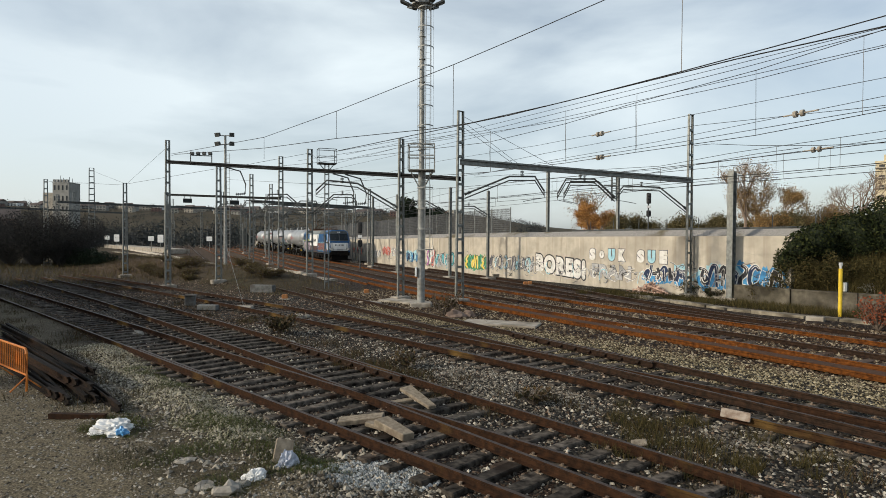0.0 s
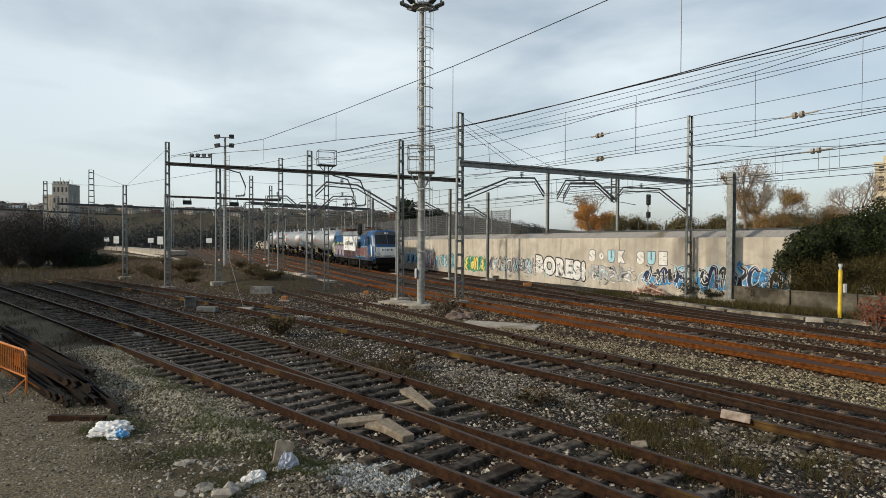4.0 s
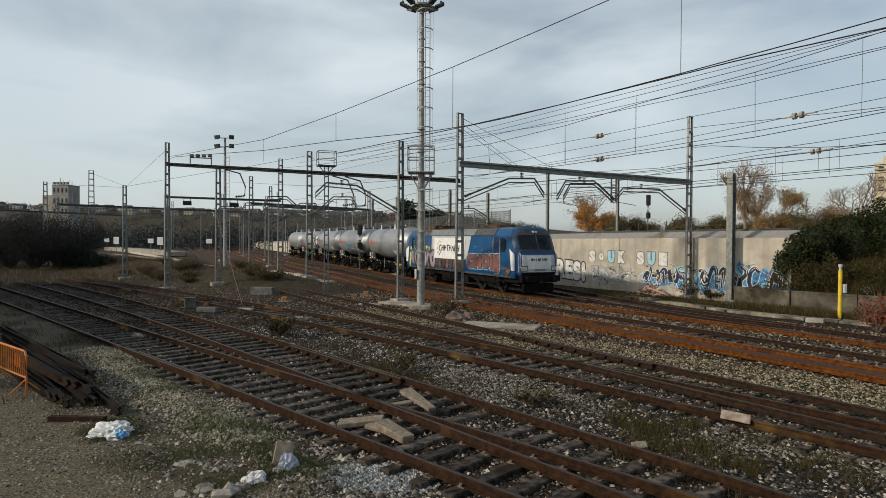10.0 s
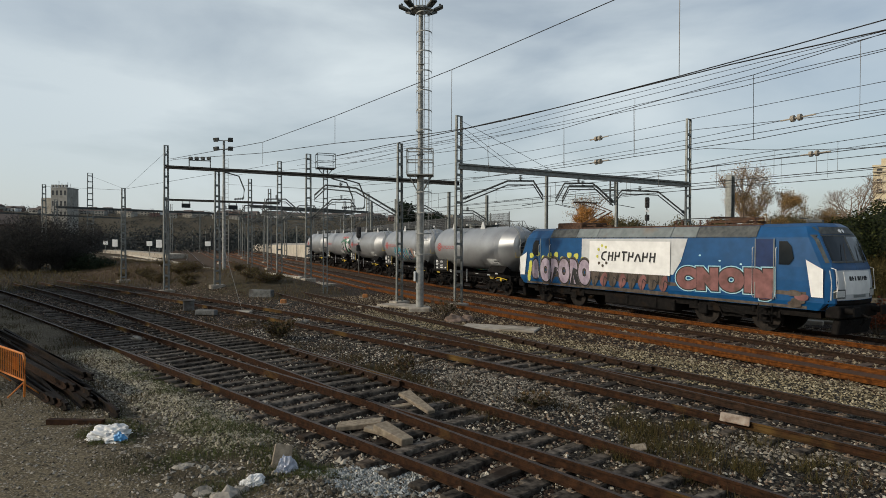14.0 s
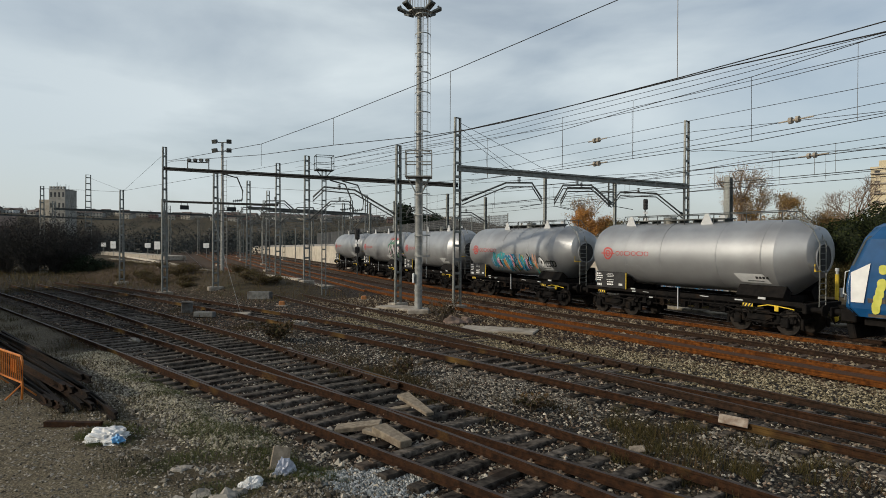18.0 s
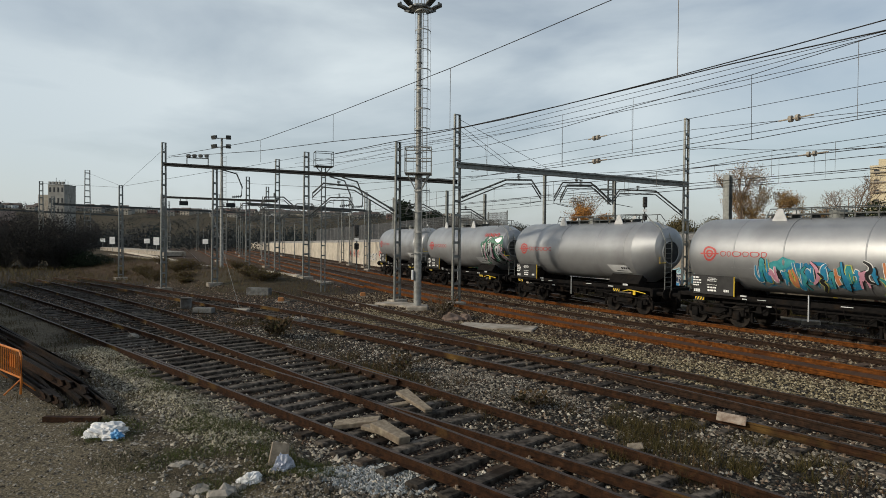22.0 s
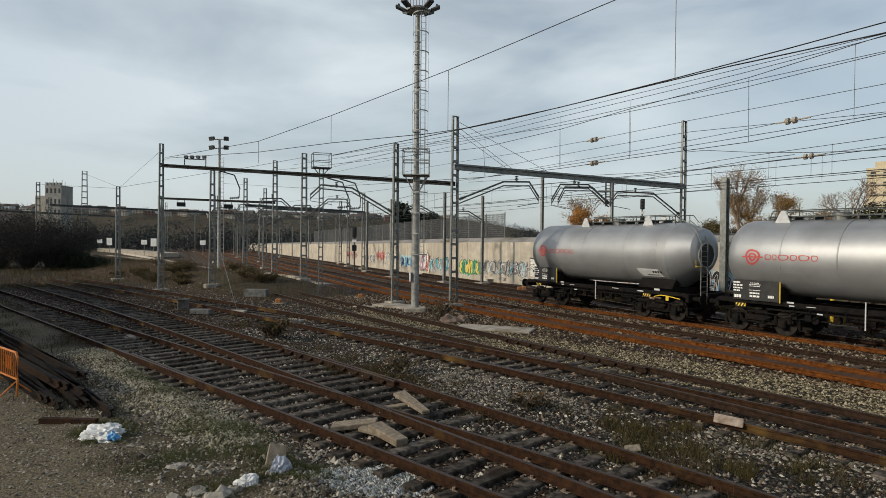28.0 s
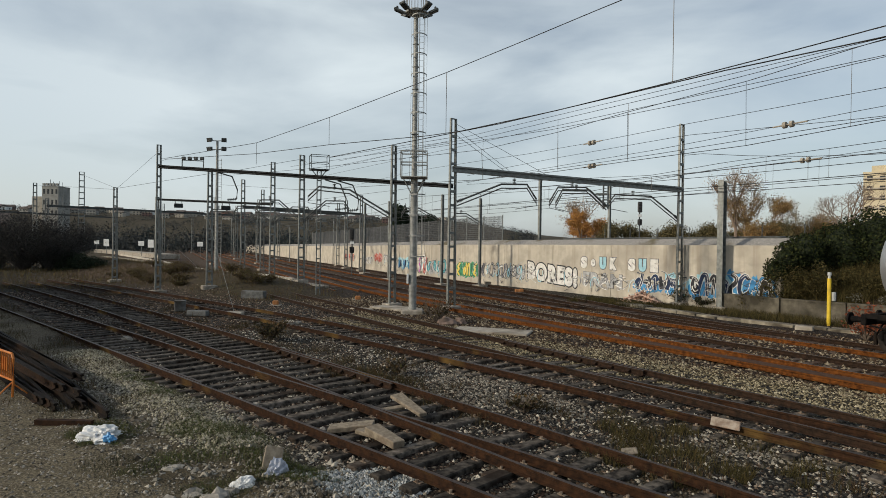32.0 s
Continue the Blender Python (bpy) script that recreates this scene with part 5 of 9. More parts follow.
    for y in (-0.55, 0.55):
        bar(bm, (-5.4, y, 1.08), (5.4, y, 1.08), 0.14, 0.28)
    for s in (-1, 1):
        bar(bm, (-5.4, s * 1.2, 1.22), (5.4, s * 1.2, 1.22), 0.06, 0.16)
    for x in (-5.45, 5.45):
        box(bm, (x, 0, 1.08), (0.16, 2.5, 0.36), bevel=0.02)
    for x in (-3.75, 3.75):
        box(bm, (x, 0, 1.3), (1.5, 2.2, 0.3))
        for s in (-1, 1):
            box(bm, (x, s * 0.98, 1.52), (1.9, 0.4, 0.5), pose(0, 0, 0, s * 35, 0, 0).to_3x3())
    box(bm, (0, 0, 0.9), (1.7, 1.2, 0.35))
    rod(bm, (1.2, -0.5, 0.75), (2.2, -0.5, 0.75), 0.2, 14)
    rod(bm, (-1.6, -0.7, 0.72), (-1.6, -1.15, 0.72), 0.13, 10)
    bar(bm, (-3.4, -1.15, 0.98), (2.9, -1.15, 0.98), 0.05, 0.06)
    bar(bm, (-2.6, -1.0, 0.72), (2.6, -1.0, 0.66), 0.05, 0.05)
    for x in (-2.4, -1.9, -0.9, 0.2, 0.9, 2.1):
        box(bm, (x, -1.0, 0.82), (0.22, 0.18, 0.3))
    for k in range(9):
        x = -2.4 + k * 0.6
        tube(bm, [(x, -1.18, 1.15), (x + 0.1, -1.2, 0.8 - 0.1 * (k % 3)), (x + 0.4, -1.18, 0.95)], 0.02, 5)
    part("underframe", bm, UNDERGEAR, t)
    for sgn in (-1, 1):
        fx = 1 if sgn < 0 else -1
        bm = bmesh.new()
        box(bm, (-3.75 * fx, sgn * 1.30, 1.66), (1.9, 0.03, 0.78))
        board = part("marking_board", bm, BLACK, t, "black board with white markings")
        for u, v, w, h in ((-5.25, 1.94, 0.30, 0.06), (-5.2, 1.83, 0.42, 0.06), (-5.2, 1.72, 0.40, 0.05), (-5.25, 1.62, 0.3, 0.05), (-5.2, 1.4, 0.3, 0.12), (-4.5, 1.94, 0.36, 0.025), (-4.5, 1.88, 0.5, 0.025), (-4.5, 1.82, 0.42, 0.025), (-4.5, 1.66, 0.5, 0.02), (-4.5, 1.55, 0.42, 0.06), (-4.5, 1.43, 0.42, 0.07), (-3.85, 1.45, 0.24, 0.1)):
            u += 0.7
            x = u - w / 2
            while x < u + w / 2 - 0.02:
                l = min(rng.uniform(0.06, 0.16), u + w / 2 - x)
                bm = bmesh.new()
                box(bm, ((x + l / 2) * fx, sgn * 1.318, v), (l * 0.8, 0.008, h))
                part("lettering_bar", bm, WHITE, board)
                x += l
        bm = bmesh.new()
        bar(bm, (-2.78 * fx, sgn * 1.34, 1.25), (-2.78 * fx, sgn * 1.34, 2.04), 0.035)
        part("yellow_handrail", bm, YELLOW, t, "yellow grab rail")
        for u in (-4.4, 3.3):
            bm = bmesh.new()
            box(bm, (u * fx, sgn * 1.26, 1.06), (0.42, 0.04, 0.13), bevel=0.01)
            box_part = part("brake_box", bm, YELLOW, t, "black and yellow striped brake box")
            for k in range(3):
                bm = bmesh.new()
                box(bm, ((u - 0.13 + 0.13 * k) * fx, sgn * 1.283, 1.06), (0.055, 0.008, 0.16), pose(0, 0, 0, 0, 30, 0).to_3x3())
                part("stripe", bm, BLACK, box_part)
        bm = bmesh.new()
        tube(bm, [(3.7 * fx, sgn * 1.24, 1.03), (4.1 * fx, sgn * 1.27, 1.12), (4.5 * fx, sgn * 1.27, 1.10), (5.1 * fx, sgn * 1.24, 1.02)], 0.022, 6)
        box(bm, (4.45 * fx, sgn * 1.27, 1.0), (0.16, 0.04, 0.2), bevel=0.01)
        part("yellow_lever", bm, YELLOW, t, "yellow brake lever")
        for u, v, w, h in ((1.35, 1.24, 0.4, 0.03), (2.9, 1.22, 0.34, 0.05), (3.85, 1.36, 0.3, 0.1), (-2.45, 1.3, 0.26, 0.06), (-2.4, 1.18, 0.2, 0.05), (-1.7, 1.2, 0.34, 0.025), (-1.4, 0.98, 0.2, 0.05)):
            bm = bmesh.new()
            box(bm, (u * fx, sgn * 1.235, v), (w, 0.012, h))
            part("white_plate", bm, LIGHT_GREY, t)
        bm = bmesh.new()
        bar(bm, (0.1 * fx, sgn * 1.3, 0.6), (0.1 * fx, sgn * 1.3, 1.55), 0.035)
        part("white_pole", bm, LIGHT_GREY, t, "white drain pipe")
    # bogies
    for bx in (-3.75, 3.75):
        bm = bmesh.new()
        for s in (-1, 1):
            y = s * 1.06
            pts = [(-1.35, 0.62), (-0.95, 0.70), (-0.55, 0.56), (0.55, 0.56), (0.95, 0.70), (1.35, 0.62), (1.35, 0.50), (0.5, 0.38), (-0.5, 0.38), (-1.35, 0.50)]
            prism(bm, [(bx + u, v) for u, v in pts], 0.1, lambda u, v, w, y=y: (u, y + w - 0.05, v))
            for ax in (-0.95, 0.95):
                box(bm, (bx + ax, s * 1.12, 0.47), (0.3, 0.16, 0.34), bevel=0.03)
                for dx in (-0.26, 0.26):
                    rod(bm, (bx + ax + dx, s * 1.1, 0.48), (bx + ax + dx, s * 1.1, 0.74), 0.075, 10)
            bar(bm, (bx - 0.5, s * 1.15, 0.62), (bx + 0.5, s * 1.15, 0.62), 0.12, 0.2)
            tube(bm, [(bx - 1.5, s * 1.2, 0.92), (bx - 0.9, s * 1.24, 0.80), (bx, s * 1.24, 0.86), (bx + 0.9, s * 1.24, 0.78), (bx + 1.5, s * 1.2, 0.9)], 0.03, 6)
            tube(bm, [(bx - 0.8, s * 1.22, 0.95), (bx - 0.55, s * 1.27, 0.5), (bx + 0.1, s * 1.27, 0.42), (bx + 0.6, s * 1.22, 0.7)], 0.022, 6)
            for ax in (-1.48, -0.42, 0.42, 1.48):
                box(bm, (bx + ax, s * 0.9, 0.46), (0.1, 0.14, 0.4), bevel=0.02)
        box(bm, (bx, 0, 0.7), (0.5, 1.9, 0.35))
        box(bm, (bx, 0, 1.0), (0.6, 0.8, 0.3))
        bmesh.ops.recalc_face_normals(bm, faces=bm.faces)
        part("bogie_frame", bm, UNDERGEAR, t)
        for ax in (-0.95, 0.95):
            wheelset(t, bx + ax, 0.46)
    for sgn in (-1, 1):
        for y in (-0.95, 0.95):
            bm = bmesh.new()
            rod(bm, (sgn * 5.5, y, 1.05), (sgn * 5.98, y, 1.05), 0.1, 10)
            rod(bm, (sgn * 5.98, y, 1.05), (sgn * 6.04, y, 1.05), 0.22, 16)
            part("buffer", bm, UNDERGEAR, t)
        bm = bmesh.new()
        tube(bm, [(sgn * 5.5, 0, 1.0), (sgn * 5.9, 0, 0.85), (sgn * 6.0, 0, 0.98)], 0.045, 8)
        tube(bm, [(sgn * 5.5, 0.3, 1.0), (sgn * 5.75, 0.3, 0.5), (sgn * 6.0, 0.2, 0.65)], 0.03, 6)
        part("coupling", bm, UNDERGEAR, t)
    return t, tank


AXLES_OF = {}
AXLES.clear()
LOCO = build_locomotive()
AXLES_OF["loco"] = list(AXLES)
WAGONS = []
for k, lab in enumerate(("silver tank wagon coupled behind the locomotive", "silver tank wagon with a large blue and orange graffiti piece", "plain silver tank wagon with red markings", "silver tank wagon with green graffiti on its end", "silver tank wagon at the end of the train")):
    AXLES.clear()
    w, tank = build_wagon(lab, -1.75 if k in (0, 3) else 0.0)
    AXLES_OF[k] = list(AXLES)
    WAGONS.append((w, tank))


# ---- tall floodlight tower with a caged ladder ----
PALE_STEEL = surface("pale galvanised steel", (0.20, 0.205, 0.195), (0.36, 0.36, 0.34), 5, 0.6, 0.2, 0.15, (0.24, 0.20, 0.15), 1.1, (0.6, 0.8))


def floodlight(bm, c, aim):
    q = Vector(aim).to_track_quat("X", "Z").to_matrix()
    box(bm, c, (0.34, 0.46, 0.36), q, 0.03)
    box(bm, Vector(c) + q @ Vector((0.2, 0, 0)), (0.06, 0.52, 0.42), q)
    return bm


def light_tower():
    x, y, z0 = -1.12, 31.65, -0.25
    t = thing("floodlight_tower", pose(x, y, z0), "tall grey floodlight tower with a caged ladder and a platform", "floodlight tower")
    bm = bmesh.new()
    rod(bm, (0, 0, 0), (0, 0, 7.0), 0.20, 16, 0.17)
    rod(bm, (0, 0, 7.0), (0, 0, 15.6), 0.14, 16, 0.11)
    for k in range(12):
        rod(bm, (0, 0, 1.2 + k * 1.15), (0, 0, 1.24 + k * 1.15), 0.215 - k * 0.005, 16)
    part("pole", finish(bm), PALE_STEEL, t, "grey tapered tube")
    bm = bmesh.new()
    box(bm, (0, 0, 0.1), (1.1, 1.1, 0.35), bevel=0.05)
    part("footing", bm, OLD_CONCRETE, t)
    bm = bmesh.new()
    for dx in (0.20, 0.42):
        bar(bm, (dx, -0.22, 2.6), (dx, -0.22, 15.3), 0.03)
    for k in range(42):
        bar(bm, (0.20, -0.22, 2.8 + k * 0.3), (0.42, -0.22, 2.8 + k * 0.3), 0.012)
    part("ladder", bm, PALE_STEEL, t)
    for k in range(12):
        z = 3.0 + k * 1.05 if k < 4 else 8.3 + (k - 4) * 0.99
        bm = bmesh.new()
        pts = []
        for i in range(19):
            a = -0.25 + (math.pi + 0.5) * i / 18
            pts.append((0.18 + 0.40 * math.cos(a), -0.12 - 0.55 * math.sin(a), z))
        for a, b in zip(pts, pts[1:]):
            bar(bm, a, b, 0.014, 0.055)
        part("cage_hoop", bm, PALE_STEEL, t)
    for a in (-0.1, 0.75, 1.57, 2.4, 3.24):
        px, py = 0.18 + 0.40 * math.cos(a), -0.12 - 0.55 * math.sin(a)
        for z0_, z1_ in ((2.9, 6.3), (8.2, 15.3)):
            bm = bmesh.new()
            bar(bm, (px, py, z0_), (px, py, z1_), 0.03, 0.012)
            part("cage_strap", bm, PALE_STEEL, t)
    bm = bmesh.new()
    box(bm, (0, -0.1, 7.03), (1.35, 1.2, 0.05))
    part("platform_floor", bm, PALE_STEEL, t, "steel platform floor")
    for z in (7.75, 8.32):
        bm = bmesh.new()
        for p, q in (((-0.66, -0.68), (0.66, -0.68)), ((0.66, -0.68), (0.66, 0.48)), ((0.66, 0.48), (-0.66, 0.48)), ((-0.66, 0.48), (-0.66, -0.68))):
            bar(bm, (*p, z), (*q, z), 0.04, 0.06)
        part("platform_rail", bm, PALE_STEEL, t)
    for p in ((-0.66, -0.68), (0.66, -0.68), (0.66, 0.48), (-0.66, 0.48)):
        bm = bmesh.new()
        bar(bm, (*p, 7.0), (*p, 8.35), 0.045)
        bar(bm, (p[0] * 0.85, p[1] * 0.85, 7.0), (p[0] * 0.2, p[1] * 0.2, 6.2), 0.04)
        part("platform_post", bm, PALE_STEEL, t)
    # crown: an open ring platform with uprights, flat lamps hung outside it
    bm = bmesh.new()
    rod(bm, (0, 0, 15.45), (0, 0, 15.56), 0.55, 18)
    rod(bm, (0, 0, 15.25), (0, 0, 15.45), 0.12, 12, 0.5)
    part("crown_platform", bm, PALE_STEEL, t, "round steel crown platform")
    for k in range(10):
        q = k * math.pi / 5 + 0.2
        bm = bmesh.new()
        bar(bm, (0.52 * math.cos(q), 0.52 * math.sin(q), 15.5), (0.52 * math.cos(q), 0.52 * math.sin(q), 17.0), 0.035)
        part("crown_post", bm, PALE_STEEL, t)
    for q in (math.pi, math.pi * 0.72, math.pi * 1.28, 0.0, 0.88, -0.88):
        bm = bmesh.new()
        bar(bm, (0.5 * math.cos(q), 0.5 * math.sin(q), 15.5), (0.72 * math.cos(q), 0.72 * math.sin(q), 15.55), 0.06)
        part("lamp_arm", bm, PALE_STEEL, t)
        bm = bmesh.new()
        m = pose(0.9 * math.cos(q), 0.9 * math.sin(q), 15.6, 0, 0, math.degrees(q)).to_3x3() @ pose(0, 0, 0, 0, -24, 0).to_3x3()
        box(bm, (0.9 * math.cos(q), 0.9 * math.sin(q), 15.58), (0.5, 0.34, 0.13), m, 0.03)
        box(bm, (0.98 * math.cos(q), 0.98 * math.sin(q), 15.74), (0.1, 0.22, 0.12), m, 0.02)
        part("floodlight", bm, DARK_STEEL, t, "dark flat floodlight")
    bm = bmesh.new()
    box(bm, (-0.26, -0.1, 1.85), (0.1, 0.25, 0.5), bevel=0.02)
    part("junction_box", bm, WHITE, t, "white junction box")
    return t


light_tower()


def small_flood_mast(x, y, h, z0):
    t = thing("floodlight_mast", pose(x, y, z0), "slim grey floodlight mast with a few small lamps", "floodlight mast")
    bm = bmesh.new()
    rod(bm, (0, 0, 0), (0, 0, h - z0), 0.2, 12, 0.12)
    part("pole", bm, PALE_STEEL, t)
    bm = bmesh.new()
    for k in range(28):
        box(bm, (0.3, -0.1, 1.5 + k * 0.4), (0.35, 0.03, 0.03))
    bar(bm, (0.15, -0.1, 1), (0.15, -0.1, 12.5), 0.03)
    bar(bm, (0.5, -0.1, 1), (0.5, -0.1, 12.5), 0.03)
    part("ladder", bm, PALE_STEEL, t)
    for z in (h - z0, h - z0 - 0.95):
        bm = bmesh.new()
        bar(bm, (-0.9, 0, z), (0.9, 0, z), 0.08)
        part("crossarm", bm, PALE_STEEL, t)
        for dx in (-0.75, 0.75):
            bm = bmesh.new()
            floodlight(bm, (dx, -0.1, z + 0.1), (dx * 0.4, -1, -0.4))
            part("floodlight", bm, DARK_STEEL, t, "dark floodlight")
    return t


small_flood_mast(-23.51, 66.41, 14.1, -0.3)


def cage_mast(x, y, h):
    z0 = -0.25
    t = thing("signal_mast", pose(x, y, z0, 0, 0, 20), "grey steel mast with an open cage platform on top", "signal mast")
    bm = bmesh.new()
    for sx in (-0.13, 0.13):
        bar(bm, (sx, 0, 0), (sx, 0, h - z0), 0.1, 0.06)
    part("column", bm, GALV, t)
    bm = bmesh.new()
    for k in range(12):
        box(bm, (0, 0, 0.6 + k * 0.65), (0.3, 0.13, 0.08))
    part("battens", bm, GALV, t)
    bm = bmesh.new()
    box(bm, (0, 0, h - z0), (1.2, 0.9, 0.06))
    bar(bm, (-0.5, 0, h - z0), (0, 0, h - z0 - 0.6), 0.05)
    bar(bm, (0.5, 0, h - z0), (0, 0, h - z0 - 0.6), 0.05)
    part("platform", bm, DARK_STEEL, t)
    bm = bmesh.new()
    for p, q in (((-0.58, -0.44), (0.58, -0.44)), ((0.58, -0.44), (0.58, 0.44)), ((0.58, 0.44), (-0.58, 0.44)), ((-0.58, 0.44), (-0.58, -0.44))):
        bar(bm, (*p, h - z0 + 0.95), (*q, h - z0 + 0.95), 0.035)
        bar(bm, (*p, h - z0 + 0.45), (*q, h - z0 + 0.45), 0.03)
        bar(bm, (*p, h - z0), (*p, h - z0 + 0.95), 0.035)
    part("cage", bm, DARK_STEEL, t)
    return t


cage_mast(-7.76, 41.0, 8.2)


# ---- cantilever arms ----
def cantilever(pts, y, label="grey tubular cantilever arm carrying the overhead line"):
    """A bent arm at depth y through (x, z) points, the first at its support."""
    t = thing("cantilever_arm", Matrix.Identity(4), label, "cantilever arm", "cantilever arms")
    bm = bmesh.new()
    for dz, r in ((0.0, 0.05), (-0.22, 0.035)):
        tube(bm, [(x, y, z + dz) for x, z in pts], r, 8)
    part("arm", bm, DARK_STEEL, t)
    (x0, z0), (x1, z1), (x2, z2) = pts[0], pts[1], pts[2]
    bm = bmesh.new()
    insulator(bm, (x0, y, z0), (x0 + (x1 - x0) * 0.14, y, z0 + (z1 - z0) * 0.14), 5, 0.09)
    part("insulator", bm, DARK_STEEL, t)
    bm = bmesh.new()
    mx = (x1 + x2) / 2
    insulator(bm, (mx, y, z1), (mx, y, z1 + 0.32), 4, 0.1)
    part("insulator", bm, DARK_STEEL, t)
    bm = bmesh.new()
    tube(bm, [(pts[-1][0], y, pts[-1][1]), (pts[-1][0], y, pts[-1][1] - 0.35), (pts[-1][0] + (x0 - x2) * 0.12, y, pts[-1][1] - 0.42), (pts[-1][0] + (x0 - x2) * 0.3, y, pts[-1][1] - 0.55)], 0.02, 6)
    part("steady_arm", bm, DARK_STEEL, t)
    return t


cantilever([(1.15, 5.71), (3.57, 6.70), (4.96, 6.70), (5.48, 5.9)], 33.4)
cantilever([(10.1, 5.8), (8.92, 6.87), (7.25, 6.87), (6.74, 5.97)], 36.4)
cantilever([(10.25, 5.8), (9.25, 6.75), (7.6, 6.75), (7.2, 5.97)], 36.8)
cantilever([(14.93, 5.13), (13.2, 6.5), (11.0, 6.57), (10.6, 6.05)], 37.6)
cantilever([(-2.53, 5.02), (-4.86, 6.39), (-6.59, 6.55), (-7.2, 5.98)], 34.8)
cantilever([(3.8, 5.2), (2.6, 5.95), (1.7, 5.95), (1.4, 5.5)], 51.6)
cantilever([(0.6, 5.3), (-1.4, 6.4), (-2.6, 6.4), (-2.9, 5.9)], 52.5)
for x, y in ((-15.0, 56.9), (-10.3, 47.7), (-19.7, 63.3), (-21.0, 75.0), (-27.5, 96.0), (-12.0, 83.0), (-24.5, 118.0), (-14.5, 92.0), (-31.0, 122.0)):
    for s in (1, -1):
        cantilever([(x + s * 0.2, 5.2), (x + s * 1.8, 6.6), (x + s * 3.2, 6.6), (x + s * 3.6, 6.0)], y, "distant cantilever arm on a catenary mast")


def drop_post():
    t = thing("drop_post", Matrix.Identity(4), "steel drop post hanging from the portal beam", "drop post")
    bm = bmesh.new()
    for dx in (-0.14, 0.14):
        bar(bm, (10.15 + dx, 36.6, 7.2), (10.15 + dx, 36.6, 5.6), 0.08)
    for k in range(4):
        box(bm, (10.15, 36.6, 5.75 + k * 0.45), (0.36, 0.1, 0.06))
    part("post", bm, GALV, t)
    bm = bmesh.new()
    box(bm, (9.9, 36.55, 6.5), (0.7, 0.3, 0.08))
    part("bracket", bm, GALV, t)


drop_post()


def beam_fittings():
    """Lamps and hangers along the long beam."""
    a, b = Vector((-18.8, 42.0, 8.45)), Vector((0.91, 33.4, 6.62))
    for k, f in enumerate((0.14, 0.24, 0.62, 0.66)):
        p = a + (b - a) * f
        t = thing("beam_bracket", pose(p.x, p.y, p.z), "small dark bracket with insulators on the portal beam", "insulator bracket", "beam brackets")
        bm = bmesh.new()
        if k == 0:
            bar(bm, (-0.7, 0, 0.5), (0.7, 0, 0.45), 0.06)
            for dx in (-0.7, 0.7):
                bar(bm, (dx, 0, 0), (dx, 0, 0.5), 0.05)
            for dx in (-0.6, -0.2, 0.2, 0.6):
                box(bm, (dx, 0, 0.62), (0.24, 0.2, 0.2), bevel=0.03)
        else:
            tube(bm, [(0, 0, -0.2), (0.9, 0, -0.45), (1.25, 0, -1.3), (1.2, 0, -1.9)], 0.045, 6)
            insulator(bm, (1.2, 0, -1.9), (0.6, 0, -1.95), 5, 0.08)
        part("fitting", bm, DARK_STEEL, t)


beam_fittings()


# ---- further wires ----
def span_wire(label, lines, r=0.011, droppers=()):
    t = thing("overhead_line", Matrix.Identity(4), label, "overhead line", "overhead lines")
    for pts in lines:
        bm = bmesh.new()
        tube(bm, pts, r, 4)
        part("wire", bm, WIRE, t)
    for a, b in droppers:
        bm = bmesh.new()
        tube(bm, [a, b], r * 0.7, 4)
        part("dropper", bm, WIRE, t)
    return t


span_wire("overhead line above the first yard track", [
    [(-18.5, 41.8, 8.9), (-7.83, 17.99, 5.81), (-4.16, 14.29, 5.71), (-2.13, 12.24, 5.91), (0.15, 9.93, 6.2), (1.24, 8.83, 6.37), (2.07, 8.0, 6.51), (8.0, 2.0, 7.4)],
    [(-18.5, 41.8, 8.75), (-7.83, 17.99, 5.78), (-4.16, 14.29, 5.46), (-2.13, 12.24, 5.37), (-0.14, 10.23, 5.23), (0.4, 9.68, 5.22), (1.65, 8.42, 5.29), (2.79, 7.27, 5.4), (3.61, 6.44, 5.49), (4.18, 5.86, 5.56), (9.0, 1.0, 6.1)]],
    0.0065, [((-4.16, 14.29, 5.71), (-4.16, 14.29, 5.2)), ((-2.13, 12.24, 5.91), (-2.13, 12.24, 5.37)), ((0.15, 9.93, 6.2), (0.15, 9.93, 5.23)), ((2.79, 7.27, 6.63), (2.79, 7.27, 5.4))])

span_wire("overhead line above the middle sidings", [
    [(11.0, 5.2, 7.4), (6.98, 9.78, 6.76), (5.68, 11.26, 6.5), (4.07, 13.1, 6.3), (2.86, 14.47, 6.1), (1.2, 16.4, 5.95), (-5.0, 23.5, 6.2), (-15.0, 43.0, 7.9)],
    [(11.0, 5.2, 5.9), (6.99, 9.77, 5.48), (5.69, 11.25, 5.32), (4.08, 13.09, 5.25), (2.87, 14.46, 5.18), (1.27, 16.28, 5.15), (-5.0, 23.5, 5.4), (-15.0, 43.0, 7.3)]],
    0.0065, [((6.78, 10.0, 6.72), (6.78, 10.0, 5.46)), ((5.68, 11.26, 6.5), (5.69, 11.25, 5.32)), ((4.07, 13.1, 6.3), (4.08, 13.09, 5.25)), ((2.86, 14.47, 6.1), (2.87, 14.46, 5.18)), ((1.2, 16.4, 5.95), (1.25, 16.3, 5.15)), ((-0.8, 18.6, 6.0), (-0.8, 18.6, 5.2))])
span_wire("second contact wire over the branching yard track", [[(8.0, 2.0, 5.7), (4.59, 6.44, 5.66), (3.57, 7.6, 5.64), (3.11, 8.12, 5.61), (1.09, 10.42, 5.49), (-2.5, 14.6, 5.45)]], 0.008)

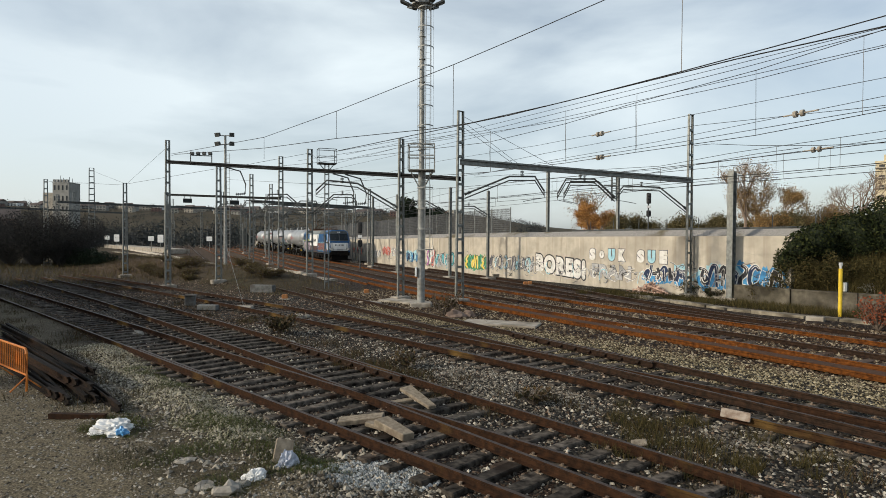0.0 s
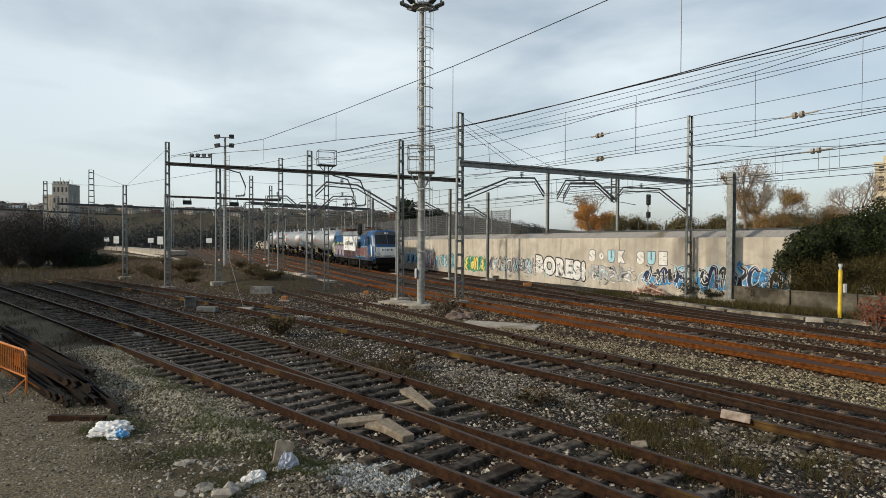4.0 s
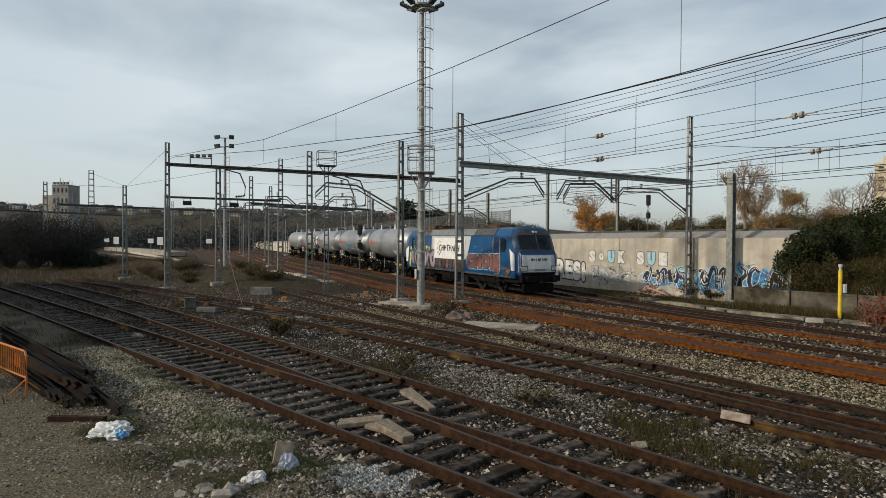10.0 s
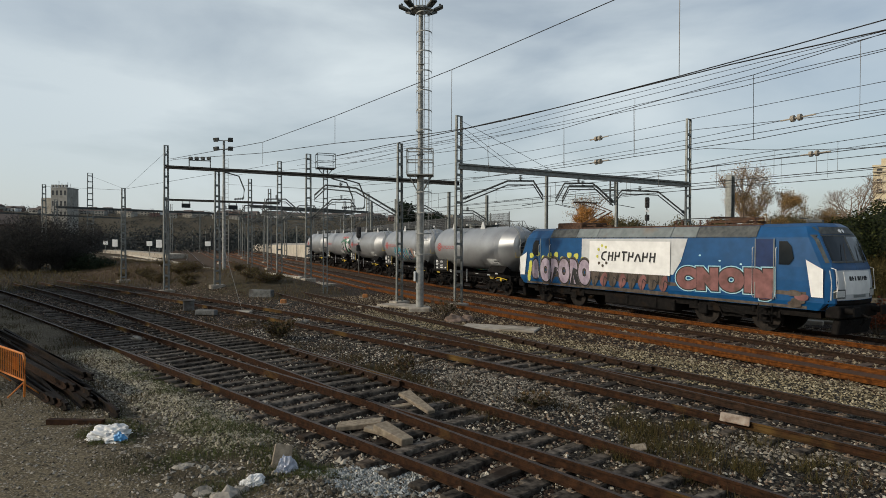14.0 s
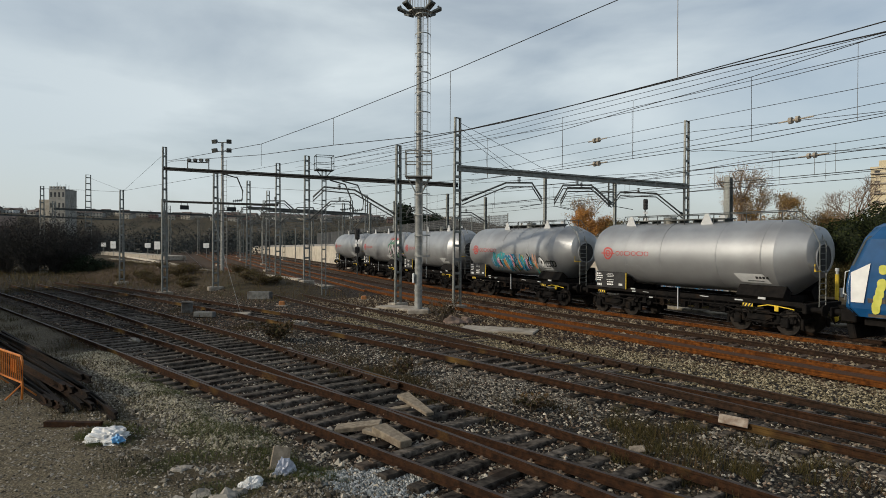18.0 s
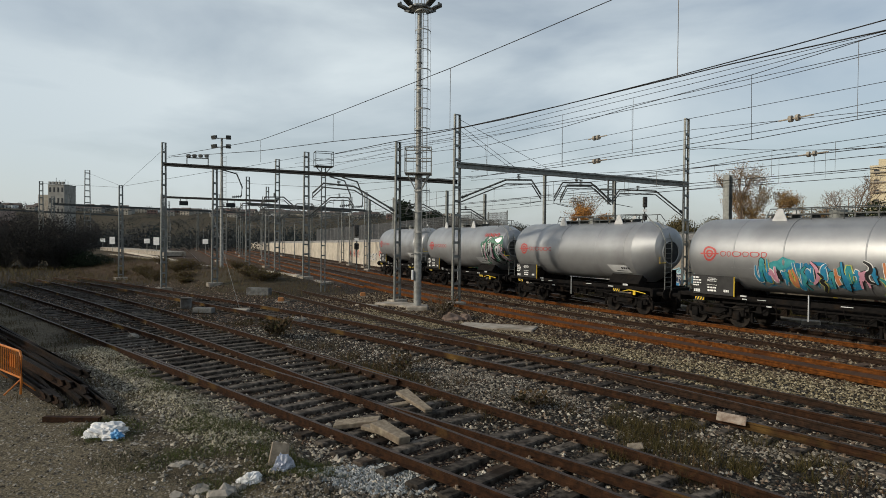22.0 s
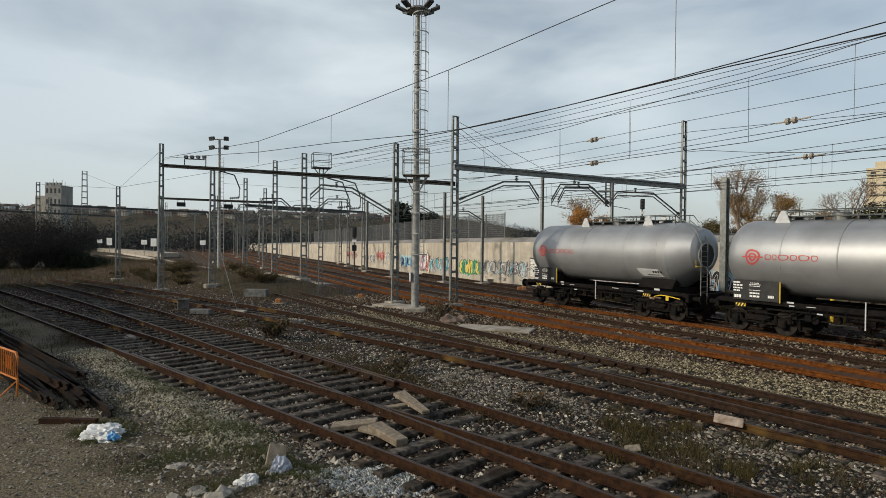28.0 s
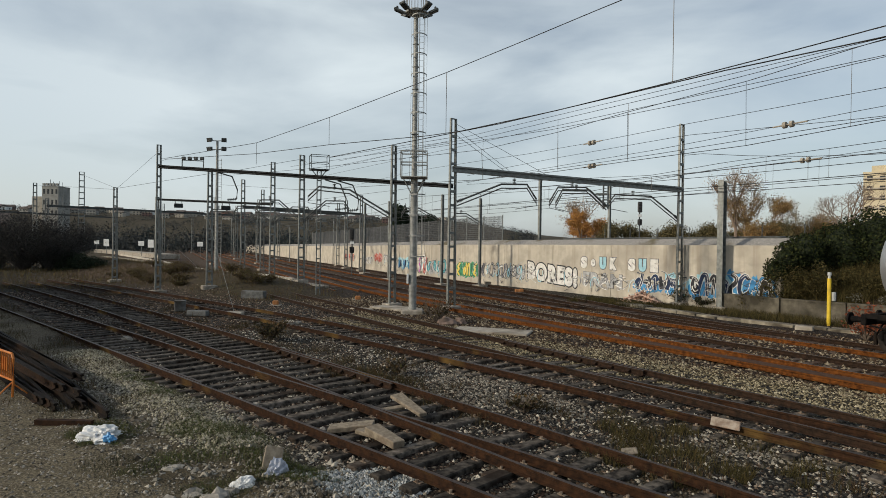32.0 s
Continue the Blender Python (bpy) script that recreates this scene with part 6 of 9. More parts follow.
# guys from the tall lattice mast's head and feeder lines past the steel mast's head
span_wire("guy wires running from the head of a lattice mast", [
    [(1.1, 33.4, 9.9), (6.9, 36.0, 7.3)], [(1.1, 33.4, 9.6), (4.4, 35.0, 7.45)], [(1.1, 33.4, 9.3), (4.0, 34.8, 7.5)],
    [(0.9, 33.4, 9.2), (-8.4, 47.0, 9.8)], [(0.9, 33.4, 8.9), (-13.2, 56.0, 10.2)], [(-18.6, 42, 9.6), (-27, 52.3, 7.6), (-44.5, 68.9, 9.3)],
    [(-44.7, 78.2, 11.5), (-27.0, 52.4, 7.7), (-15.8, 43.3, 8.1)], [(-15.8, 43.3, 8.0), (-10.35, 47.7, 9.8), (-7.7, 41.0, 8.0)]], 0.012)
def along(line, profile):
    """A wire over a track: heights at some distances y ahead, straight between them."""
    ys = [q[0] for q in profile]
    return [(p.x, p.y, float(np.interp(p.y, ys, [q[1] for q in profile]))) for p in line if ys[0] <= p.y <= ys[-1]]


T4_LINE = poly_track((0.00035, -0.1393, 13.55), -50, 14)
M2_LINE, M3_LINE = main_offset(-3.35), main_offset(0.87)
span_wire("overhead line of two feeders and a contact wire above the siding", [
    along(T4_LINE, ((5, 7.5), (11.7, 7.41), (14.2, 7.32), (22.2, 7.25), (27, 7.6), (33.4, 7.75))) + [(-7.7, 41.0, 8.1)], along(T4_LINE, ((5, 7.15), (11.7, 7.09), (14.2, 6.98), (18.9, 7.01), (22, 7.16), (27, 7.4), (33.4, 7.5))) + [(-7.7, 41.0, 7.75)],
    along(T4_LINE, ((5, 6.0), (11.7, 5.94), (15.9, 5.82), (22, 5.74), (44, 5.9)))], 0.007,
    [((5.18, 16.58, 7.28), (5.18, 16.58, 5.84)), ((1.67, 22.02, 7.2), (1.67, 22.02, 5.74)), ((3.72, 18.84, 7.3), (3.72, 18.84, 5.76))])
span_wire("feeder wires high over the main tracks", [
    along(M2_LINE, ((8, 7.95), (17.5, 8.01), (22.9, 8.02), (27, 7.96), (30.7, 7.97), (39.8, 8.3), (60, 8.6))),
    along(M2_LINE, ((8, 7.0), (17.5, 7.22), (22.9, 7.6), (28.9, 7.53), (36, 7.4))),
    along(M2_LINE, ((8, 7.6), (17.5, 7.49), (24.2, 7.22), (36, 7.0))),
    along(M2_LINE, ((8, 6.8), (17.5, 6.5), (21.5, 6.42), (24.2, 6.24), (36, 6.9))),
    along(M3_LINE, ((12, 7.1), (21.2, 6.9), (23.3, 6.8), (29.3, 6.68), (40, 7.0))),
    [(9.3, 22.9, 6.86), (9.68, 22.26, 6.83), (10.57, 20.79, 6.56), (11.6, 19.04, 6.31), (12.51, 17.45, 6.16), (16.0, 11.5, 5.9)],
    along(M2_LINE, ((8, 5.65), (22.9, 5.5), (40, 5.55)))], 0.009,
    [((10.9, 20.2, 6.45), (10.9, 20.2, 5.6)), ((11.9, 18.5, 6.5), (11.9, 18.5, 5.62)), ((13.4, 24.3, 6.8), (13.4, 24.3, 5.8)), ((14.3, 22.8, 6.8), (14.3, 22.8, 5.85))])


def strain_insulators():
    for x, y, z in ((6.83, 26.96, 7.95), (6.84, 26.94, 6.92), (11.27, 19.6, 7.4), (14.03, 23.21, 6.79)):
        t = thing("strain_insulator", pose(x, y, z, 0, -2, -58), "pale double disc strain insulator in a feeder wire", "insulator", "strain insulators")
        bm = bmesh.new()
        for k in (-0.11, 0.11):
            rod(bm, (k - 0.05, 0, 0), (k + 0.05, 0, 0), 0.105, 14)
        rod(bm, (-0.5, 0, 0), (0.6, 0, 0), 0.025, 6)
        part("porcelain", bm, OLD_CONCRETE, t)


strain_insulators()


# ---- signal with two lamp heads on a post behind the wall ----
def colour_signal(x, y, z0, h):
    t = thing("railway_signal", pose(x, y, z0), "dark colour light signal on a thin post", "railway signal", "railway signals")
    bm = bmesh.new()
    rod(bm, (0, 0, 0), (0, 0, h), 0.07, 8)
    part("post", bm, DARK_STEEL, t)
    for z in (h - 0.6, h - 2.3):
        bm = bmesh.new()
        box(bm, (0, -0.1, z), (0.5, 0.25, 1.2 if z > h - 1 else 0.7), bevel=0.08)
        for k in (-0.35, 0, 0.35):
            rod(bm, (0, -0.22, z + k * (1 if z > h - 1 else 0.5)), (0, -0.45, z + k * (1 if z > h - 1 else 0.5)), 0.14, 10)
        part("lamp_head", bm, BLACK, t, "black lamp head with hoods")
    bm = bmesh.new()
    box(bm, (0, -0.1, h - 1.55), (0.45, 0.05, 0.28))
    part("sign_plate", bm, WHITE, t)
    return t


colour_signal(23.0, 69.0, 3.4, 5.0)
colour_signal(-8.9, 66.0, -0.3, 5.2)


# ---- pavement edge, low wall, yellow post ----
TAN_CONCRETE = surface("stained tan concrete", (0.15, 0.125, 0.09), (0.34, 0.30, 0.225), 3, 0.9, 0, 0.4, (0.07, 0.058, 0.04), 0.9, (0.45, 0.62))
DARK_CONCRETE = surface("stained dark concrete", (0.075, 0.064, 0.046), (0.17, 0.15, 0.11), 3, 0.9, 0, 0.4, (0.04, 0.034, 0.022), 0.8, (0.45, 0.62))
streaks(DARK_CONCRETE, 2.0, (0.06, 0.052, 0.04), (0.5, 0.75))


def pavement_edge():
    t = thing("pavement", Matrix.Identity(4), "pale broken concrete edge strip along the main tracks", "pavement", "", "structure")
    line = [Vector(p) for p in ((11.7, 37.2), (13.1, 34.0), (14.4, 31.0), (16.2, 28.3), (18.2, 26.2), (23.0, 21.0))]
    rng = random.Random(12)
    for p, d in walk_along(line, 1.25):
        bm = bmesh.new()
        l = 1.24 * rng.uniform(0.96, 1.0)
        box(bm, (0, 0, 0), (l, 0.75 * rng.uniform(0.7, 1.1), 0.34), bevel=0.03)
        part("kerb_slab", bm, TAN_CONCRETE, t, m=pose(p.x, p.y, -0.2 + rng.uniform(-0.06, 0.03), rng.uniform(-3, 3), rng.uniform(-1.5, 1.5), math.degrees(math.atan2(d.y, d.x)) + rng.uniform(-2, 2)))


pavement_edge()


def low_wall():
    t = thing("low_wall", Matrix.Identity(4), "low grey concrete retaining wall below the embankment", "low wall", "", "structure")
    line = [Vector(p) for p in ((16.55, 35.4), (18.35, 32.2), (20.3, 29.9), (24.6, 25.6), (30.0, 20.0))]
    for a, b in zip(line, line[1:]):
        n = max(1, int((b - a).length / 2.4))
        for k in range(n):
            p, q = a + (b - a) * (k / n), a + (b - a) * ((k + 0.985) / n)
            bm = bmesh.new()
            bar(bm, (p.x, p.y, 0.2), (q.x, q.y, 0.2), 0.3, 1.0)
            bar(bm, (p.x, p.y, 0.74), (q.x, q.y, 0.74), 0.36, 0.08)
            part("wall_block", bm, DARK_CONCRETE, t)


low_wall()


def yellow_post():
    t = thing("marker_post", pose(18.4, 28.4, -0.25), "yellow steel post with a small grey box on it", "marker post")
    bm = bmesh.new()
    rod(bm, (0, 0, 0), (0, 0, 2.3), 0.085, 14)
    part("post", bm, YELLOW, t)
    bm = bmesh.new()
    rod(bm, (0, 0, 2.3), (0, 0, 2.44), 0.055, 10)
    rod(bm, (0, 0, 2.44), (0, 0, 2.58), 0.085, 12)
    part("lamp", bm, LIGHT_GREY, t, "pale cap lamp")
    bm = bmesh.new()
    box(bm, (0.17, -0.05, 1.45), (0.14, 0.16, 0.42), bevel=0.02)
    part("box", bm, LIGHT_GREY, t, "grey switch box")
    bm = bmesh.new()
    box(bm, (0.27, -0.04, 1.45), (0.07, 0.16, 0.44), bevel=0.02)
    part("box_back", bm, BLACK, t)


yellow_post()


# ---- near clutter ----
ORANGE = surface("orange barrier paint", (0.42, 0.125, 0.018), (0.58, 0.19, 0.03), 6, 0.5, 0, 0.1, (0.5, 0.2, 0.06), 2.5, local=True)


def barrier():
    t = thing("crowd_barrier", pose(-9.16, 13.5, -0.04, 0, 0, 141), "orange tubular steel crowd barrier beside scrap rails", "barrier")
    bm = bmesh.new()
    tube(bm, [(0.04, 0, 0.0), (0.0, 0, 0.3), (0, 0, 0.84), (0.08, 0, 0.94), (1.95, 0, 0.94), (2.05, 0, 0.84), (2.05, 0, 0.0)], 0.026, 8)
    tube(bm, [(0, 0, 0.36), (2.05, 0, 0.36)], 0.022, 8)
    part("frame", bm, ORANGE, t)
    for k in range(15):
        bm = bmesh.new()
        tube(bm, [(0.13 + k * 0.128, 0, 0.36), (0.13 + k * 0.128, 0, 0.93)], 0.012, 6)
        part("upright", bm, ORANGE, t)
    bm = bmesh.new()
    box(bm, (0.62, -0.02, 0.66), (0.34, 0.012, 0.3), bevel=0.004)
    part("plate", bm, ORANGE, t, "orange name plate")
    for x in (0.1, 1.95):
        bm = bmesh.new()
        tube(bm, [(x, -0.3, 0.02), (x, 0, 0.3), (x, 0.3, 0.02)], 0.02, 6)
        part("foot", bm, ORANGE, t)


barrier()


OLD_STEEL = surface("blackened old rail steel", (0.006, 0.005, 0.004), (0.020, 0.014, 0.011), 8, 0.8, 0.1, 0.3, (0.04, 0.022, 0.013), 0.8, spec=0.12)


def scrap_rails():
    rng = random.Random(4)
    ends = ((-6.4, 12.15, 0.02), (-6.95, 12.8, 0.02), (-7.2, 12.75, 0.03), (-7.45, 12.8, 0.03), (-7.72, 12.65, 0.02), (-7.97, 12.9, 0.03), (-8.22, 13.05, 0.03), (-8.47, 13.25, 0.02), (-8.72, 13.5, 0.03), (-7.5, 13.1, 0.19), (-7.75, 13.35, 0.19), (-8.1, 13.55, 0.19), (-8.4, 13.75, 0.19), (-7.9, 13.9, 0.35), (-8.2, 14.1, 0.35))
    for x0, y0, z in ends:
        a, l = 2.335 + rng.uniform(-0.05, 0.05), rng.uniform(8.5, 11)
        x1, y1 = x0 + l * math.cos(a), y0 + l * math.sin(a)
        pts = [Vector((x0, y0)), Vector(((x0 + x1) / 2, (y0 + y1) / 2)), Vector((x1, y1))]
        t = thing("scrap_rail", Matrix.Identity(4), "rusty scrap rail lying in a heap", "scrap rail", "heap of scrap rails")
        rail_mesh(pts, "rail", OLD_STEEL if rng.random() < 0.8 else DARK_RAIL, OLD_STEEL, t, z + 0.04)
    t = thing("timber_packer", Matrix.Identity(4), "rust stained timber under the scrap rails", "timber", "timber packers")
    bm = bmesh.new()
    bar(bm, (-7.6, 11.85, -0.08), (-6.5, 11.8, -0.08), 0.12, 0.1)
    part("timber", bm, RUST_RAIL, t)


scrap_rails()


def crumpled(name, c, size, seed, mat, label, category, patch=None):
    """A crumpled sack: a folded, sagging skin."""
    bm = bmesh.new()
    bmesh.ops.create_icosphere(bm, subdivisions=5, radius=1)
    for v in bm.verts:
        p = v.co.copy()
        n = noise.noise(p * 1.1 + Vector((seed, 0, 0))) * 0.55 + (0.5 - abs(noise.noise(p * 1.9 + Vector((0, seed, 0))))) * 0.5 - abs(noise.noise(Vector((p.x * 2.2, p.y * 5.0, p.z * 4.0)) + Vector((seed, seed, 0)))) * 0.34
        v.co = p * (1 + n)
        v.co.x *= size[0]
        v.co.y *= size[1]
        v.co.z = max(-0.05, v.co.z * size[2])
    for f in bm.faces:
        f.smooth = False
    t = thing(name, pose(c[0], c[1], c[2], 0, 0, c[3]), label, category)
    part("skin", bm, mat, t)
    if patch:
        bm = bmesh.new()
        bmesh.ops.create_icosphere(bm, subdivisions=3, radius=1)
        for v in bm.verts:
            v.co *= 1 + noise.noise(v.co * 3 + Vector((seed, 5, 1))) * 0.7
            v.co.x, v.co.y, v.co.z = v.co.x * 0.11 + size[0] * 0.95, v.co.y * 0.10 - size[1] * 0.6, max(0.0, v.co.z * 0.1) + 0.02
        part("blue_corner", bm, patch, t, "blue plastic corner")
    return t


BAG_WHITE = surface("white plastic sheet", (0.55, 0.55, 0.54), (0.80, 0.80, 0.78), 7, 0.35, 0, 0.3, (0.42, 0.42, 0.42), 3.0, local=True)
BAG_BLUE = surface("blue plastic", (0.06, 0.22, 0.45), (0.12, 0.34, 0.6), 6, 0.4, 0, 0.2, local=True)
crumpled("rubbish_bag", (-5.95, 11.05, -0.1, -18), (0.36, 0.26, 0.17), 3.1, BAG_WHITE, "crumpled white plastic rubbish bag with a blue corner", "rubbish bag", BAG_BLUE)
crumpled("plastic_sheet", (-2.38, 9.35, -0.1, 40), (0.14, 0.11, 0.2), 8.4, BAG_BLUE if False else surface("dirty clear plastic", (0.25, 0.28, 0.36), (0.5, 0.52, 0.58), 12, 0.3, 0, 0.3, local=True), "scrap of dirty bluish plastic among weeds", "plastic scrap")
crumpled("plastic_sheet", (-2.75, 8.95, -0.12, 10), (0.14, 0.12, 0.12), 1.4, BAG_WHITE, "crumpled scrap of white plastic among weeds", "plastic scrap")


def slab(name, outline, c, thick, mat, label, category, tilt=(0, 0), rz=0, group=""):
    t = thing(name, pose(c[0], c[1], c[2], tilt[0], tilt[1], rz), label, category, group)
    bm = bmesh.new()
    prism(bm, outline, thick, lambda u, v, w: (u, v, w))
    bmesh.ops.recalc_face_normals(bm, faces=bm.faces)
    bmesh.ops.bevel(bm, geom=list(bm.edges), offset=0.012, segments=1, affect="EDGES")
    part("board", bm, mat, t)
    return t


OLD_WOOD = surface("sun bleached old timber", (0.15, 0.12, 0.085), (0.29, 0.24, 0.175), 12, 0.9, 0, 0.5, (0.15, 0.11, 0.08), 2.0, local=True)
slab("timber_board", [(-0.45, -0.13), (0.40, -0.16), (0.46, 0.10), (-0.40, 0.14)], (-1.55, 11.75, -0.13), 0.10, OLD_WOOD, "broken bleached board lying between the rails", "timber board", (4, -5), 8, "broken boards")
slab("timber_board", [(-0.42, -0.13), (0.34, -0.17), (0.42, 0.05), (-0.36, 0.17)], (-0.85, 11.1, -0.12), 0.14, OLD_WOOD, "thick broken board with a splintered end between the rails", "timber board", (5, 9), -38, "broken boards")
slab("timber_board", [(-0.5, -0.14), (0.45, -0.09), (0.5, 0.08), (-0.46, 0.15)], (-0.5, 13.0, -0.02), 0.08, OLD_WOOD, "weathered board leaning on a rail", "timber board", (8, 14), -48, "broken boards")
slab("timber_board", [(-0.3, -0.1), (0.3, -0.12), (0.26, 0.1), (-0.32, 0.1)], (-1.15, 11.45, -0.16), 0.08, OLD_WOOD, "short piece of old board in the ballast", "timber board", (2, 3), -30, "broken boards")
slab("timber_board", [(-0.35, -0.07), (0.35, -0.09), (0.3, 0.08), (-0.36, 0.07)], (-0.95, 13.1, -0.14), 0.06, OLD_WOOD, "pale broken plank between the rails", "timber board", (3, -4), 20, "broken boards")
slab("timber_board", [(-0.16, -0.2), (0.14, -0.22), (0.16, 0.2), (-0.12, 0.22)], (-2.5, 9.6, 0.02), 0.05, OLD_WOOD, "small board standing in the weeds", "timber board", (55, 10), 20, "broken boards")
RUST_PLATE = surface("whitewashed rusty plate", (0.16, 0.11, 0.08), (0.34, 0.29, 0.24), 9, 0.8, 0.1, 0.3, (0.22, 0.10, 0.05), 3.0, local=True)
slab("metal_plate", [(-0.28, -0.09), (0.28, -0.09), (0.28, 0.09), (-0.28, 0.09)], (5.72, 11.9, 0.0), 0.03, RUST_PLATE, "pale rusty metal plate leaning against a rail", "metal plate", (70, 0), -46)
slab("paper_scrap", [(-0.2, -0.1), (0.12, -0.12), (0.22, 0.06), (-0.05, 0.13)], (3.37, 10.5, -0.1), 0.02, OLD_WOOD, "torn scrap of pale cardboard among dry weeds", "cardboard scrap", (10, -6), 20)


def stone(name, c, r, seed, mat, label, squash=0.6, group="loose stones"):
    bm = bmesh.new()
    bmesh.ops.create_icosphere(bm, subdivisions=2, radius=r)
    for v in bm.verts:
        v.co *= 1 + 0.7 * noise.noise(v.co / r * 1.3 + Vector((seed, seed * 2, 0)))
        v.co.z *= squash
    t = thing(name, pose(c[0], c[1], c[2], 0, 0, seed * 40), label, "stone", group)
    part("rock", bm, mat, t)
    return t


PALE_STONE = surface("pale limestone", (0.20, 0.18, 0.15), (0.36, 0.33, 0.28), 9, 0.95, 0, 0.5, (0.25, 0.22, 0.18), 2.0)
DARK_STONE = surface("brown boulder", (0.15, 0.105, 0.08), (0.28, 0.20, 0.155), 6, 0.95, 0, 0.6)
for k, (x, y, r) in enumerate(((-4.0, 9.5, 0.17), (-3.35, 8.6, 0.16), (-3.0, 8.5, 0.2), (-3.6, 8.45, 0.12), (-2.85, 8.75, 0.12), (-3.1, 9.5, 0.1), (-3.9, 9.05, 0.07), (-4.6, 9.9, 0.07), (-5.3, 10.2, 0.08), (-2.1, 11.7, 0.07), (-9.2, 15.1, 0.08), (-5.0, 20.3, 0.14), (-10.9, 22.1, 0.13), (-11.2, 22.4, 0.12), (-3.9, 13.5, 0.08), (0.55, 27.6, 0.45), (1.2, 28.0, 0.35), (6.9, 29.0, 0.16), (-6.3, 27.0, 0.2), (-6.0, 27.1, 0.15))):
    stone("loose_stone", (x, y, -0.14), r, k + 0.37, DARK_STONE if k in (15, 16) else PALE_STONE, "brown boulder at the foot of a mast" if k in (15, 16) else "pale loose stone on the ballast")


DARK_CONCRETE = surface("dark grey concrete", (0.09, 0.092, 0.09), (0.17, 0.172, 0.165), 5, 0.9, 0, 0.4, (0.07, 0.06, 0.05), 1.2)


def concrete_bits():
    for x, y, sx, sy, sz, rz, lab in ((2.4, 25.4, 3.2, 1.3, 0.1, -20, "broad worn concrete pad among ballast"), (-13.0, 31.6, 0.5, 0.45, 0.5, 15, "grey cable box on pale feet"), (-11.4, 29.8, 1.0, 0.35, 0.26, -8, "grey concrete block in the ballast"), (-11.4, 38.9, 1.5, 0.5, 0.5, -10, "grey concrete block among weeds"), (-11.0, 48.8, 1.1, 0.7, 0.5, -35, "pale concrete footing block"), (-9.3, 47.0, 3.2, 1.0, 0.4, -50, "pale concrete footing strip"), (-15.2, 55.4, 1.6, 0.7, 0.4, -50, "pale concrete footing block"), (-2.2, 33.6, 2.4, 1.4, 0.15, -40, "flat concrete slab at a mast's foot"), (16.3, 26.8, 0.7, 0.35, 0.25, -42, "white concrete trough end"), (4.5, 52.0, 0.5, 0.4, 0.4, 10, "small pale equipment box"), (-3.9, 33.0, 1.2, 0.6, 0.12, -40, "flat concrete slab at a mast's foot")):
        t = thing("concrete_block", pose(x, y, -0.22, 0, 0, rz), lab, "concrete block", "concrete blocks")
        bm = bmesh.new()
        box(bm, (0, 0, sz / 2), (sx, sy, sz), bevel=0.03)
        if "box" in lab:
            box(bm, (0, 0, sz + 0.03), (sx * 1.08, sy * 1.08, 0.06), bevel=0.01)
        part("block", bm, OLD_CONCRETE if "grey" not in lab else DARK_CONCRETE, t)
    # pale cable trough along the weedy bank
    t = thing("cable_trough", Matrix.Identity(4), "pale concrete cable trough beside the siding", "cable trough")
    line = [Vector(p) for p in ((-12.5, 55.0), (-18.2, 63.1), (-23.2, 66.0), (-30.0, 76.0), (-43.5, 97.7), (-80.0, 152.0))]
    for p, d in walk_along(line, 4.0):
        q = p + d * 3.95
        bm = bmesh.new()
        bar(bm, (p.x, p.y, -0.02), (q.x, q.y, -0.02), 0.45, 0.3)
        part("trough_lid", bm, CONCRETE, t)


concrete_bits()


DULL_ORANGE = surface("faded orange plastic", (0.26, 0.10, 0.03), (0.40, 0.18, 0.06), 6, 0.6, 0, 0.1, (0.2, 0.13, 0.08), 2.5, local=True)


def rail_markers():
    for x, y in ((-9.0, 35.0), (-4.8, 38.7), (6.2, 46.0), (6.6, 46.5)):
        t = thing("track_marker", pose(x, y, -0.22), "small orange and white track marker", "track marker", "track markers")
        bm = bmesh.new()
        box(bm, (0, 0, 0.16), (0.34, 0.24, 0.26), bevel=0.05)
        part("lamp", bm, DULL_ORANGE, t)
        bm = bmesh.new()
        box(bm, (0, 0, 0.02), (0.6, 0.4, 0.05))
        part("base", bm, OLD_CONCRETE, t)


rail_markers()


def stake():
    t = thing("guy_stake", Matrix.Identity(4), "thin pale guy rod slanting down to the yard ground", "guy rod")
    bm = bmesh.new()
    rod(bm, (-9.9, 30.6, -0.2), (-15.9, 43.2, 5.0), 0.011, 6)
    part("rod", bm, GALV, t)
    bm = bmesh.new()
    box(bm, (-9.9, 30.5, -0.15), (0.9, 0.5, 0.12), bevel=0.03)
    part("anchor", bm, OLD_CONCRETE, t)


stake()


# ---- plants ----
LEAF_GREEN = island_colours("dark ivy leaves", [(0.004, 0.008, 0.002), (0.010, 0.017, 0.004), (0.02, 0.03, 0.007), (0.045, 0.05, 0.012), (0.007, 0.012, 0.003)])
DRY_GRASS = island_colours("dry grass", [(0.075, 0.052, 0.026), (0.12, 0.085, 0.042), (0.05, 0.045, 0.02), (0.04, 0.04, 0.016), (0.15, 0.115, 0.062)])
GREEN_GRASS = island_colours("green and dry grass", [(0.035, 0.04, 0.018), (0.055, 0.06, 0.027), (0.085, 0.07, 0.038), (0.028, 0.03, 0.014), (0.125, 0.10, 0.058)])
BROWN_WEED = island_colours("brown dead weeds", [(0.045, 0.028, 0.013), (0.085, 0.055, 0.024), (0.035, 0.028, 0.012), (0.05, 0.05, 0.017)])
ORANGE_LEAF = island_colours("orange autumn leaves", [(0.34, 0.15, 0.035), (0.44, 0.21, 0.05), (0.28, 0.14, 0.06), (0.40, 0.23, 0.08)])
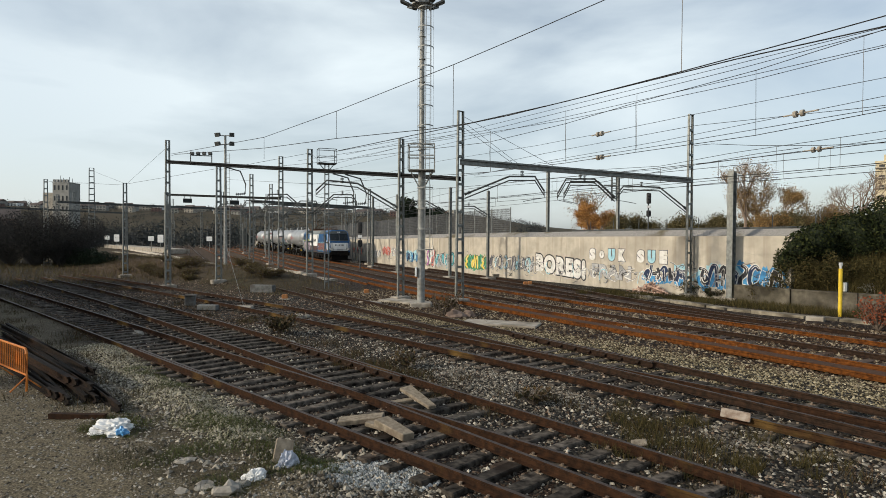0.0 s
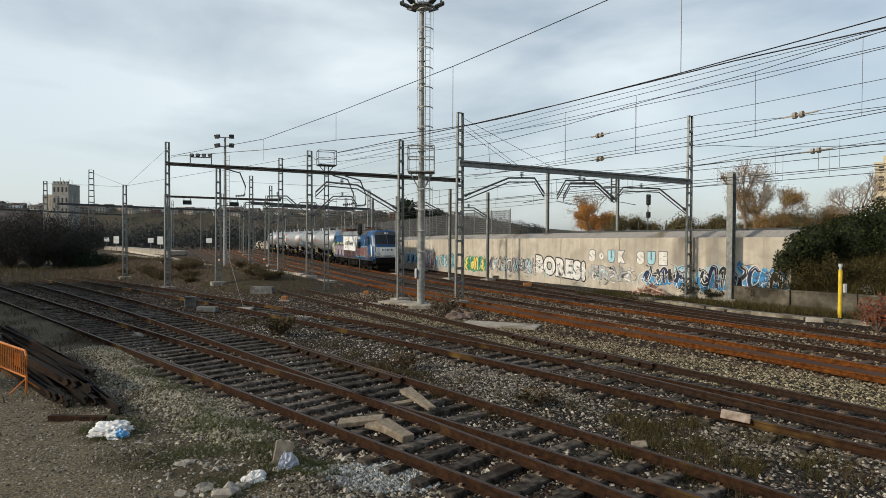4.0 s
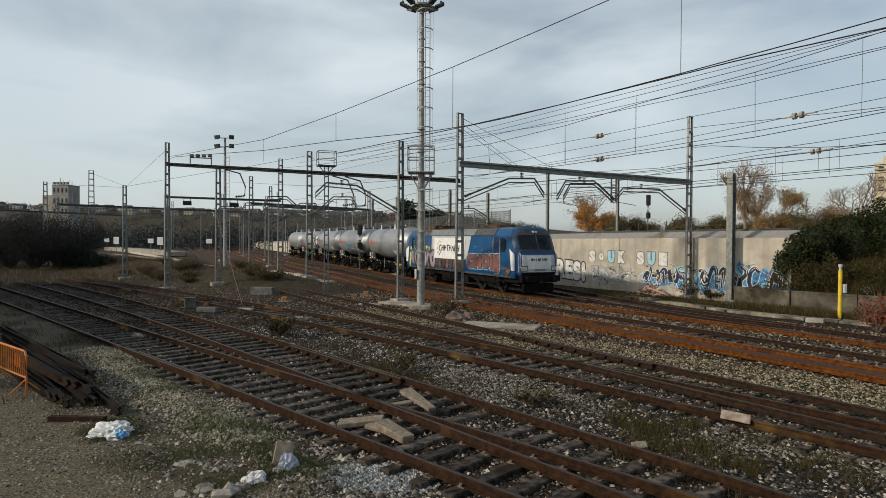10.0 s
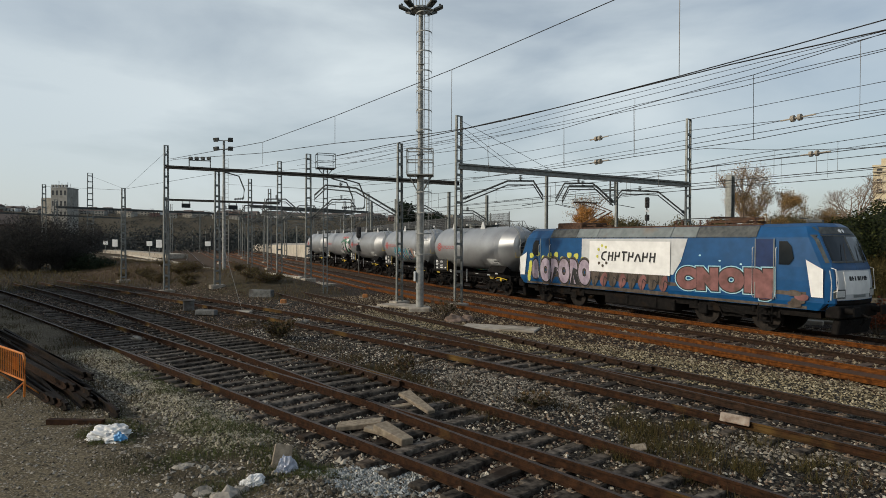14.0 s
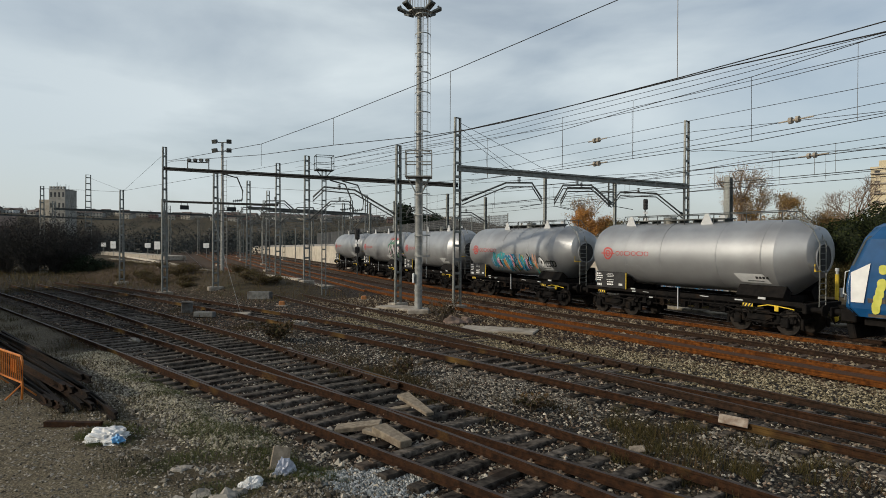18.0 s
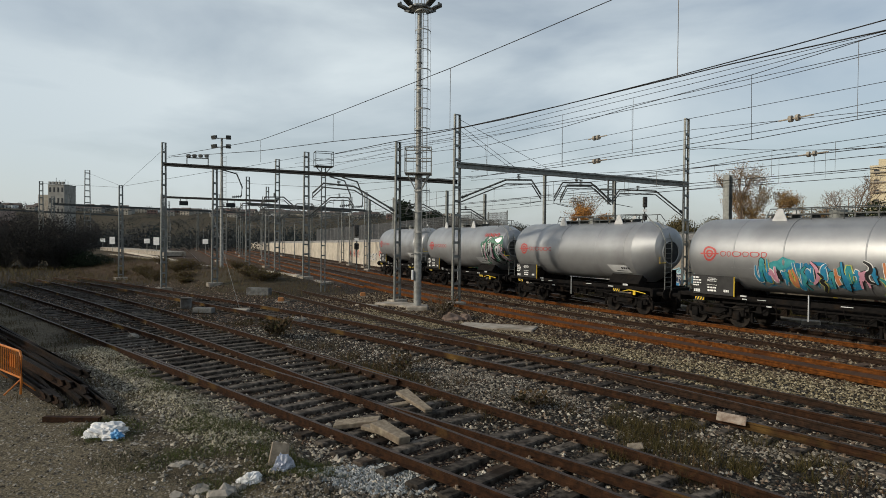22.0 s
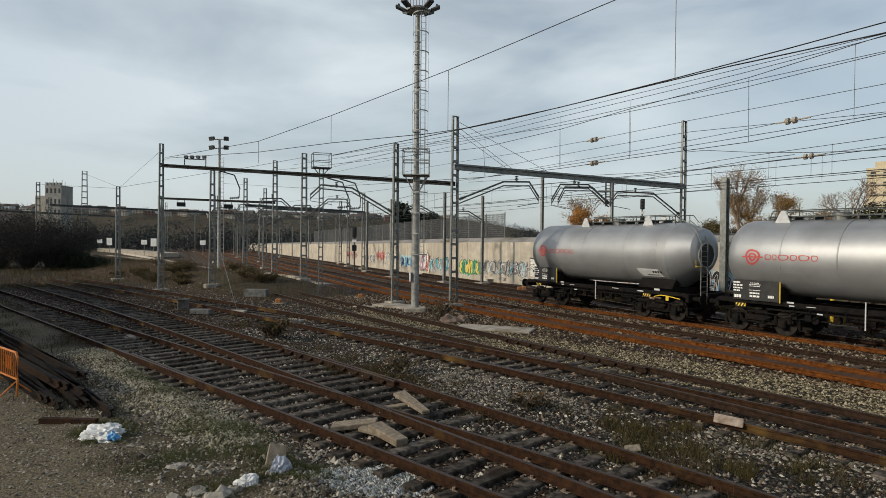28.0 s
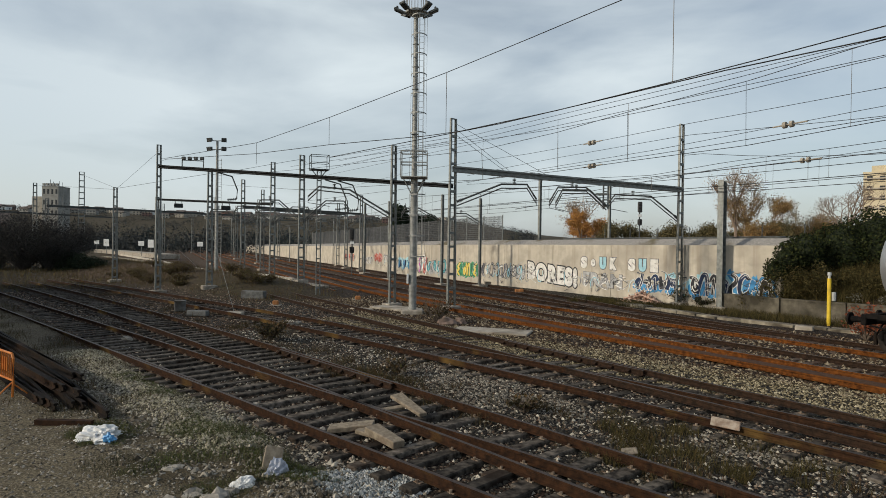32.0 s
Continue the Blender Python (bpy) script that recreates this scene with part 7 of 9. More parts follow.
GOLD_LEAF = island_colours("golden brown leaves", [(0.26, 0.15, 0.055), (0.34, 0.2, 0.07), (0.2, 0.13, 0.06), (0.16, 0.12, 0.055)])
OLIVE_LEAF = island_colours("olive green leaves", [(0.075, 0.066, 0.03), (0.11, 0.092, 0.042), (0.15, 0.115, 0.05), (0.06, 0.058, 0.026)])
CONIFER = island_colours("dark conifer needles", [(0.012, 0.022, 0.012), (0.022, 0.034, 0.018), (0.03, 0.04, 0.02)])
RED_LEAF = island_colours("reddish shrub leaves", [(0.16, 0.045, 0.025), (0.24, 0.07, 0.03), (0.11, 0.05, 0.03)])
BARK = surface("grey brown bark", (0.08, 0.06, 0.045), (0.17, 0.135, 0.105), 10, 0.95, 0, 0.6)
TWIG = surface("pale bare twigs", (0.16, 0.115, 0.08), (0.27, 0.20, 0.15), 8, 0.95, 0, 0.3)


def quads(name, pts, size, mat, rng, parent=None, upright=False, thin=1.0, ratio=1.0):
    """Many small leaves (or blades) as one mesh."""
    n = len(pts)
    p = np.array(pts, dtype=float)
    g = np.random.default_rng(rng)
    s = size * g.uniform(0.6, 1.4, (n, 1))
    if upright:
        a = g.uniform(0, 2 * math.pi, n)
        side = np.stack([np.cos(a), np.sin(a), np.zeros(n)], 1) * s * 0.04 * thin
        up = np.stack([g.normal(0, 0.35, n), g.normal(0, 0.35, n), np.ones(n)], 1) * s
        verts = np.stack([p - side, p + side, p + up], 1).reshape(-1, 3)
        faces = np.arange(n * 3).reshape(-1, 3)
    else:
        u = g.normal(size=(n, 3))
        u /= np.linalg.norm(u, axis=1)[:, None]
        w = g.normal(size=(n, 3))
        v = np.cross(u, w)
        v /= np.linalg.norm(v, axis=1)[:, None]
        u, v = u * s, v * s * ratio
        verts = np.stack([p - u * 0.5, p + v * 0.32, p + u * 0.5, p - v * 0.32], 1).reshape(-1, 3)
        faces = np.arange(n * 4).reshape(-1, 4)
    me = bpy.data.meshes.new(name)
    me.from_pydata(verts.tolist(), [], faces.tolist())
    me.materials.append(mat)
    ob = new(name, me)
    if parent is not None:
        ob.parent = parent
    return ob


def lumpy_points(blobs, n, seed, shell=0.75):
    """Points in the outer part of several uneven blobs (centre, radii)."""
    g = random.Random(seed)
    vol = [b[3] * b[4] * b[5] for b in blobs]
    out = []
    while len(out) < n:
        b = g.choices(blobs, [v ** 0.67 for v in vol])[0]
        d = Vector((g.gauss(0, 1), g.gauss(0, 1), g.gauss(0, 1))).normalized()
        bump = 1 + 0.28 * noise.noise(d * 2.3 + Vector((seed, b[0], b[1]))) + 0.16 * noise.noise(d * 6 + Vector((b[1], seed, 0)))
        r = (shell + (1.05 - shell) * g.random()) * bump
        q = Vector((b[0] + d.x * b[3] * r, b[1] + d.y * b[4] * r, b[2] + d.z * b[5] * r))
        if q.z > -0.25:
            out.append(q)
    return out


def hedge():
    t = thing("ivy_hedge", Matrix.Identity(4), "dense dark green ivy thicket on the embankment", "hedge")
    blobs = [(18.6, 33.0, 2.3, 1.2, 1.2, 1.3), (19.5, 32.4, 2.9, 1.4, 1.3, 1.45), (20.8, 31.8, 3.4, 1.5, 1.3, 1.6), (22.2, 31.2, 3.8, 1.5, 1.4, 1.75), (23.6, 30.2, 4.0, 1.6, 1.5, 1.85), (25.2, 29.0, 4.1, 1.8, 1.6, 1.9), (27.1, 27.6, 4.2, 2.0, 1.8, 2.0), (18.0, 33.9, 1.7, 0.8, 0.8, 0.9), (29.6, 25.6, 4.1, 2.2, 2.0, 2.1)]
    blobs = [(x + 1.5, y + 1.35, 3.45 + (z - 3.45) * 1.06, a, b, c) for x, y, z, a, b, c in blobs] + [(18.6, 33.2, 2.2, 0.7, 0.6, 0.8), (19.0, 32.9, 2.9, 0.8, 0.8, 0.85), (19.7, 32.7, 3.3, 0.9, 0.9, 0.9)]
    o = quads("crown", lumpy_points(blobs, 60000, 2, 0.72), 0.13, LEAF_GREEN, 11, t)
    # dark cores fill the thicket; the shade inside is put into their colour
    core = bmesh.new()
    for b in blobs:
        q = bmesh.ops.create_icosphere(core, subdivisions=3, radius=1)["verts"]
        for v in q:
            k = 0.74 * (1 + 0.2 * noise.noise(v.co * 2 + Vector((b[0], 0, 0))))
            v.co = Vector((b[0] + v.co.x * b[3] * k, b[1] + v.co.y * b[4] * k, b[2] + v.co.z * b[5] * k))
    part("inner_growth", core, surface("core with painted shade", (0.008, 0.012, 0.004), (0.02, 0.028, 0.01), 3, 0.95, 0, 0.5), t)


hedge()
SCRUB_LEAF = island_colours("olive brown scrub leaves", [(0.03, 0.026, 0.008), (0.055, 0.045, 0.014), (0.085, 0.062, 0.02), (0.024, 0.026, 0.007), (0.11, 0.085, 0.03)])
PALE_STEM = island_colours("pale dead stems", [(0.12, 0.11, 0.085), (0.2, 0.19, 0.15), (0.07, 0.07, 0.04)])


def slope_scrub():
    """Olive brown brushwood between the ivy and the low wall."""
    g = random.Random(5)
    blobs = []
    for k in range(34):
        u, w = g.uniform(-14.5, -1), g.uniform(36.0, 39.5)
        q = yard(u, w)
        r = g.uniform(0.5, 0.95)
        blobs.append((q.x, q.y, ground_height(q.x, q.y) + 0.15, r, r, r * g.uniform(0.5, 0.8)))
    blobs += [(17.9, 33.3, 0.9, 0.5, 0.5, 0.8), (18.4, 32.7, 1.5, 0.7, 0.5, 0.9), (17.4, 34.0, 0.5, 0.5, 0.4, 0.6), (19.0, 32.0, 1.7, 0.8, 0.6, 0.9), (19.8, 31.3, 1.8, 0.8, 0.6, 0.9)]
    for k in range(12):
        q = yard(-12.5 + k * 1.05, 36.4 + 0.3 * math.sin(k * 2.3))
        blobs.append((q.x, q.y, 1.7, 0.8, 0.7, g.uniform(0.6, 1.0)))
    tagged(quads("slope_scrub", lumpy_points(blobs, 42000, 6, 0.5), 0.085, SCRUB_LEAF, 12), "olive brown scrub covering the embankment slope", "scrub", "", "stuff")
    low = []
    for k in range(16):
        q = yard(g.uniform(-9, -1), g.uniform(35.4, 36.0))
        low.append((q.x, q.y, 1.0, g.uniform(0.3, 0.6), 0.3, 0.25))
    tagged(quads("dead_stems", lumpy_points(low, 2600, 8, 0.4), 0.10, PALE_STEM, 13), "pale dead stems hanging over the low wall", "scrub", "", "stuff")


slope_scrub()


def grass_field(name, label, area, n, size, mat, seed, clump=0.45, keep=None, thin=0.8):
    g = random.Random(seed)
    pts = []
    tries = 0
    while len(pts) < n and tries < n * 30:
        tries += 1
        u, w = g.uniform(*area[0]), g.uniform(*area[1])
        q = yard(u, w)
        if noise.noise((q.x * 0.9, q.y * 0.9, seed)) + g.uniform(-0.35, 0.35) < clump - 0.5:
            continue
        if keep and not keep(q, u, w):
            continue
        pts.append((q.x, q.y, ground_height(q.x, q.y) - 0.03))
    o = quads(name, pts, size, mat, seed, upright=True, thin=thin)
    return tagged(o, label, "weeds", "", "stuff")


BANK_WEED = island_colours("yellow brown bank weeds", [(0.075, 0.045, 0.02), (0.12, 0.078, 0.032), (0.055, 0.038, 0.018), (0.15, 0.125, 0.045), (0.04, 0.037, 0.015)])
# dry growth on the embankment slope, weeds of the bank, tufts between the tracks
grass_field("slope_grass", "dry brown grass on the embankment slope below the hedge", ((-15, -2), (35.6, 41)), 34000, 0.62, SCRUB_LEAF, 21, 0.2, thin=0.5)
grass_field("foot_weeds", "sparse dry weeds along the foot of the wall", ((-24, -6), (32.4, 35.2)), 14000, 0.3, SCRUB_LEAF, 22, 0.35)
grass_field("bank_weeds", "brown dead weeds on the bank beside the sidings", ((-90, -34), (15.8, 27)), 10000, 0.3, BANK_WEED, 23, 0.6, lambda q, u, w: w < 24 + (-u - 40) * 0.12)
grass_field("yard_tufts", "dry tufts of weed between the sidings", ((-16, 2), (8.9, 11.0)), 5000, 0.22, BROWN_WEED, 24, 0.85)
grass_field("verge_grass", "green and dry grass beside the nearest rail", ((-15, 2), (2.2, 5.3)), 9000, 0.12, GREEN_GRASS, 25, 0.8)
MOSS = island_colours("green weeds and moss", [(0.045, 0.07, 0.014), (0.08, 0.11, 0.024), (0.025, 0.038, 0.010), (0.11, 0.12, 0.035), (0.12, 0.095, 0.04)])
grass_field("green_weeds", "short green weeds on the gravel verge", ((-18, 2), (2.2, 6.0)), 34000, 0.085, MOSS, 29, 0.55, lambda q, u, w: near_spot(q, GREEN_SPOTS) and abs(w - 7.4 - 0.066 * u) > 1.0)
NEAR_WEEDS = ((4.6, 12.3, 1.1), (6.3, 11.0, 1.2), (3.4, 10.3, 0.9), (4.9, 10.9, 1.2), (4.2, 11.5, 0.9))
grass_field("ballast_weeds", "dry brown weeds standing in the ballast between two tracks", ((-14, 6), (8.9, 11.9)), 5200, 0.2, SCRUB_LEAF, 30, 0.75, lambda q, u, w: near_spot(q, NEAR_WEEDS), thin=0.6)
grass_field("green_tufts", "olive green moss and weeds among the ballast", ((-14, 6), (8.9, 11.9)), 9000, 0.06, SCRUB_LEAF, 31, 0.75, lambda q, u, w: near_spot(q, NEAR_WEEDS))
grass_field("far_verge_weeds", "low dark weeds at the edge of the dirt", ((-45, -14), (1.5, 5.0)), 5000, 0.2, BROWN_WEED, 26, 0.75)
grass_field("mid_tufts", "low weeds between ballast and rails", ((-48, -14), (9.0, 12.2)), 3500, 0.22, BROWN_WEED, 27, 0.9)
grass_field("west_bank_grass", "yellowish grass and weeds on the far bank", ((-110, -50), (2, 18)), 14000, 0.4, BANK_WEED, 28, 0.35, lambda q, u, w: w > 3 or u < -60)


def branchy(bm, a, d, l, r, depth, g, tips, spread=0.55):
    b = a + d * l
    rod(bm, a, b, r, 6 if depth > 1 else 4, r * 0.68)
    if depth == 0:
        tips.append(b)
        return
    for k in range(g.choice((2, 3, 3))):
        e = (d + Vector((g.gauss(0, spread), g.gauss(0, spread), g.gauss(0.12, spread * 0.6)))).normalized()
        branchy(bm, b if k else a + d * l * 0.8, e, l * g.uniform(0.62, 0.85), r * 0.62, depth - 1, g, tips, spread)
    tips.append(b)


def tree(x, y, z, h, label, leaf, n_leaf, leaf_size, seed, wide=0.5, low=0.0, depth=4, bark=None, fuzz=0.035):
    g = random.Random(seed)
    t = thing("tree", pose(x, y, z), label, "tree", "trees beyond the wall")
    bm, tips = bmesh.new(), []
    branchy(bm, Vector((0, 0, -0.3)), Vector((g.gauss(0, 0.05), g.gauss(0, 0.05), 1)).normalized(), h * 0.30, h * 0.022, depth, g, tips, wide)
    part("trunk", bm, bark or TWIG, t, "branching trunk and limbs")
    if n_leaf:
        pts = []
        while len(pts) < n_leaf:
            p = g.choice(tips)
            if p.z < low * h:
                continue
            pts.append(p + Vector((g.gauss(0, fuzz * h), g.gauss(0, fuzz * h), g.gauss(0, fuzz * h))))
        quads("crown", pts, leaf_size, leaf, seed, t)
    return t


# beyond the wall
tree(36.8, 75.0, 2.6, 11.0, "tall half bare tree with a few golden leaves", GOLD_LEAF, 2600, 0.12, 31, 0.3, 0.2, depth=6)
tree(39.0, 77.0, 2.6, 9.0, "half bare tree with golden leaves", GOLD_LEAF, 6000, 0.13, 32, 0.5, depth=5)
tree(42.0, 76.0, 2.6, 8.0, "half bare tree with golden brown leaves", GOLD_LEAF, 8000, 0.14, 33, 0.5, depth=5)
tree(22.0, 92.0, 2.0, 8.2, "round tree in orange autumn leaf", ORANGE_LEAF, 11000, 0.16, 34, 0.6, depth=5)
tree(24.5, 94.0, 2.0, 7.0, "bushy tree in orange autumn leaf", ORANGE_LEAF, 8000, 0.16, 35, 0.6, depth=5)
tree(23.2, 96.0, 2.0, 9.5, "thin bare brown tree", GOLD_LEAF, 1800, 0.16, 36, 0.45, depth=6)
tree(45.0, 66.0, 3.0, 8.5, "bare grey shrubby tree behind the hedge", GOLD_LEAF, 0, 0.3, 37, 0.6, depth=6)
tree(43.0, 64.0, 3.0, 7.5, "bare grey shrubby tree behind the hedge", GOLD_LEAF, 0, 0.3, 38, 0.6, depth=6)
for k in range(16):
    x = 25 + k * 2.1
    tree(x, 86 + 2 * math.sin(k), 2.2, 4.6 + 0.9 * math.sin(k * 2.1), "low olive green bushy tree in a row", OLIVE_LEAF, 7000, 0.18, 40 + k, 0.75, fuzz=0.09)
for k, x in enumerate((40.0, 43.0, 46.0, 49.0, 52.0)):
    tree(x, 74.0 + k, 2.6, 5.6, "olive and golden bushy tree", OLIVE_LEAF if k % 2 else GOLD_LEAF, 7000, 0.15, 55 + k, 0.7, fuzz=0.08)
tree(-3.6, 98.0, 0.5, 10.5, "dark green conifer behind the yard", CONIFER, 4500, 0.42, 61, 0.35)
tree(-1.0, 100.0, 0.5, 9.0, "dark green conifer behind the yard", CONIFER, 3600, 0.42, 62, 0.35)


def shrub(x, y, z, r, h, label, leaf, n, size, seed, twigs=40, bark=None):
    g = random.Random(seed)
    t = thing("shrub", pose(x, y, z), label, "shrub", "shrubs")
    bm = bmesh.new()
    tips = []
    for k in range(twigs):
        a = g.uniform(0, 6.28)
        d = Vector((math.cos(a) * g.uniform(0.1, 0.9), math.sin(a) * g.uniform(0.1, 0.9), g.uniform(0.6, 1.1)))
        m = d * 0.5 * h + Vector((g.gauss(0, 0.1), g.gauss(0, 0.1), 0))
        e = m + Vector((d.x * r * 0.7, d.y * r * 0.7, d.z * h * g.uniform(0.2, 0.5)))
        rod(bm, (0, 0, 0), m, 0.03, 4, 0.018)
        rod(bm, m, e, 0.018, 4, 0.006)
        for _ in range(3):
            rod(bm, m, e + Vector((g.gauss(0, r * 0.3), g.gauss(0, r * 0.3), g.gauss(0, h * 0.15))), 0.011, 3, 0.004)
        tips += [m, e, (m + e) / 2]
    part("stem", bm, bark or BARK, t)
    if n:
        pts = [g.choice(tips) + Vector((g.uniform(-r * 0.28, r * 0.28), g.uniform(-r * 0.28, r * 0.28), g.uniform(-h * 0.16, h * 0.14))) for _ in range(n)]
        quads("foliage", pts, size, leaf, seed, t)
    return t


shrub(17.2, 24.2, -0.2, 0.7, 1.3, "reddish shrub beside the track", RED_LEAF, 1500, 0.1, 71)
shrub(15.6, 38.2, -0.2, 0.8, 0.9, "low dry green shrub at the foot of a mast", GREEN_GRASS, 900, 0.14, 72)
shrub(16.4, 36.8, -0.2, 0.7, 0.7, "low dry green shrub at the foot of a mast", GREEN_GRASS, 800, 0.14, 73)
shrub(-1.0, 17.0, -0.2, 0.4, 0.45, "small brown shrub in the ballast", BROWN_WEED, 250, 0.09, 74, 14)
shrub(-6.0, 22.7, -0.2, 0.7, 0.7, "brown dry shrub growing between the rails", BROWN_WEED, 600, 0.12, 75, 20)
shrub(2.0, 13.3, -0.2, 0.35, 0.35, "small dark dry shrub in the ballast", BROWN_WEED, 240, 0.09, 76, 16)
shrub(0.1, 28.3, -0.2, 0.45, 1.1, "reddish brown dry weed beside a boulder", BROWN_WEED, 350, 0.1, 77, 18)
g = random.Random(44)
for k in range(20):
    u, w = g.uniform(-66, -36), g.uniform(15.5, 21.5)
    q = yard(u, w)
    r = g.uniform(0.7, 1.3)
    shrub(q.x, q.y, ground_height(q.x, q.y) - 0.05, r, r * 0.75, "low dry brown bush on the weedy bank" if k % 3 else "low yellowish bush on the weedy bank", BANK_WEED, 1400, 0.08, 130 + k, 22)
DARK_BARK = surface("dark grey bark", (0.027, 0.025, 0.025), (0.076, 0.071, 0.068), 10, 0.95, 0, 0.6)
DARK_LEAF = island_colours("dark thicket leaves", [(0.010, 0.011, 0.010), (0.019, 0.019, 0.018), (0.032, 0.029, 0.024), (0.054, 0.048, 0.042)])
for k, (x, y, r, h) in enumerate(((-42.6, 68.5, 2.6, 4.2), (-45.0, 67.5, 2.8, 5.2), (-46.5, 70.5, 3.2, 6.6), (-49.0, 69.5, 3.0, 5.8), (-51.0, 72.0, 3.0, 5.4), (-53.5, 71.0, 2.6, 3.2), (-56.0, 74.0, 2.6, 2.8), (-44.0, 72.5, 3.0, 6.0))):
    shrub(x, y, ground_height(x, y) - 0.1, r, h, "tall dark tangled thicket of bare branches", DARK_LEAF, 9000, 0.14, 80 + k, 130, DARK_BARK)
for k, (x, y, h) in enumerate(((-45.5, 72.0, 8.0), (-49.5, 74.0, 8.4), (-42.5, 73.0, 6.6))):
    tree(x, y, ground_height(x, y), h, "bare grey tree with tangled branches above a thicket", GOLD_LEAF, 0, 0.3, 95 + k, 0.75, depth=6, bark=DARK_BARK)


def dark_bush():
    t = thing("bush", Matrix.Identity(4), "low rounded dark evergreen bush at the end of a thicket", "bush")
    blobs = [(-39.6, 69.0, 0.5, 1.5, 1.2, 1.3), (-38.0, 69.2, 0.3, 1.4, 1.2, 1.1), (-41.0, 69.0, 0.6, 1.4, 1.2, 1.4)]
    quads("foliage", lumpy_points(blobs, 5000, 4, 0.6), 0.2, CONIFER, 97, t)


dark_bush()


def shade_hedge():
    """A tall evergreen hedge, unseen and added beside the yard to shade the scrap heap."""
    t = thing("evergreen_hedge", Matrix.Identity(4), "unseen tall evergreen hedge added to shade the scrap heap", "hedge")
    g = random.Random(3)
    blobs = []
    for p, d in walk_along([Vector(q) for q in ((-18.4, 8.5), (-20.6, 13.6), (-21.4, 16.3), (-24.0, 23.0), (-36.5, 43.0))], 1.7):
        h = g.uniform(0.85, 1.15) * float(np.interp(p.y, (8, 14, 17, 24, 40), (4.0, 4.8, 5.5, 6.0, 6.0)))
        blobs.append((p.x - g.uniform(0, 1), p.y, h * 0.45, 1.6, 1.6, h * 0.52))
    quads("foliage", lumpy_points(blobs, 26000, 9, 0.7), 0.42, CONIFER, 98, t)
    # filler cores in the same colour, inner shade painted in
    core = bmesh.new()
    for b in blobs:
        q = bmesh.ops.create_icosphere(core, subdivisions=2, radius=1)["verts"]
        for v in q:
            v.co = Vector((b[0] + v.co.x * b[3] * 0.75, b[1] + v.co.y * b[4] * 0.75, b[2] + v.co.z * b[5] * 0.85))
    part("inner_growth", core, bpy.data.materials["core with painted shade"], t)


shade_hedge()


# ---- graffiti on the long wall ----
def on_wall(s0, lift):
    """A placer on the wall's face: u metres towards the west from s0, reading left to right for the viewer, v height."""
    def to(u, v, w):
        p, d, n = wall_at(s0 - u)
        q = p + n * (lift + w)
        return (q.x, q.y, v)
    return to


def paint(name, dark, light, scale=4):
    return surface(name, dark, light, scale, 0.8, 0, 0.1, tuple(c * 0.75 for c in dark), 1.2)


SPRAY = {
    "white": paint("white spray paint", (0.62, 0.60, 0.55), (0.80, 0.78, 0.74)), "black": paint("black spray paint", (0.015, 0.016, 0.02), (0.05, 0.05, 0.055)),
    "silver": paint("silver spray paint", (0.34, 0.34, 0.34), (0.48, 0.48, 0.47)), "blue": paint("blue spray paint", (0.04, 0.20, 0.42), (0.08, 0.32, 0.58)),
    "navy": paint("navy spray paint", (0.012, 0.025, 0.06), (0.03, 0.05, 0.11)), "green": paint("green spray paint", (0.04, 0.24, 0.12), (0.08, 0.34, 0.18)),
    "yellow": paint("yellow spray paint", (0.62, 0.48, 0.06), (0.74, 0.6, 0.14)), "magenta": paint("magenta spray paint", (0.45, 0.08, 0.35), (0.6, 0.18, 0.5)),
    "red": paint("red spray paint", (0.5, 0.08, 0.06), (0.62, 0.15, 0.1)), "teal": paint("teal spray paint", (0.05, 0.28, 0.34), (0.12, 0.42, 0.46)),
    "dark": paint("dull dark spray paint", (0.07, 0.07, 0.085), (0.16, 0.16, 0.18)), "cyan": paint("pale cyan spray paint", (0.28, 0.52, 0.6), (0.42, 0.64, 0.7)),
}


WALL_CUT = 7.36


def word_on_wall(word, s0, width, z0, height, label, fill="white", line="black", fat=0.07, edge=0.055, halo=None, fall=0.05, gap=1.2):
    """A bubble-letter word in fat outlined letters."""
    t = thing("graffiti", Matrix.Identity(4), label, "graffiti", "wall graffiti")
    layers = [(fat + edge, 0.012, SPRAY[line]), (fat, 0.024, SPRAY[fill])]
    if halo:
        layers.insert(0, (fat + edge * 2.6, 0.006, SPRAY[halo]))
    lettering(word, t, on_wall(s0, 0), width, z0, height, layers, fall, gap)
    return t


W = WALL_CUT


# brush strokes in a unit box: hooks, loops, arrows, zigzags, no letters
STROKES = (
    ((0.9, 0.8), (0.55, 1.0), (0.15, 0.75), (0.1, 0.35), (0.45, 0.08), (0.95, 0.25)),
    ((0.1, 0.95), (0.2, 0.25), (0.5, 0.05), (0.75, 0.3), (0.85, 0.95)),
    ((0.05, 0.1), (0.35, 0.9), (0.5, 0.3), (0.7, 0.95), (0.95, 0.1)),
    ((0.1, 0.5), (0.95, 0.5), (0.6, 0.85), (0.95, 0.5), (0.6, 0.2)),
    ((0.2, 0.0), (0.25, 0.6), (0.6, 0.95), (0.9, 0.6), (0.55, 0.35), (0.3, 0.5)),
    ((0.85, 0.95), (0.3, 0.85), (0.25, 0.6), (0.8, 0.4), (0.7, 0.1), (0.1, 0.05)),
    ((0.05, 0.05), (0.3, 0.95), (0.75, 0.95), (0.95, 0.05)),
)


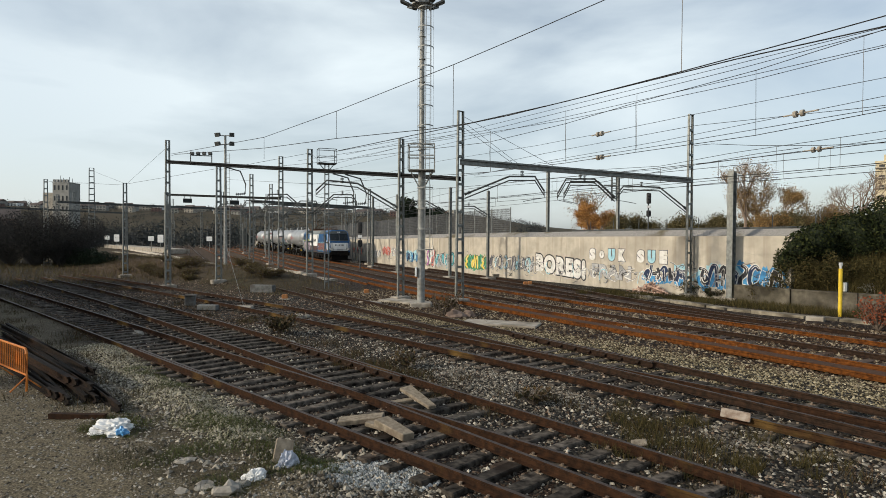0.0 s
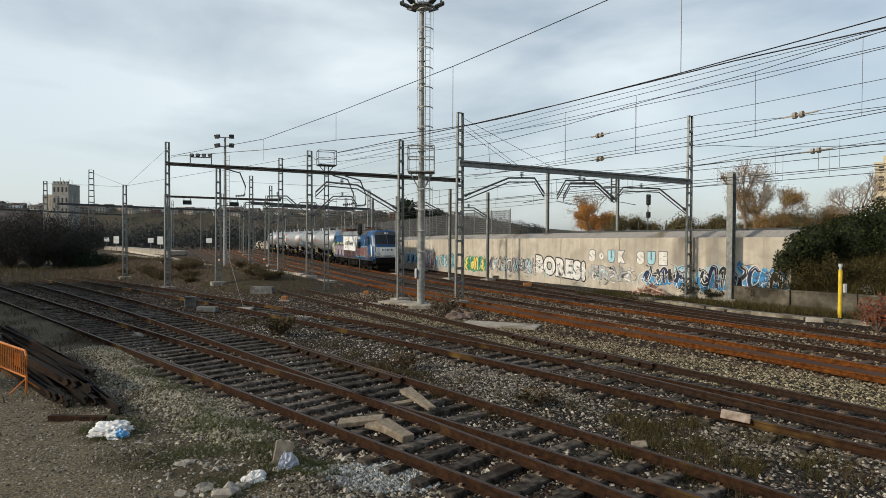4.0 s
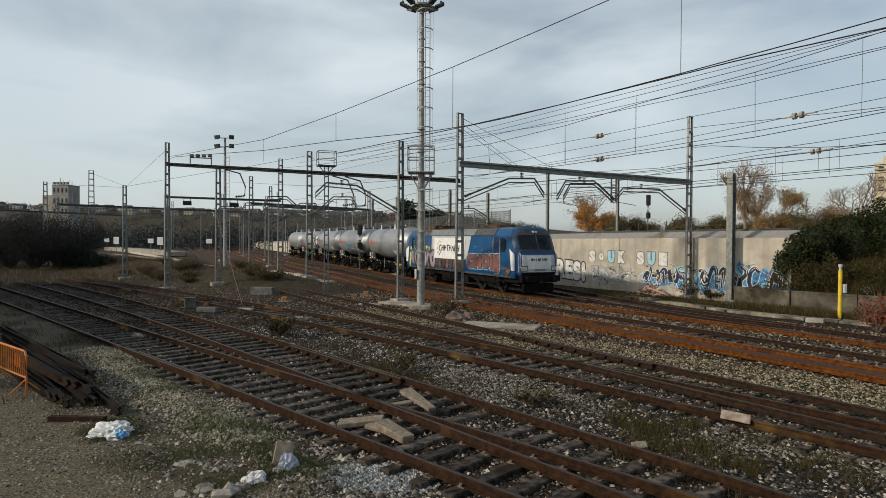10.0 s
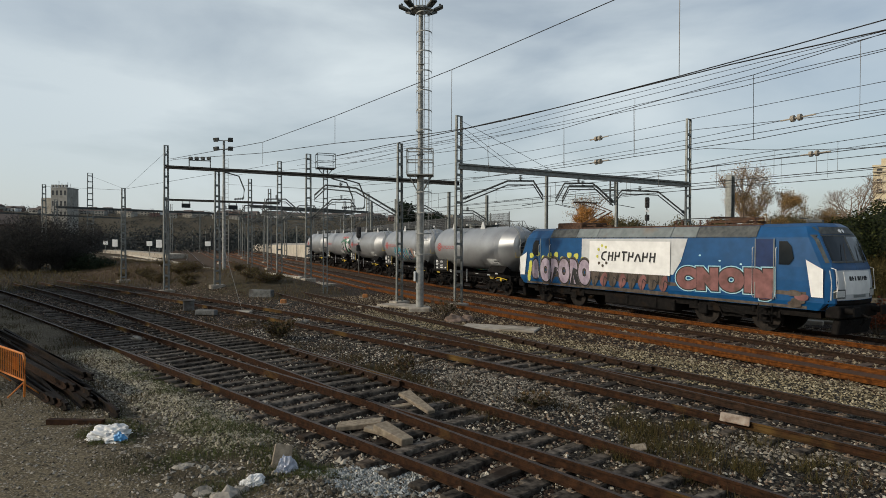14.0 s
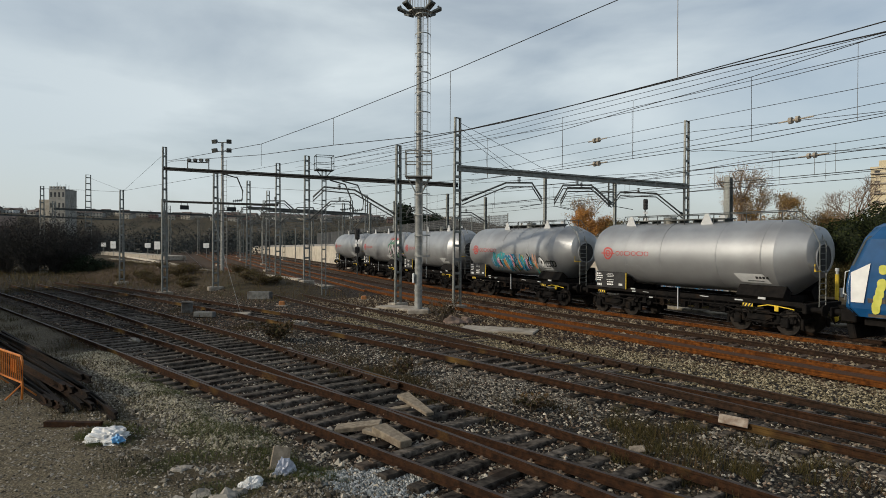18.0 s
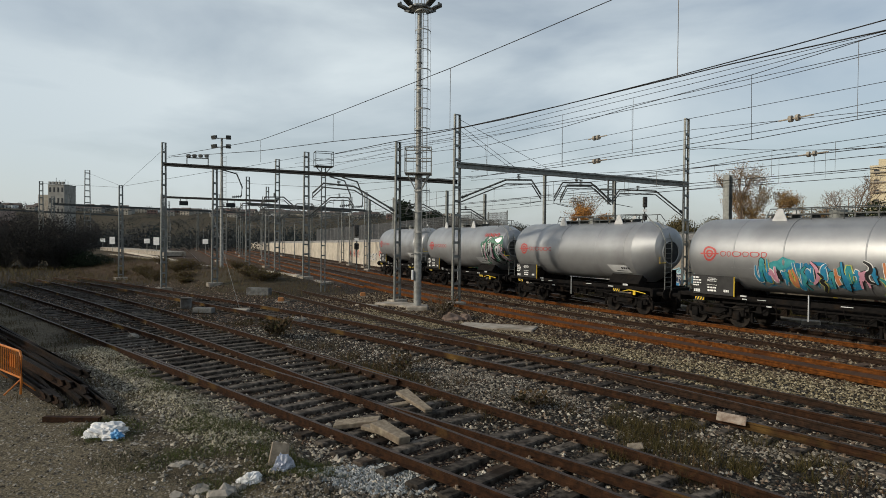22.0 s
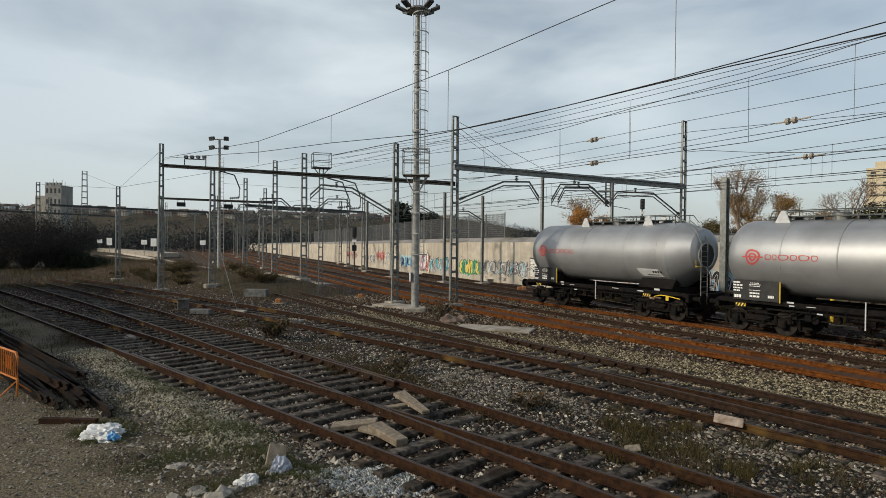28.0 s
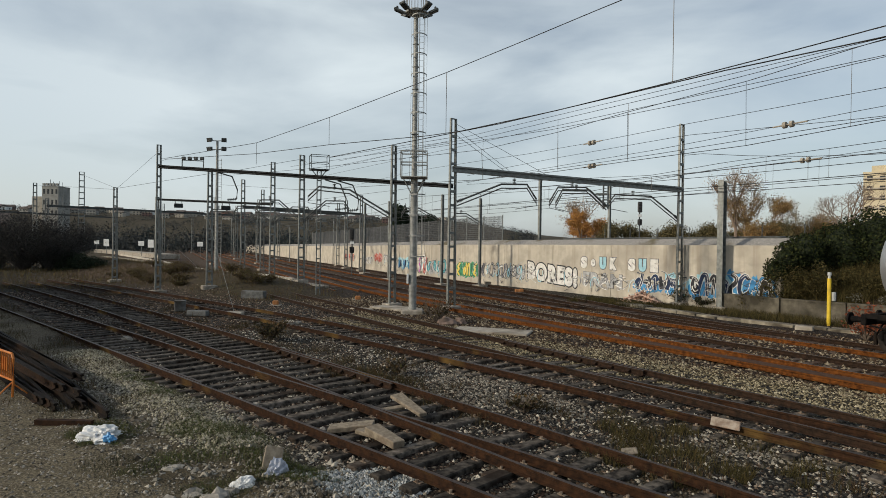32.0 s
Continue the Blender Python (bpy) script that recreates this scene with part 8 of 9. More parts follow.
def cloud(bm, u, v, ru, rv, to, rng):
    pts = []
    for k in range(16):
        a = 2 * math.pi * k / 16
        q = 1 + rng.uniform(-0.25, 0.2)
        pts.append(bm.verts.new(to(u + ru * q * math.cos(a), v + rv * q * math.sin(a), 0)))
    c = bm.verts.new(to(u, v, 0))
    for k in range(16):
        bm.faces.new((pts[k], pts[(k + 1) % 16], c))


def bent(pts, rng):
    """The stroke turned or mirrored at random."""
    if rng.random() < 0.5:
        pts = [(1 - u, v) for u, v in pts]
    if rng.random() < 0.5:
        pts = [(u, 1 - v) for u, v in pts]
    if rng.random() < 0.4:
        pts = [(v, u) for u, v in pts]
    return pts


def wild_piece(label, s0, width, z0, z1, n, fills, line, seed, halo=None, under=None, thick=0.11, doodles=3):
    """A sprayed piece: cloud, outlined brush strokes, small highlights and drips."""
    rng = random.Random(seed)
    t = thing("graffiti", Matrix.Identity(4), label, "graffiti", "wall graffiti")
    step, h = width / n, z1 - z0
    if halo or under:
        for col, lift, zz in ((halo, 0.004, 0.55), (under, 0.008, 0.25)):
            if not col:
                continue
            for k in range(int(n * 2)):
                bm = bmesh.new()
                cloud(bm, (k + 0.5) * width / (n * 2) + rng.uniform(-0.1, 0.1), z0 + h * (zz + rng.uniform(-0.12, 0.12)), step * rng.uniform(0.4, 0.62), h * rng.uniform(0.3, 0.48) * (1 if zz > 0.5 else 0.6), on_wall(s0, lift + 0.0004 * k), rng)
                part("cloud", bm, SPRAY[col], t)
    for k in range(n):
        pts = [((k + 0.5) * step + (u - 0.5) * step * 1.05 + 0.12 * (v - 0.5) + rng.uniform(-0.04, 0.04), z0 + h * (0.08 + 0.84 * v) + rng.uniform(-0.05, 0.05)) for u, v in bent(rng.choice(STROKES), rng)]
        for wd, lift, col in ((thick + 0.05, 0.015, line), (thick, 0.022, fills[k % len(fills)])):
            if col:
                bm = bmesh.new()
                ribbon(bm, pts, wd, on_wall(s0, lift + 0.0005 * (k % 7)))
                part("stroke", bm, SPRAY[col], t)
        bm = bmesh.new()
        ribbon(bm, [(u + 0.03, v + 0.03) for u, v in pts[:3]], 0.018, on_wall(s0, 0.034), 0.3)
        part("highlight", bm, SPRAY["white" if fills[k % len(fills)] not in ("white", "silver") else line or "dark"], t)
    for k in range(doodles):
        u, v = rng.uniform(0, width), z0 + rng.uniform(-0.1, 1.1) * h
        bm = bmesh.new()
        ribbon(bm, [(u + rng.uniform(-0.4, 0.4), v + rng.uniform(-0.2, 0.2)) for _ in range(4)], 0.02, on_wall(s0, 0.036 + 0.001 * k), 0.4)
        part("scrawl", bm, SPRAY[rng.choice(("black", "dark", "silver", fills[0]))], t)
    return t


W = WALL_CUT
word_on_wall("BORES!", 28.25 - W, 5.6, 0.62, 1.45, "bold white bubble lettering with black outlines", fat=0.06, edge=0.055, fall=0.07, gap=1.14)
for k, (letter, at) in enumerate((("S", 22.25), ("O", 21.25), ("U", 20.4), ("K", 19.45), ("S", 17.8), ("U", 16.9), ("E", 15.95))):
    word_on_wall(letter, at - W, 0.62 if letter != "O" else 0.45, 1.75 - 0.02 * (k > 3) + (0.15 if letter == "O" else 0.0), 0.85 if letter != "O" else 0.55, "white block letter with dark outlines high on the wall", fill="cyan" if k in (2, 5) else "white", line="dark", fat=0.13, edge=0.05, fall=0.0)
word_on_wall("FRAN", 22.0 - W, 3.7, 0.5, 1.0, "large faded grey lettering drawn in thin outlines", fill="silver", line="dark", fat=0.045, edge=0.018, fall=0.02, gap=1.05)
wild_piece("faded grey outlines and scrawls low on the wall", 22.4 - W, 4.4, 0.35, 1.5, 4, ("silver", "white"), None, 4, thick=0.05, doodles=14)
wild_piece("navy strokes edged in white over a blue cloud", 17.2 - W, 3.3, 0.4, 1.75, 5, ("navy", "black"), "white", 5, "cyan", "blue", 0.15)
wild_piece("black looping strokes with a blue and white shade", 13.0 - W, 2.7, 0.35, 2.0, 4, ("black", "navy"), "white", 7, "cyan", "blue", 0.13, 5)
wild_piece("black arrow strokes over bright blue beside a steel column", 10.4 - W, 2.6, 0.4, 2.05, 4, ("black", "navy", "blue"), "white", 8, "blue", "blue", 0.12)
wild_piece("row of pale strokes drawn in dark outlines", 35.2 - W, 6.6, 0.3, 1.95, 17, ("silver", "dark", "silver", "cyan"), "black", 9, None, None, 0.07, 24)
wild_piece("green and yellow strokes with black outlines", 38.6 - W, 3.2, 0.25, 1.80, 6, ("yellow", "green", "yellow"), "black", 10, "green", "green", 0.13)
wild_piece("teal and pale strokes in black outline", 44.0 - W, 3.4, 0.3, 1.9, 6, ("teal", "silver", "teal"), "black", 11, None, "silver")
wild_piece("magenta and white sprayed loops", 46.0 - W, 1.7, 0.1, 2.15, 3, ("magenta", "white", "red"), "navy", 12, "white")
wild_piece("blue sprayed strokes with navy outlines", 52.3 - W, 4.2, 0.4, 1.75, 8, ("blue", "navy", "cyan"), "navy", 13, "cyan")
wild_piece("pale grey strokes with dark outline", 57.5 - W, 3.7, 0.9, 2.0, 6, ("silver", "white"), "dark", 14)
wild_piece("red sprayed loops with white outlines", 61.3 - W, 3.0, 0.9, 2.1, 4, ("red", "red"), "white", 15, "red")
wild_piece("dark scrawled strokes with white outlines", 66.5 - W, 4.4, 0.4, 1.7, 7, ("dark", "silver"), "white", 16)
wild_piece("mixed red and grey scrawls far along the wall", 76.0 - W, 6.0, 0.6, 1.9, 9, ("silver", "red", "dark"), None, 17)
wild_piece("thin dark scrawl between larger pieces", 15.2 - W, 2.0, 1.0, 2.0, 3, ("dark",), None, 18, thick=0.03, doodles=6)

for k, (s0, wd, lo, hi) in enumerate(((24.0, 8.0, 0.2, 1.3), (29.5, 7.0, 0.2, 1.6), (16.5, 8.0, 0.2, 1.5), (36.0, 8.0, 0.2, 1.9), (48.0, 8.0, 0.2, 1.8), (60.0, 8.0, 0.3, 1.8))):
    wild_piece("thin overlapping sprayed scrawls in faded white and grey", s0 - W, wd, lo, hi, 9, ("white", "silver", "white", "cyan"), None, 60 + k, thick=0.04, doodles=16)


# ---- wagon graffiti ----
def tank_piece(tank, u0, u1, v0, v1, n, clouds, fills, lines, seed, thick):
    """A sprayed piece on a tank's flank: clouds below, then outlined jagged strokes."""
    rng = random.Random(seed)
    w, h = u1 - u0, v1 - v0
    for k in range(len(clouds) * 6):
        bm = bmesh.new()
        cloud(bm, u0 + w * rng.uniform(0.08, 0.92), v0 + h * rng.uniform(0.25, 0.75), w * rng.uniform(0.08, 0.14), h * rng.uniform(0.2, 0.32), on_tank(-1, 0.010 + 0.0006 * k), rng)
        part("graffiti_cloud", bm, clouds[k % len(clouds)], tank)
    for k in range(n):
        c = u0 + w * (k + 0.5) / n
        sw, sh = w / n * rng.uniform(0.9, 1.8), h * rng.uniform(0.45, 0.95)
        base = v0 + (h - sh) * rng.random()
        pts = [(c + (u - 0.5) * sw + rng.uniform(-0.05, 0.05), base + sh * v + rng.uniform(-0.06, 0.06)) for u, v in bent(rng.choice(STROKES), rng)]
        for wd, lift, mat in ((thick + 0.035, 0.026, lines[k % len(lines)]), (thick, 0.036, fills[k % len(fills)])):
            bm = bmesh.new()
            ribbon(bm, pts, wd, on_tank(-1, lift + 0.0006 * k), 0.5)
            part("graffiti_stroke", bm, mat, tank)


def wagon_art():
    rng = random.Random(9)

    def spray(name, a, b):
        return surface(name, a, b, 5, 0.5, local=True)
    blue = spray("bright blue wagon paint", (0.02, 0.16, 0.30), (0.04, 0.27, 0.44))
    teal = spray("teal wagon paint", (0.03, 0.22, 0.24), (0.07, 0.34, 0.36))
    pink = spray("pink wagon paint", (0.50, 0.22, 0.30), (0.62, 0.34, 0.42))
    lemon = spray("lemon wagon outline", (0.50, 0.50, 0.10), (0.66, 0.64, 0.2))
    green = spray("dark green wagon paint", (0.02, 0.12, 0.07), (0.045, 0.20, 0.115))
    orange = spray("orange wagon paint", (0.50, 0.18, 0.07), (0.62, 0.27, 0.14))
    t, tank = WAGONS[1]
    tank_piece(tank, -1.9, 2.75, 1.66, 2.85, 24, [blue, teal], [blue, teal, blue, pink, BLACK, blue, teal, orange], [WHITE, BLACK, lemon, WHITE, BLACK], 31, 0.065)
    tank_blob("graffiti_ring", 3.2, 2.36, 0.62, 0.62, 0.012, BLACK, tank, rng, n=20, power=2)
    tank_blob("graffiti_eye", 3.2, 2.36, 0.52, 0.52, 0.017, WHITE, tank, rng, n=20, power=2)
    tank_blob("graffiti_pupil", 3.27, 2.36, 0.13, 0.2, 0.022, BLACK, tank, rng, n=12, power=2)
    for k in range(4):
        tank_blob("graffiti_tag", 3.75 + k * 0.2, 2.3, 0.28, 0.34, 0.012, BLACK, tank, rng, hole=0.6)
    # green piece on the front of the fourth wagon
    t, tank = WAGONS[3]
    for k in range(16):
        bm = bmesh.new()
        cloud(bm, 3.85 + 0.095 * k, 2.75 + rng.uniform(-0.55, 0.55), rng.uniform(0.3, 0.45), rng.uniform(0.4, 0.55), on_tank(-1, 0.006 + 0.0008 * k), rng)
        part("graffiti_cloud", bm, (green, green, green, BLACK)[k % 4], tank)
    tank_piece(tank, 3.75, 5.35, 2.0, 3.3, 16, [green], [WHITE, BLACK, LIGHT_GREY, pink, BLACK, green], [BLACK, green, BLACK, WHITE], 32, 0.05)
    for k in range(5):
        tank_blob("graffiti_tag", 3.9 + k * 0.26, 3.72, 0.24, 0.2, 0.046, RED, tank, rng, hole=0.5)


wagon_art()


# ---- buildings and town ----
TOWN_WALL = [surface("cream render", (0.324, 0.290, 0.236), (0.446, 0.405, 0.338), 0.4, 0.9, 0, 0.1), surface("grey render", (0.230, 0.223, 0.203), (0.324, 0.317, 0.290), 0.4, 0.9, 0, 0.1), surface("brick red render", (0.149, 0.088, 0.070), (0.216, 0.128, 0.108), 0.5, 0.9, 0, 0.1), surface("white render", (0.567, 0.567, 0.553), (0.743, 0.743, 0.716), 0.4, 0.9, 0, 0.1)]
TILE_ROOF = surface("brown roof tiles", (0.085, 0.068, 0.06), (0.13, 0.105, 0.095), 0.8, 0.9, 0, 0.2)
WINDOW = surface("dark window", (0.02, 0.022, 0.025), (0.05, 0.055, 0.06), 1, 0.2, 0, 0)


def house(x, y, z, sx, sy, h, wall, roof, label, rz=0, storeys=2, bays=4, pitched=True, name="house"):
    t = thing(name, pose(x, y, z, 0, 0, rz), label, "building" if name != "house" else "house", "buildings of the town")
    bm = bmesh.new()
    box(bm, (0, 0, h / 2 - 1), (sx, sy, h + 2))
    part("wall", bm, wall, t)
    bm = bmesh.new()
    if pitched:
        prism(bm, [(-sy / 2 - 0.4, h), (sy / 2 + 0.4, h), (0, h + sy * 0.28)], sx + 0.6, lambda u, v, w: (w - sx / 2 - 0.3, u, v))
        bmesh.ops.recalc_face_normals(bm, faces=bm.faces)
    else:
        box(bm, (0, 0, h + 0.25), (sx + 0.3, sy + 0.3, 0.5))
    part("roof", bm, roof, t)
    me = None
    for f in range(storeys):
        for b in range(bays):
            wz = (f + 0.55) * h / storeys
            wx = -sx / 2 + (b + 0.5) * sx / bays
            if me is None:
                bm = bmesh.new()
                box(bm, (0, 0, 0), (sx / bays * 0.42, 0.12, h / storeys * 0.45))
                o = part("window", bm, WINDOW, t)
                me = o.data
            else:
                o = new("window", me)
                o.parent = t
            o.matrix_local = pose(wx, -sy / 2 - 0.03, wz)
    return t


def tower_block():
    # broad beige tower with a parapet and aerials
    t = house(-257.0, 420.0, 2.0, 10.8, 13.0, 35.5, TOWN_WALL[1], TOWN_WALL[1], "old beige stone tower block with aerials on its parapet", 0, 5, 4, False, "tower_block")
    for k in range(5):
        bm = bmesh.new()
        box(bm, (-4.4 + k * 2.2, -6.0, 37.0), (1.2, 1.5, 1.6))
        part("merlon", bm, TOWN_WALL[1], t)
    for k, (dx, h) in enumerate(((-4, 5), (-2, 3.5), (2, 4), (4, 3))):
        bm = bmesh.new()
        rod(bm, (dx, 0, 35), (dx, 0, 36 + h), 0.15, 5)
        part("aerial", bm, DARK_STEEL, t)
    bm = bmesh.new()
    box(bm, (-9.0, 0, 14), (7.2, 11, 30))
    part("wing", bm, TOWN_WALL[0], t, "lower cream wing")


tower_block()
house(-68.4, 92.0, 0.2, 8.0, 6.0, 5.4, TOWN_WALL[2], TILE_ROOF, "red brick railway house with dark windows", 37, 2, 4, True)
# sunlight is put into this cream, brighter than the town's cream render
SUNLIT_CREAM = surface("sunlit cream render", (0.50, 0.43, 0.29), (0.62, 0.54, 0.38), 0.4, 0.9, 0, 0.1)
block = house(116.5, 150.0, 2.5, 18.0, 12.0, 19.4, SUNLIT_CREAM, SUNLIT_CREAM, "cream apartment block behind the hedge", -38, 8, 7, False, "apartment_block")
bm = bmesh.new()
box(bm, (-5.0, 0, 20.6), (5.0, 6.0, 2.2))
part("roof_house", bm, SUNLIT_CREAM, block, "low cream roof structure")
for k in range(8):
    bm = bmesh.new()
    box(bm, (0, -6.25, 1.3 + k * 2.42), (18.2, 0.5, 0.3))
    part("balcony_band", bm, TOWN_WALL[0], block)


def town():
    rng = random.Random(33)
    protos = []
    for k in range(7):
        w, h = rng.uniform(7, 15), rng.uniform(4, 6.5)
        protos.append(house(-600 + k * 30, 900, -60, w, 10, h, TOWN_WALL[k % 4], TILE_ROOF, "distant house on the hillside of the town", 0, 2, 3, k % 3 != 0))
    for k in range(190):
        d = rng.uniform(820, 1150)
        a = rng.uniform(-0.70, 0.02)
        x, y = d * math.sin(a), d * math.cos(a)
        z = ground_height(x, y)
        copy_thing(protos[k % 7], pose(x, y, z - 1.0, 0, 0, rng.uniform(-30, 30)))
    for k, p in enumerate(protos):
        x, y = -420 + k * 62, 850 + 20 * (k % 3)
        p.matrix_world = pose(x, y, ground_height(x, y) - 0.5, 0, 0, 8 * k - 20)


town()


def far_woods():
    rng = random.Random(17)
    near, far, dark = [], [], []
    for k in range(760):
        d = rng.uniform(170, 330) if k % 3 == 0 else rng.uniform(380, 1120)
        a = rng.uniform(-0.75, 0.16)
        x, y = d * math.sin(a), d * math.cos(a)
        z = ground_height(x, y)
        r = rng.uniform(2.4, 4.2) * (1 + d / 600)
        h = rng.uniform(5.0, 9.5) if d < 330 else rng.uniform(5, 9)
        for _ in range(300 if d < 330 else 170):
            b, c, f = rng.random(), rng.uniform(0, 6.28), rng.random()
            rr = r * math.sqrt(b) * (1 + 0.25 * math.sin(3 * c + k))
            q = (x + rr * math.cos(c), y + rr * math.sin(c), z - 0.3 + h * (1 - b) ** 0.5 * f ** 0.6)
            (dark if k % 4 == 0 else near if d < 330 else far).append(q)
    # distance haze is put into the woods' colours as a blue grey tint
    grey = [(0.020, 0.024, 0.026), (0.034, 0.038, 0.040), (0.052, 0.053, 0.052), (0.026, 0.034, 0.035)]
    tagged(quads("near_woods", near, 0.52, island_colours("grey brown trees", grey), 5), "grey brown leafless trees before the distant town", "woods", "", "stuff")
    tagged(quads("far_woods", far, 0.85, island_colours("far trees tinted with haze", [(0.018, 0.023, 0.026), (0.036, 0.043, 0.046), (0.085, 0.085, 0.082), (0.026, 0.036, 0.038), (0.055, 0.05, 0.046)]), 7), "hazy grey trees among the distant town", "woods", "", "stuff")
    tagged(quads("far_conifers", dark, 0.55, island_colours("far conifers tinted with haze", [(0.016, 0.026, 0.026), (0.028, 0.040, 0.040)]), 6), "dark hazy conifers among the distant town", "woods", "", "stuff")


far_woods()


# hedge-like scrub and station strip on the left middle distance
def station_strip():
    t = thing("platform", Matrix.Identity(4), "long pale station platform far down the line", "platform", "", "structure")
    bm = bmesh.new()
    bar(bm, (-48.0, 112.0, 0.35), (-84.0, 156.0, 0.35), 3.5, 0.8)
    part("deck", bm, OLD_CONCRETE, t)
    rng = random.Random(6)
    for k, (x, y) in enumerate(((-76.5, 140.0), (-68.5, 129.0), (-57.0, 120.0), (-54.0, 117.5), (-46.0, 121.0))):
        s = thing("platform_sign", pose(x, y, 0.2), "small white sign board on posts at the platform", "sign", "platform signs")
        bm = bmesh.new()
        box(bm, (0, 0, 2.4), (1.1, 0.1, 1.5 if k % 2 else 0.9), bevel=0.02)
        part("board", bm, WHITE, s)
        bm = bmesh.new()
        rod(bm, (0, 0.06, 0), (0, 0.06, 2.6), 0.06, 6)
        part("post", bm, GALV, s)
    # thin lamp posts
    for k in range(14):
        x, y = -20 - k * 5.5, 100 + k * 9.0
        s = thing("lamp_post", pose(x + rng.uniform(-6, 6), y, -0.2), "thin grey lamp post far down the line", "lamp post", "distant lamp posts")
        bm = bmesh.new()
        rod(bm, (0, 0, 0), (0, 0, rng.uniform(5, 9)), 0.09, 6)
        part("pole", bm, GALV, s)


station_strip()


def fence_on_wall():
    """A tall grey mesh fence on the bank behind the wall, and a low wire fence further east."""
    t = thing("mesh_fence", Matrix.Identity(4), "tall grey mesh fence on posts behind the wall", "fence")
    line = [Vector(p) for p in ((6.4, 58.4), (1.4, 66.5), (-8.0, 88.5), (-26.0, 130.0))]
    for p, d in walk_along(line, 3.0):
        zt = wall_top(p.y) + 0.3
        bm = bmesh.new()
        rod(bm, (p.x, p.y, zt - 0.3), (p.x, p.y, zt + 2.6), 0.05, 6)
        part("post", bm, GALV, t)
    bm = bmesh.new()
    for p, d in walk_along(line, 0.13):
        zt = wall_top(p.y) + 0.3
        bar(bm, (p.x, p.y, zt), (p.x, p.y, zt + 2.5), 0.035)
    for dz in np.arange(0.0, 2.6, 0.2):
        for a, b in zip(line, line[1:]):
            bar(bm, (a.x, a.y, wall_top(a.y) + 0.3 + dz), (b.x, b.y, wall_top(b.y) + 0.3 + dz), 0.03)
    o = part("mesh", bm, surface("dull grey mesh", (0.10, 0.10, 0.10), (0.16, 0.16, 0.16), 3, 0.8, 0.1, 0), t)
    o["kind"] = "stuff"
    t = thing("wire_fence", Matrix.Identity(4), "low dark wire fence along the gravel bank", "fence")
    line = [Vector(p) for p in ((21.5, 35.5), (15.8, 44.0), (10.9, 52.0))]
    for p, d in walk_along(line, 2.5):
        zt = wall_top(p.y) + 0.3
        bm = bmesh.new()
        rod(bm, (p.x, p.y, zt), (p.x, p.y, zt + 1.0), 0.03, 6)
        part("post", bm, DARK_STEEL, t)
    for dz in (0.15, 0.22):
        bm = bmesh.new()
        tube(bm, [(p.x, p.y, wall_top(p.y) + 0.35 + dz) for p in line], 0.035, 5)
        part("rail", bm, DARK_STEEL, t)


fence_on_wall()


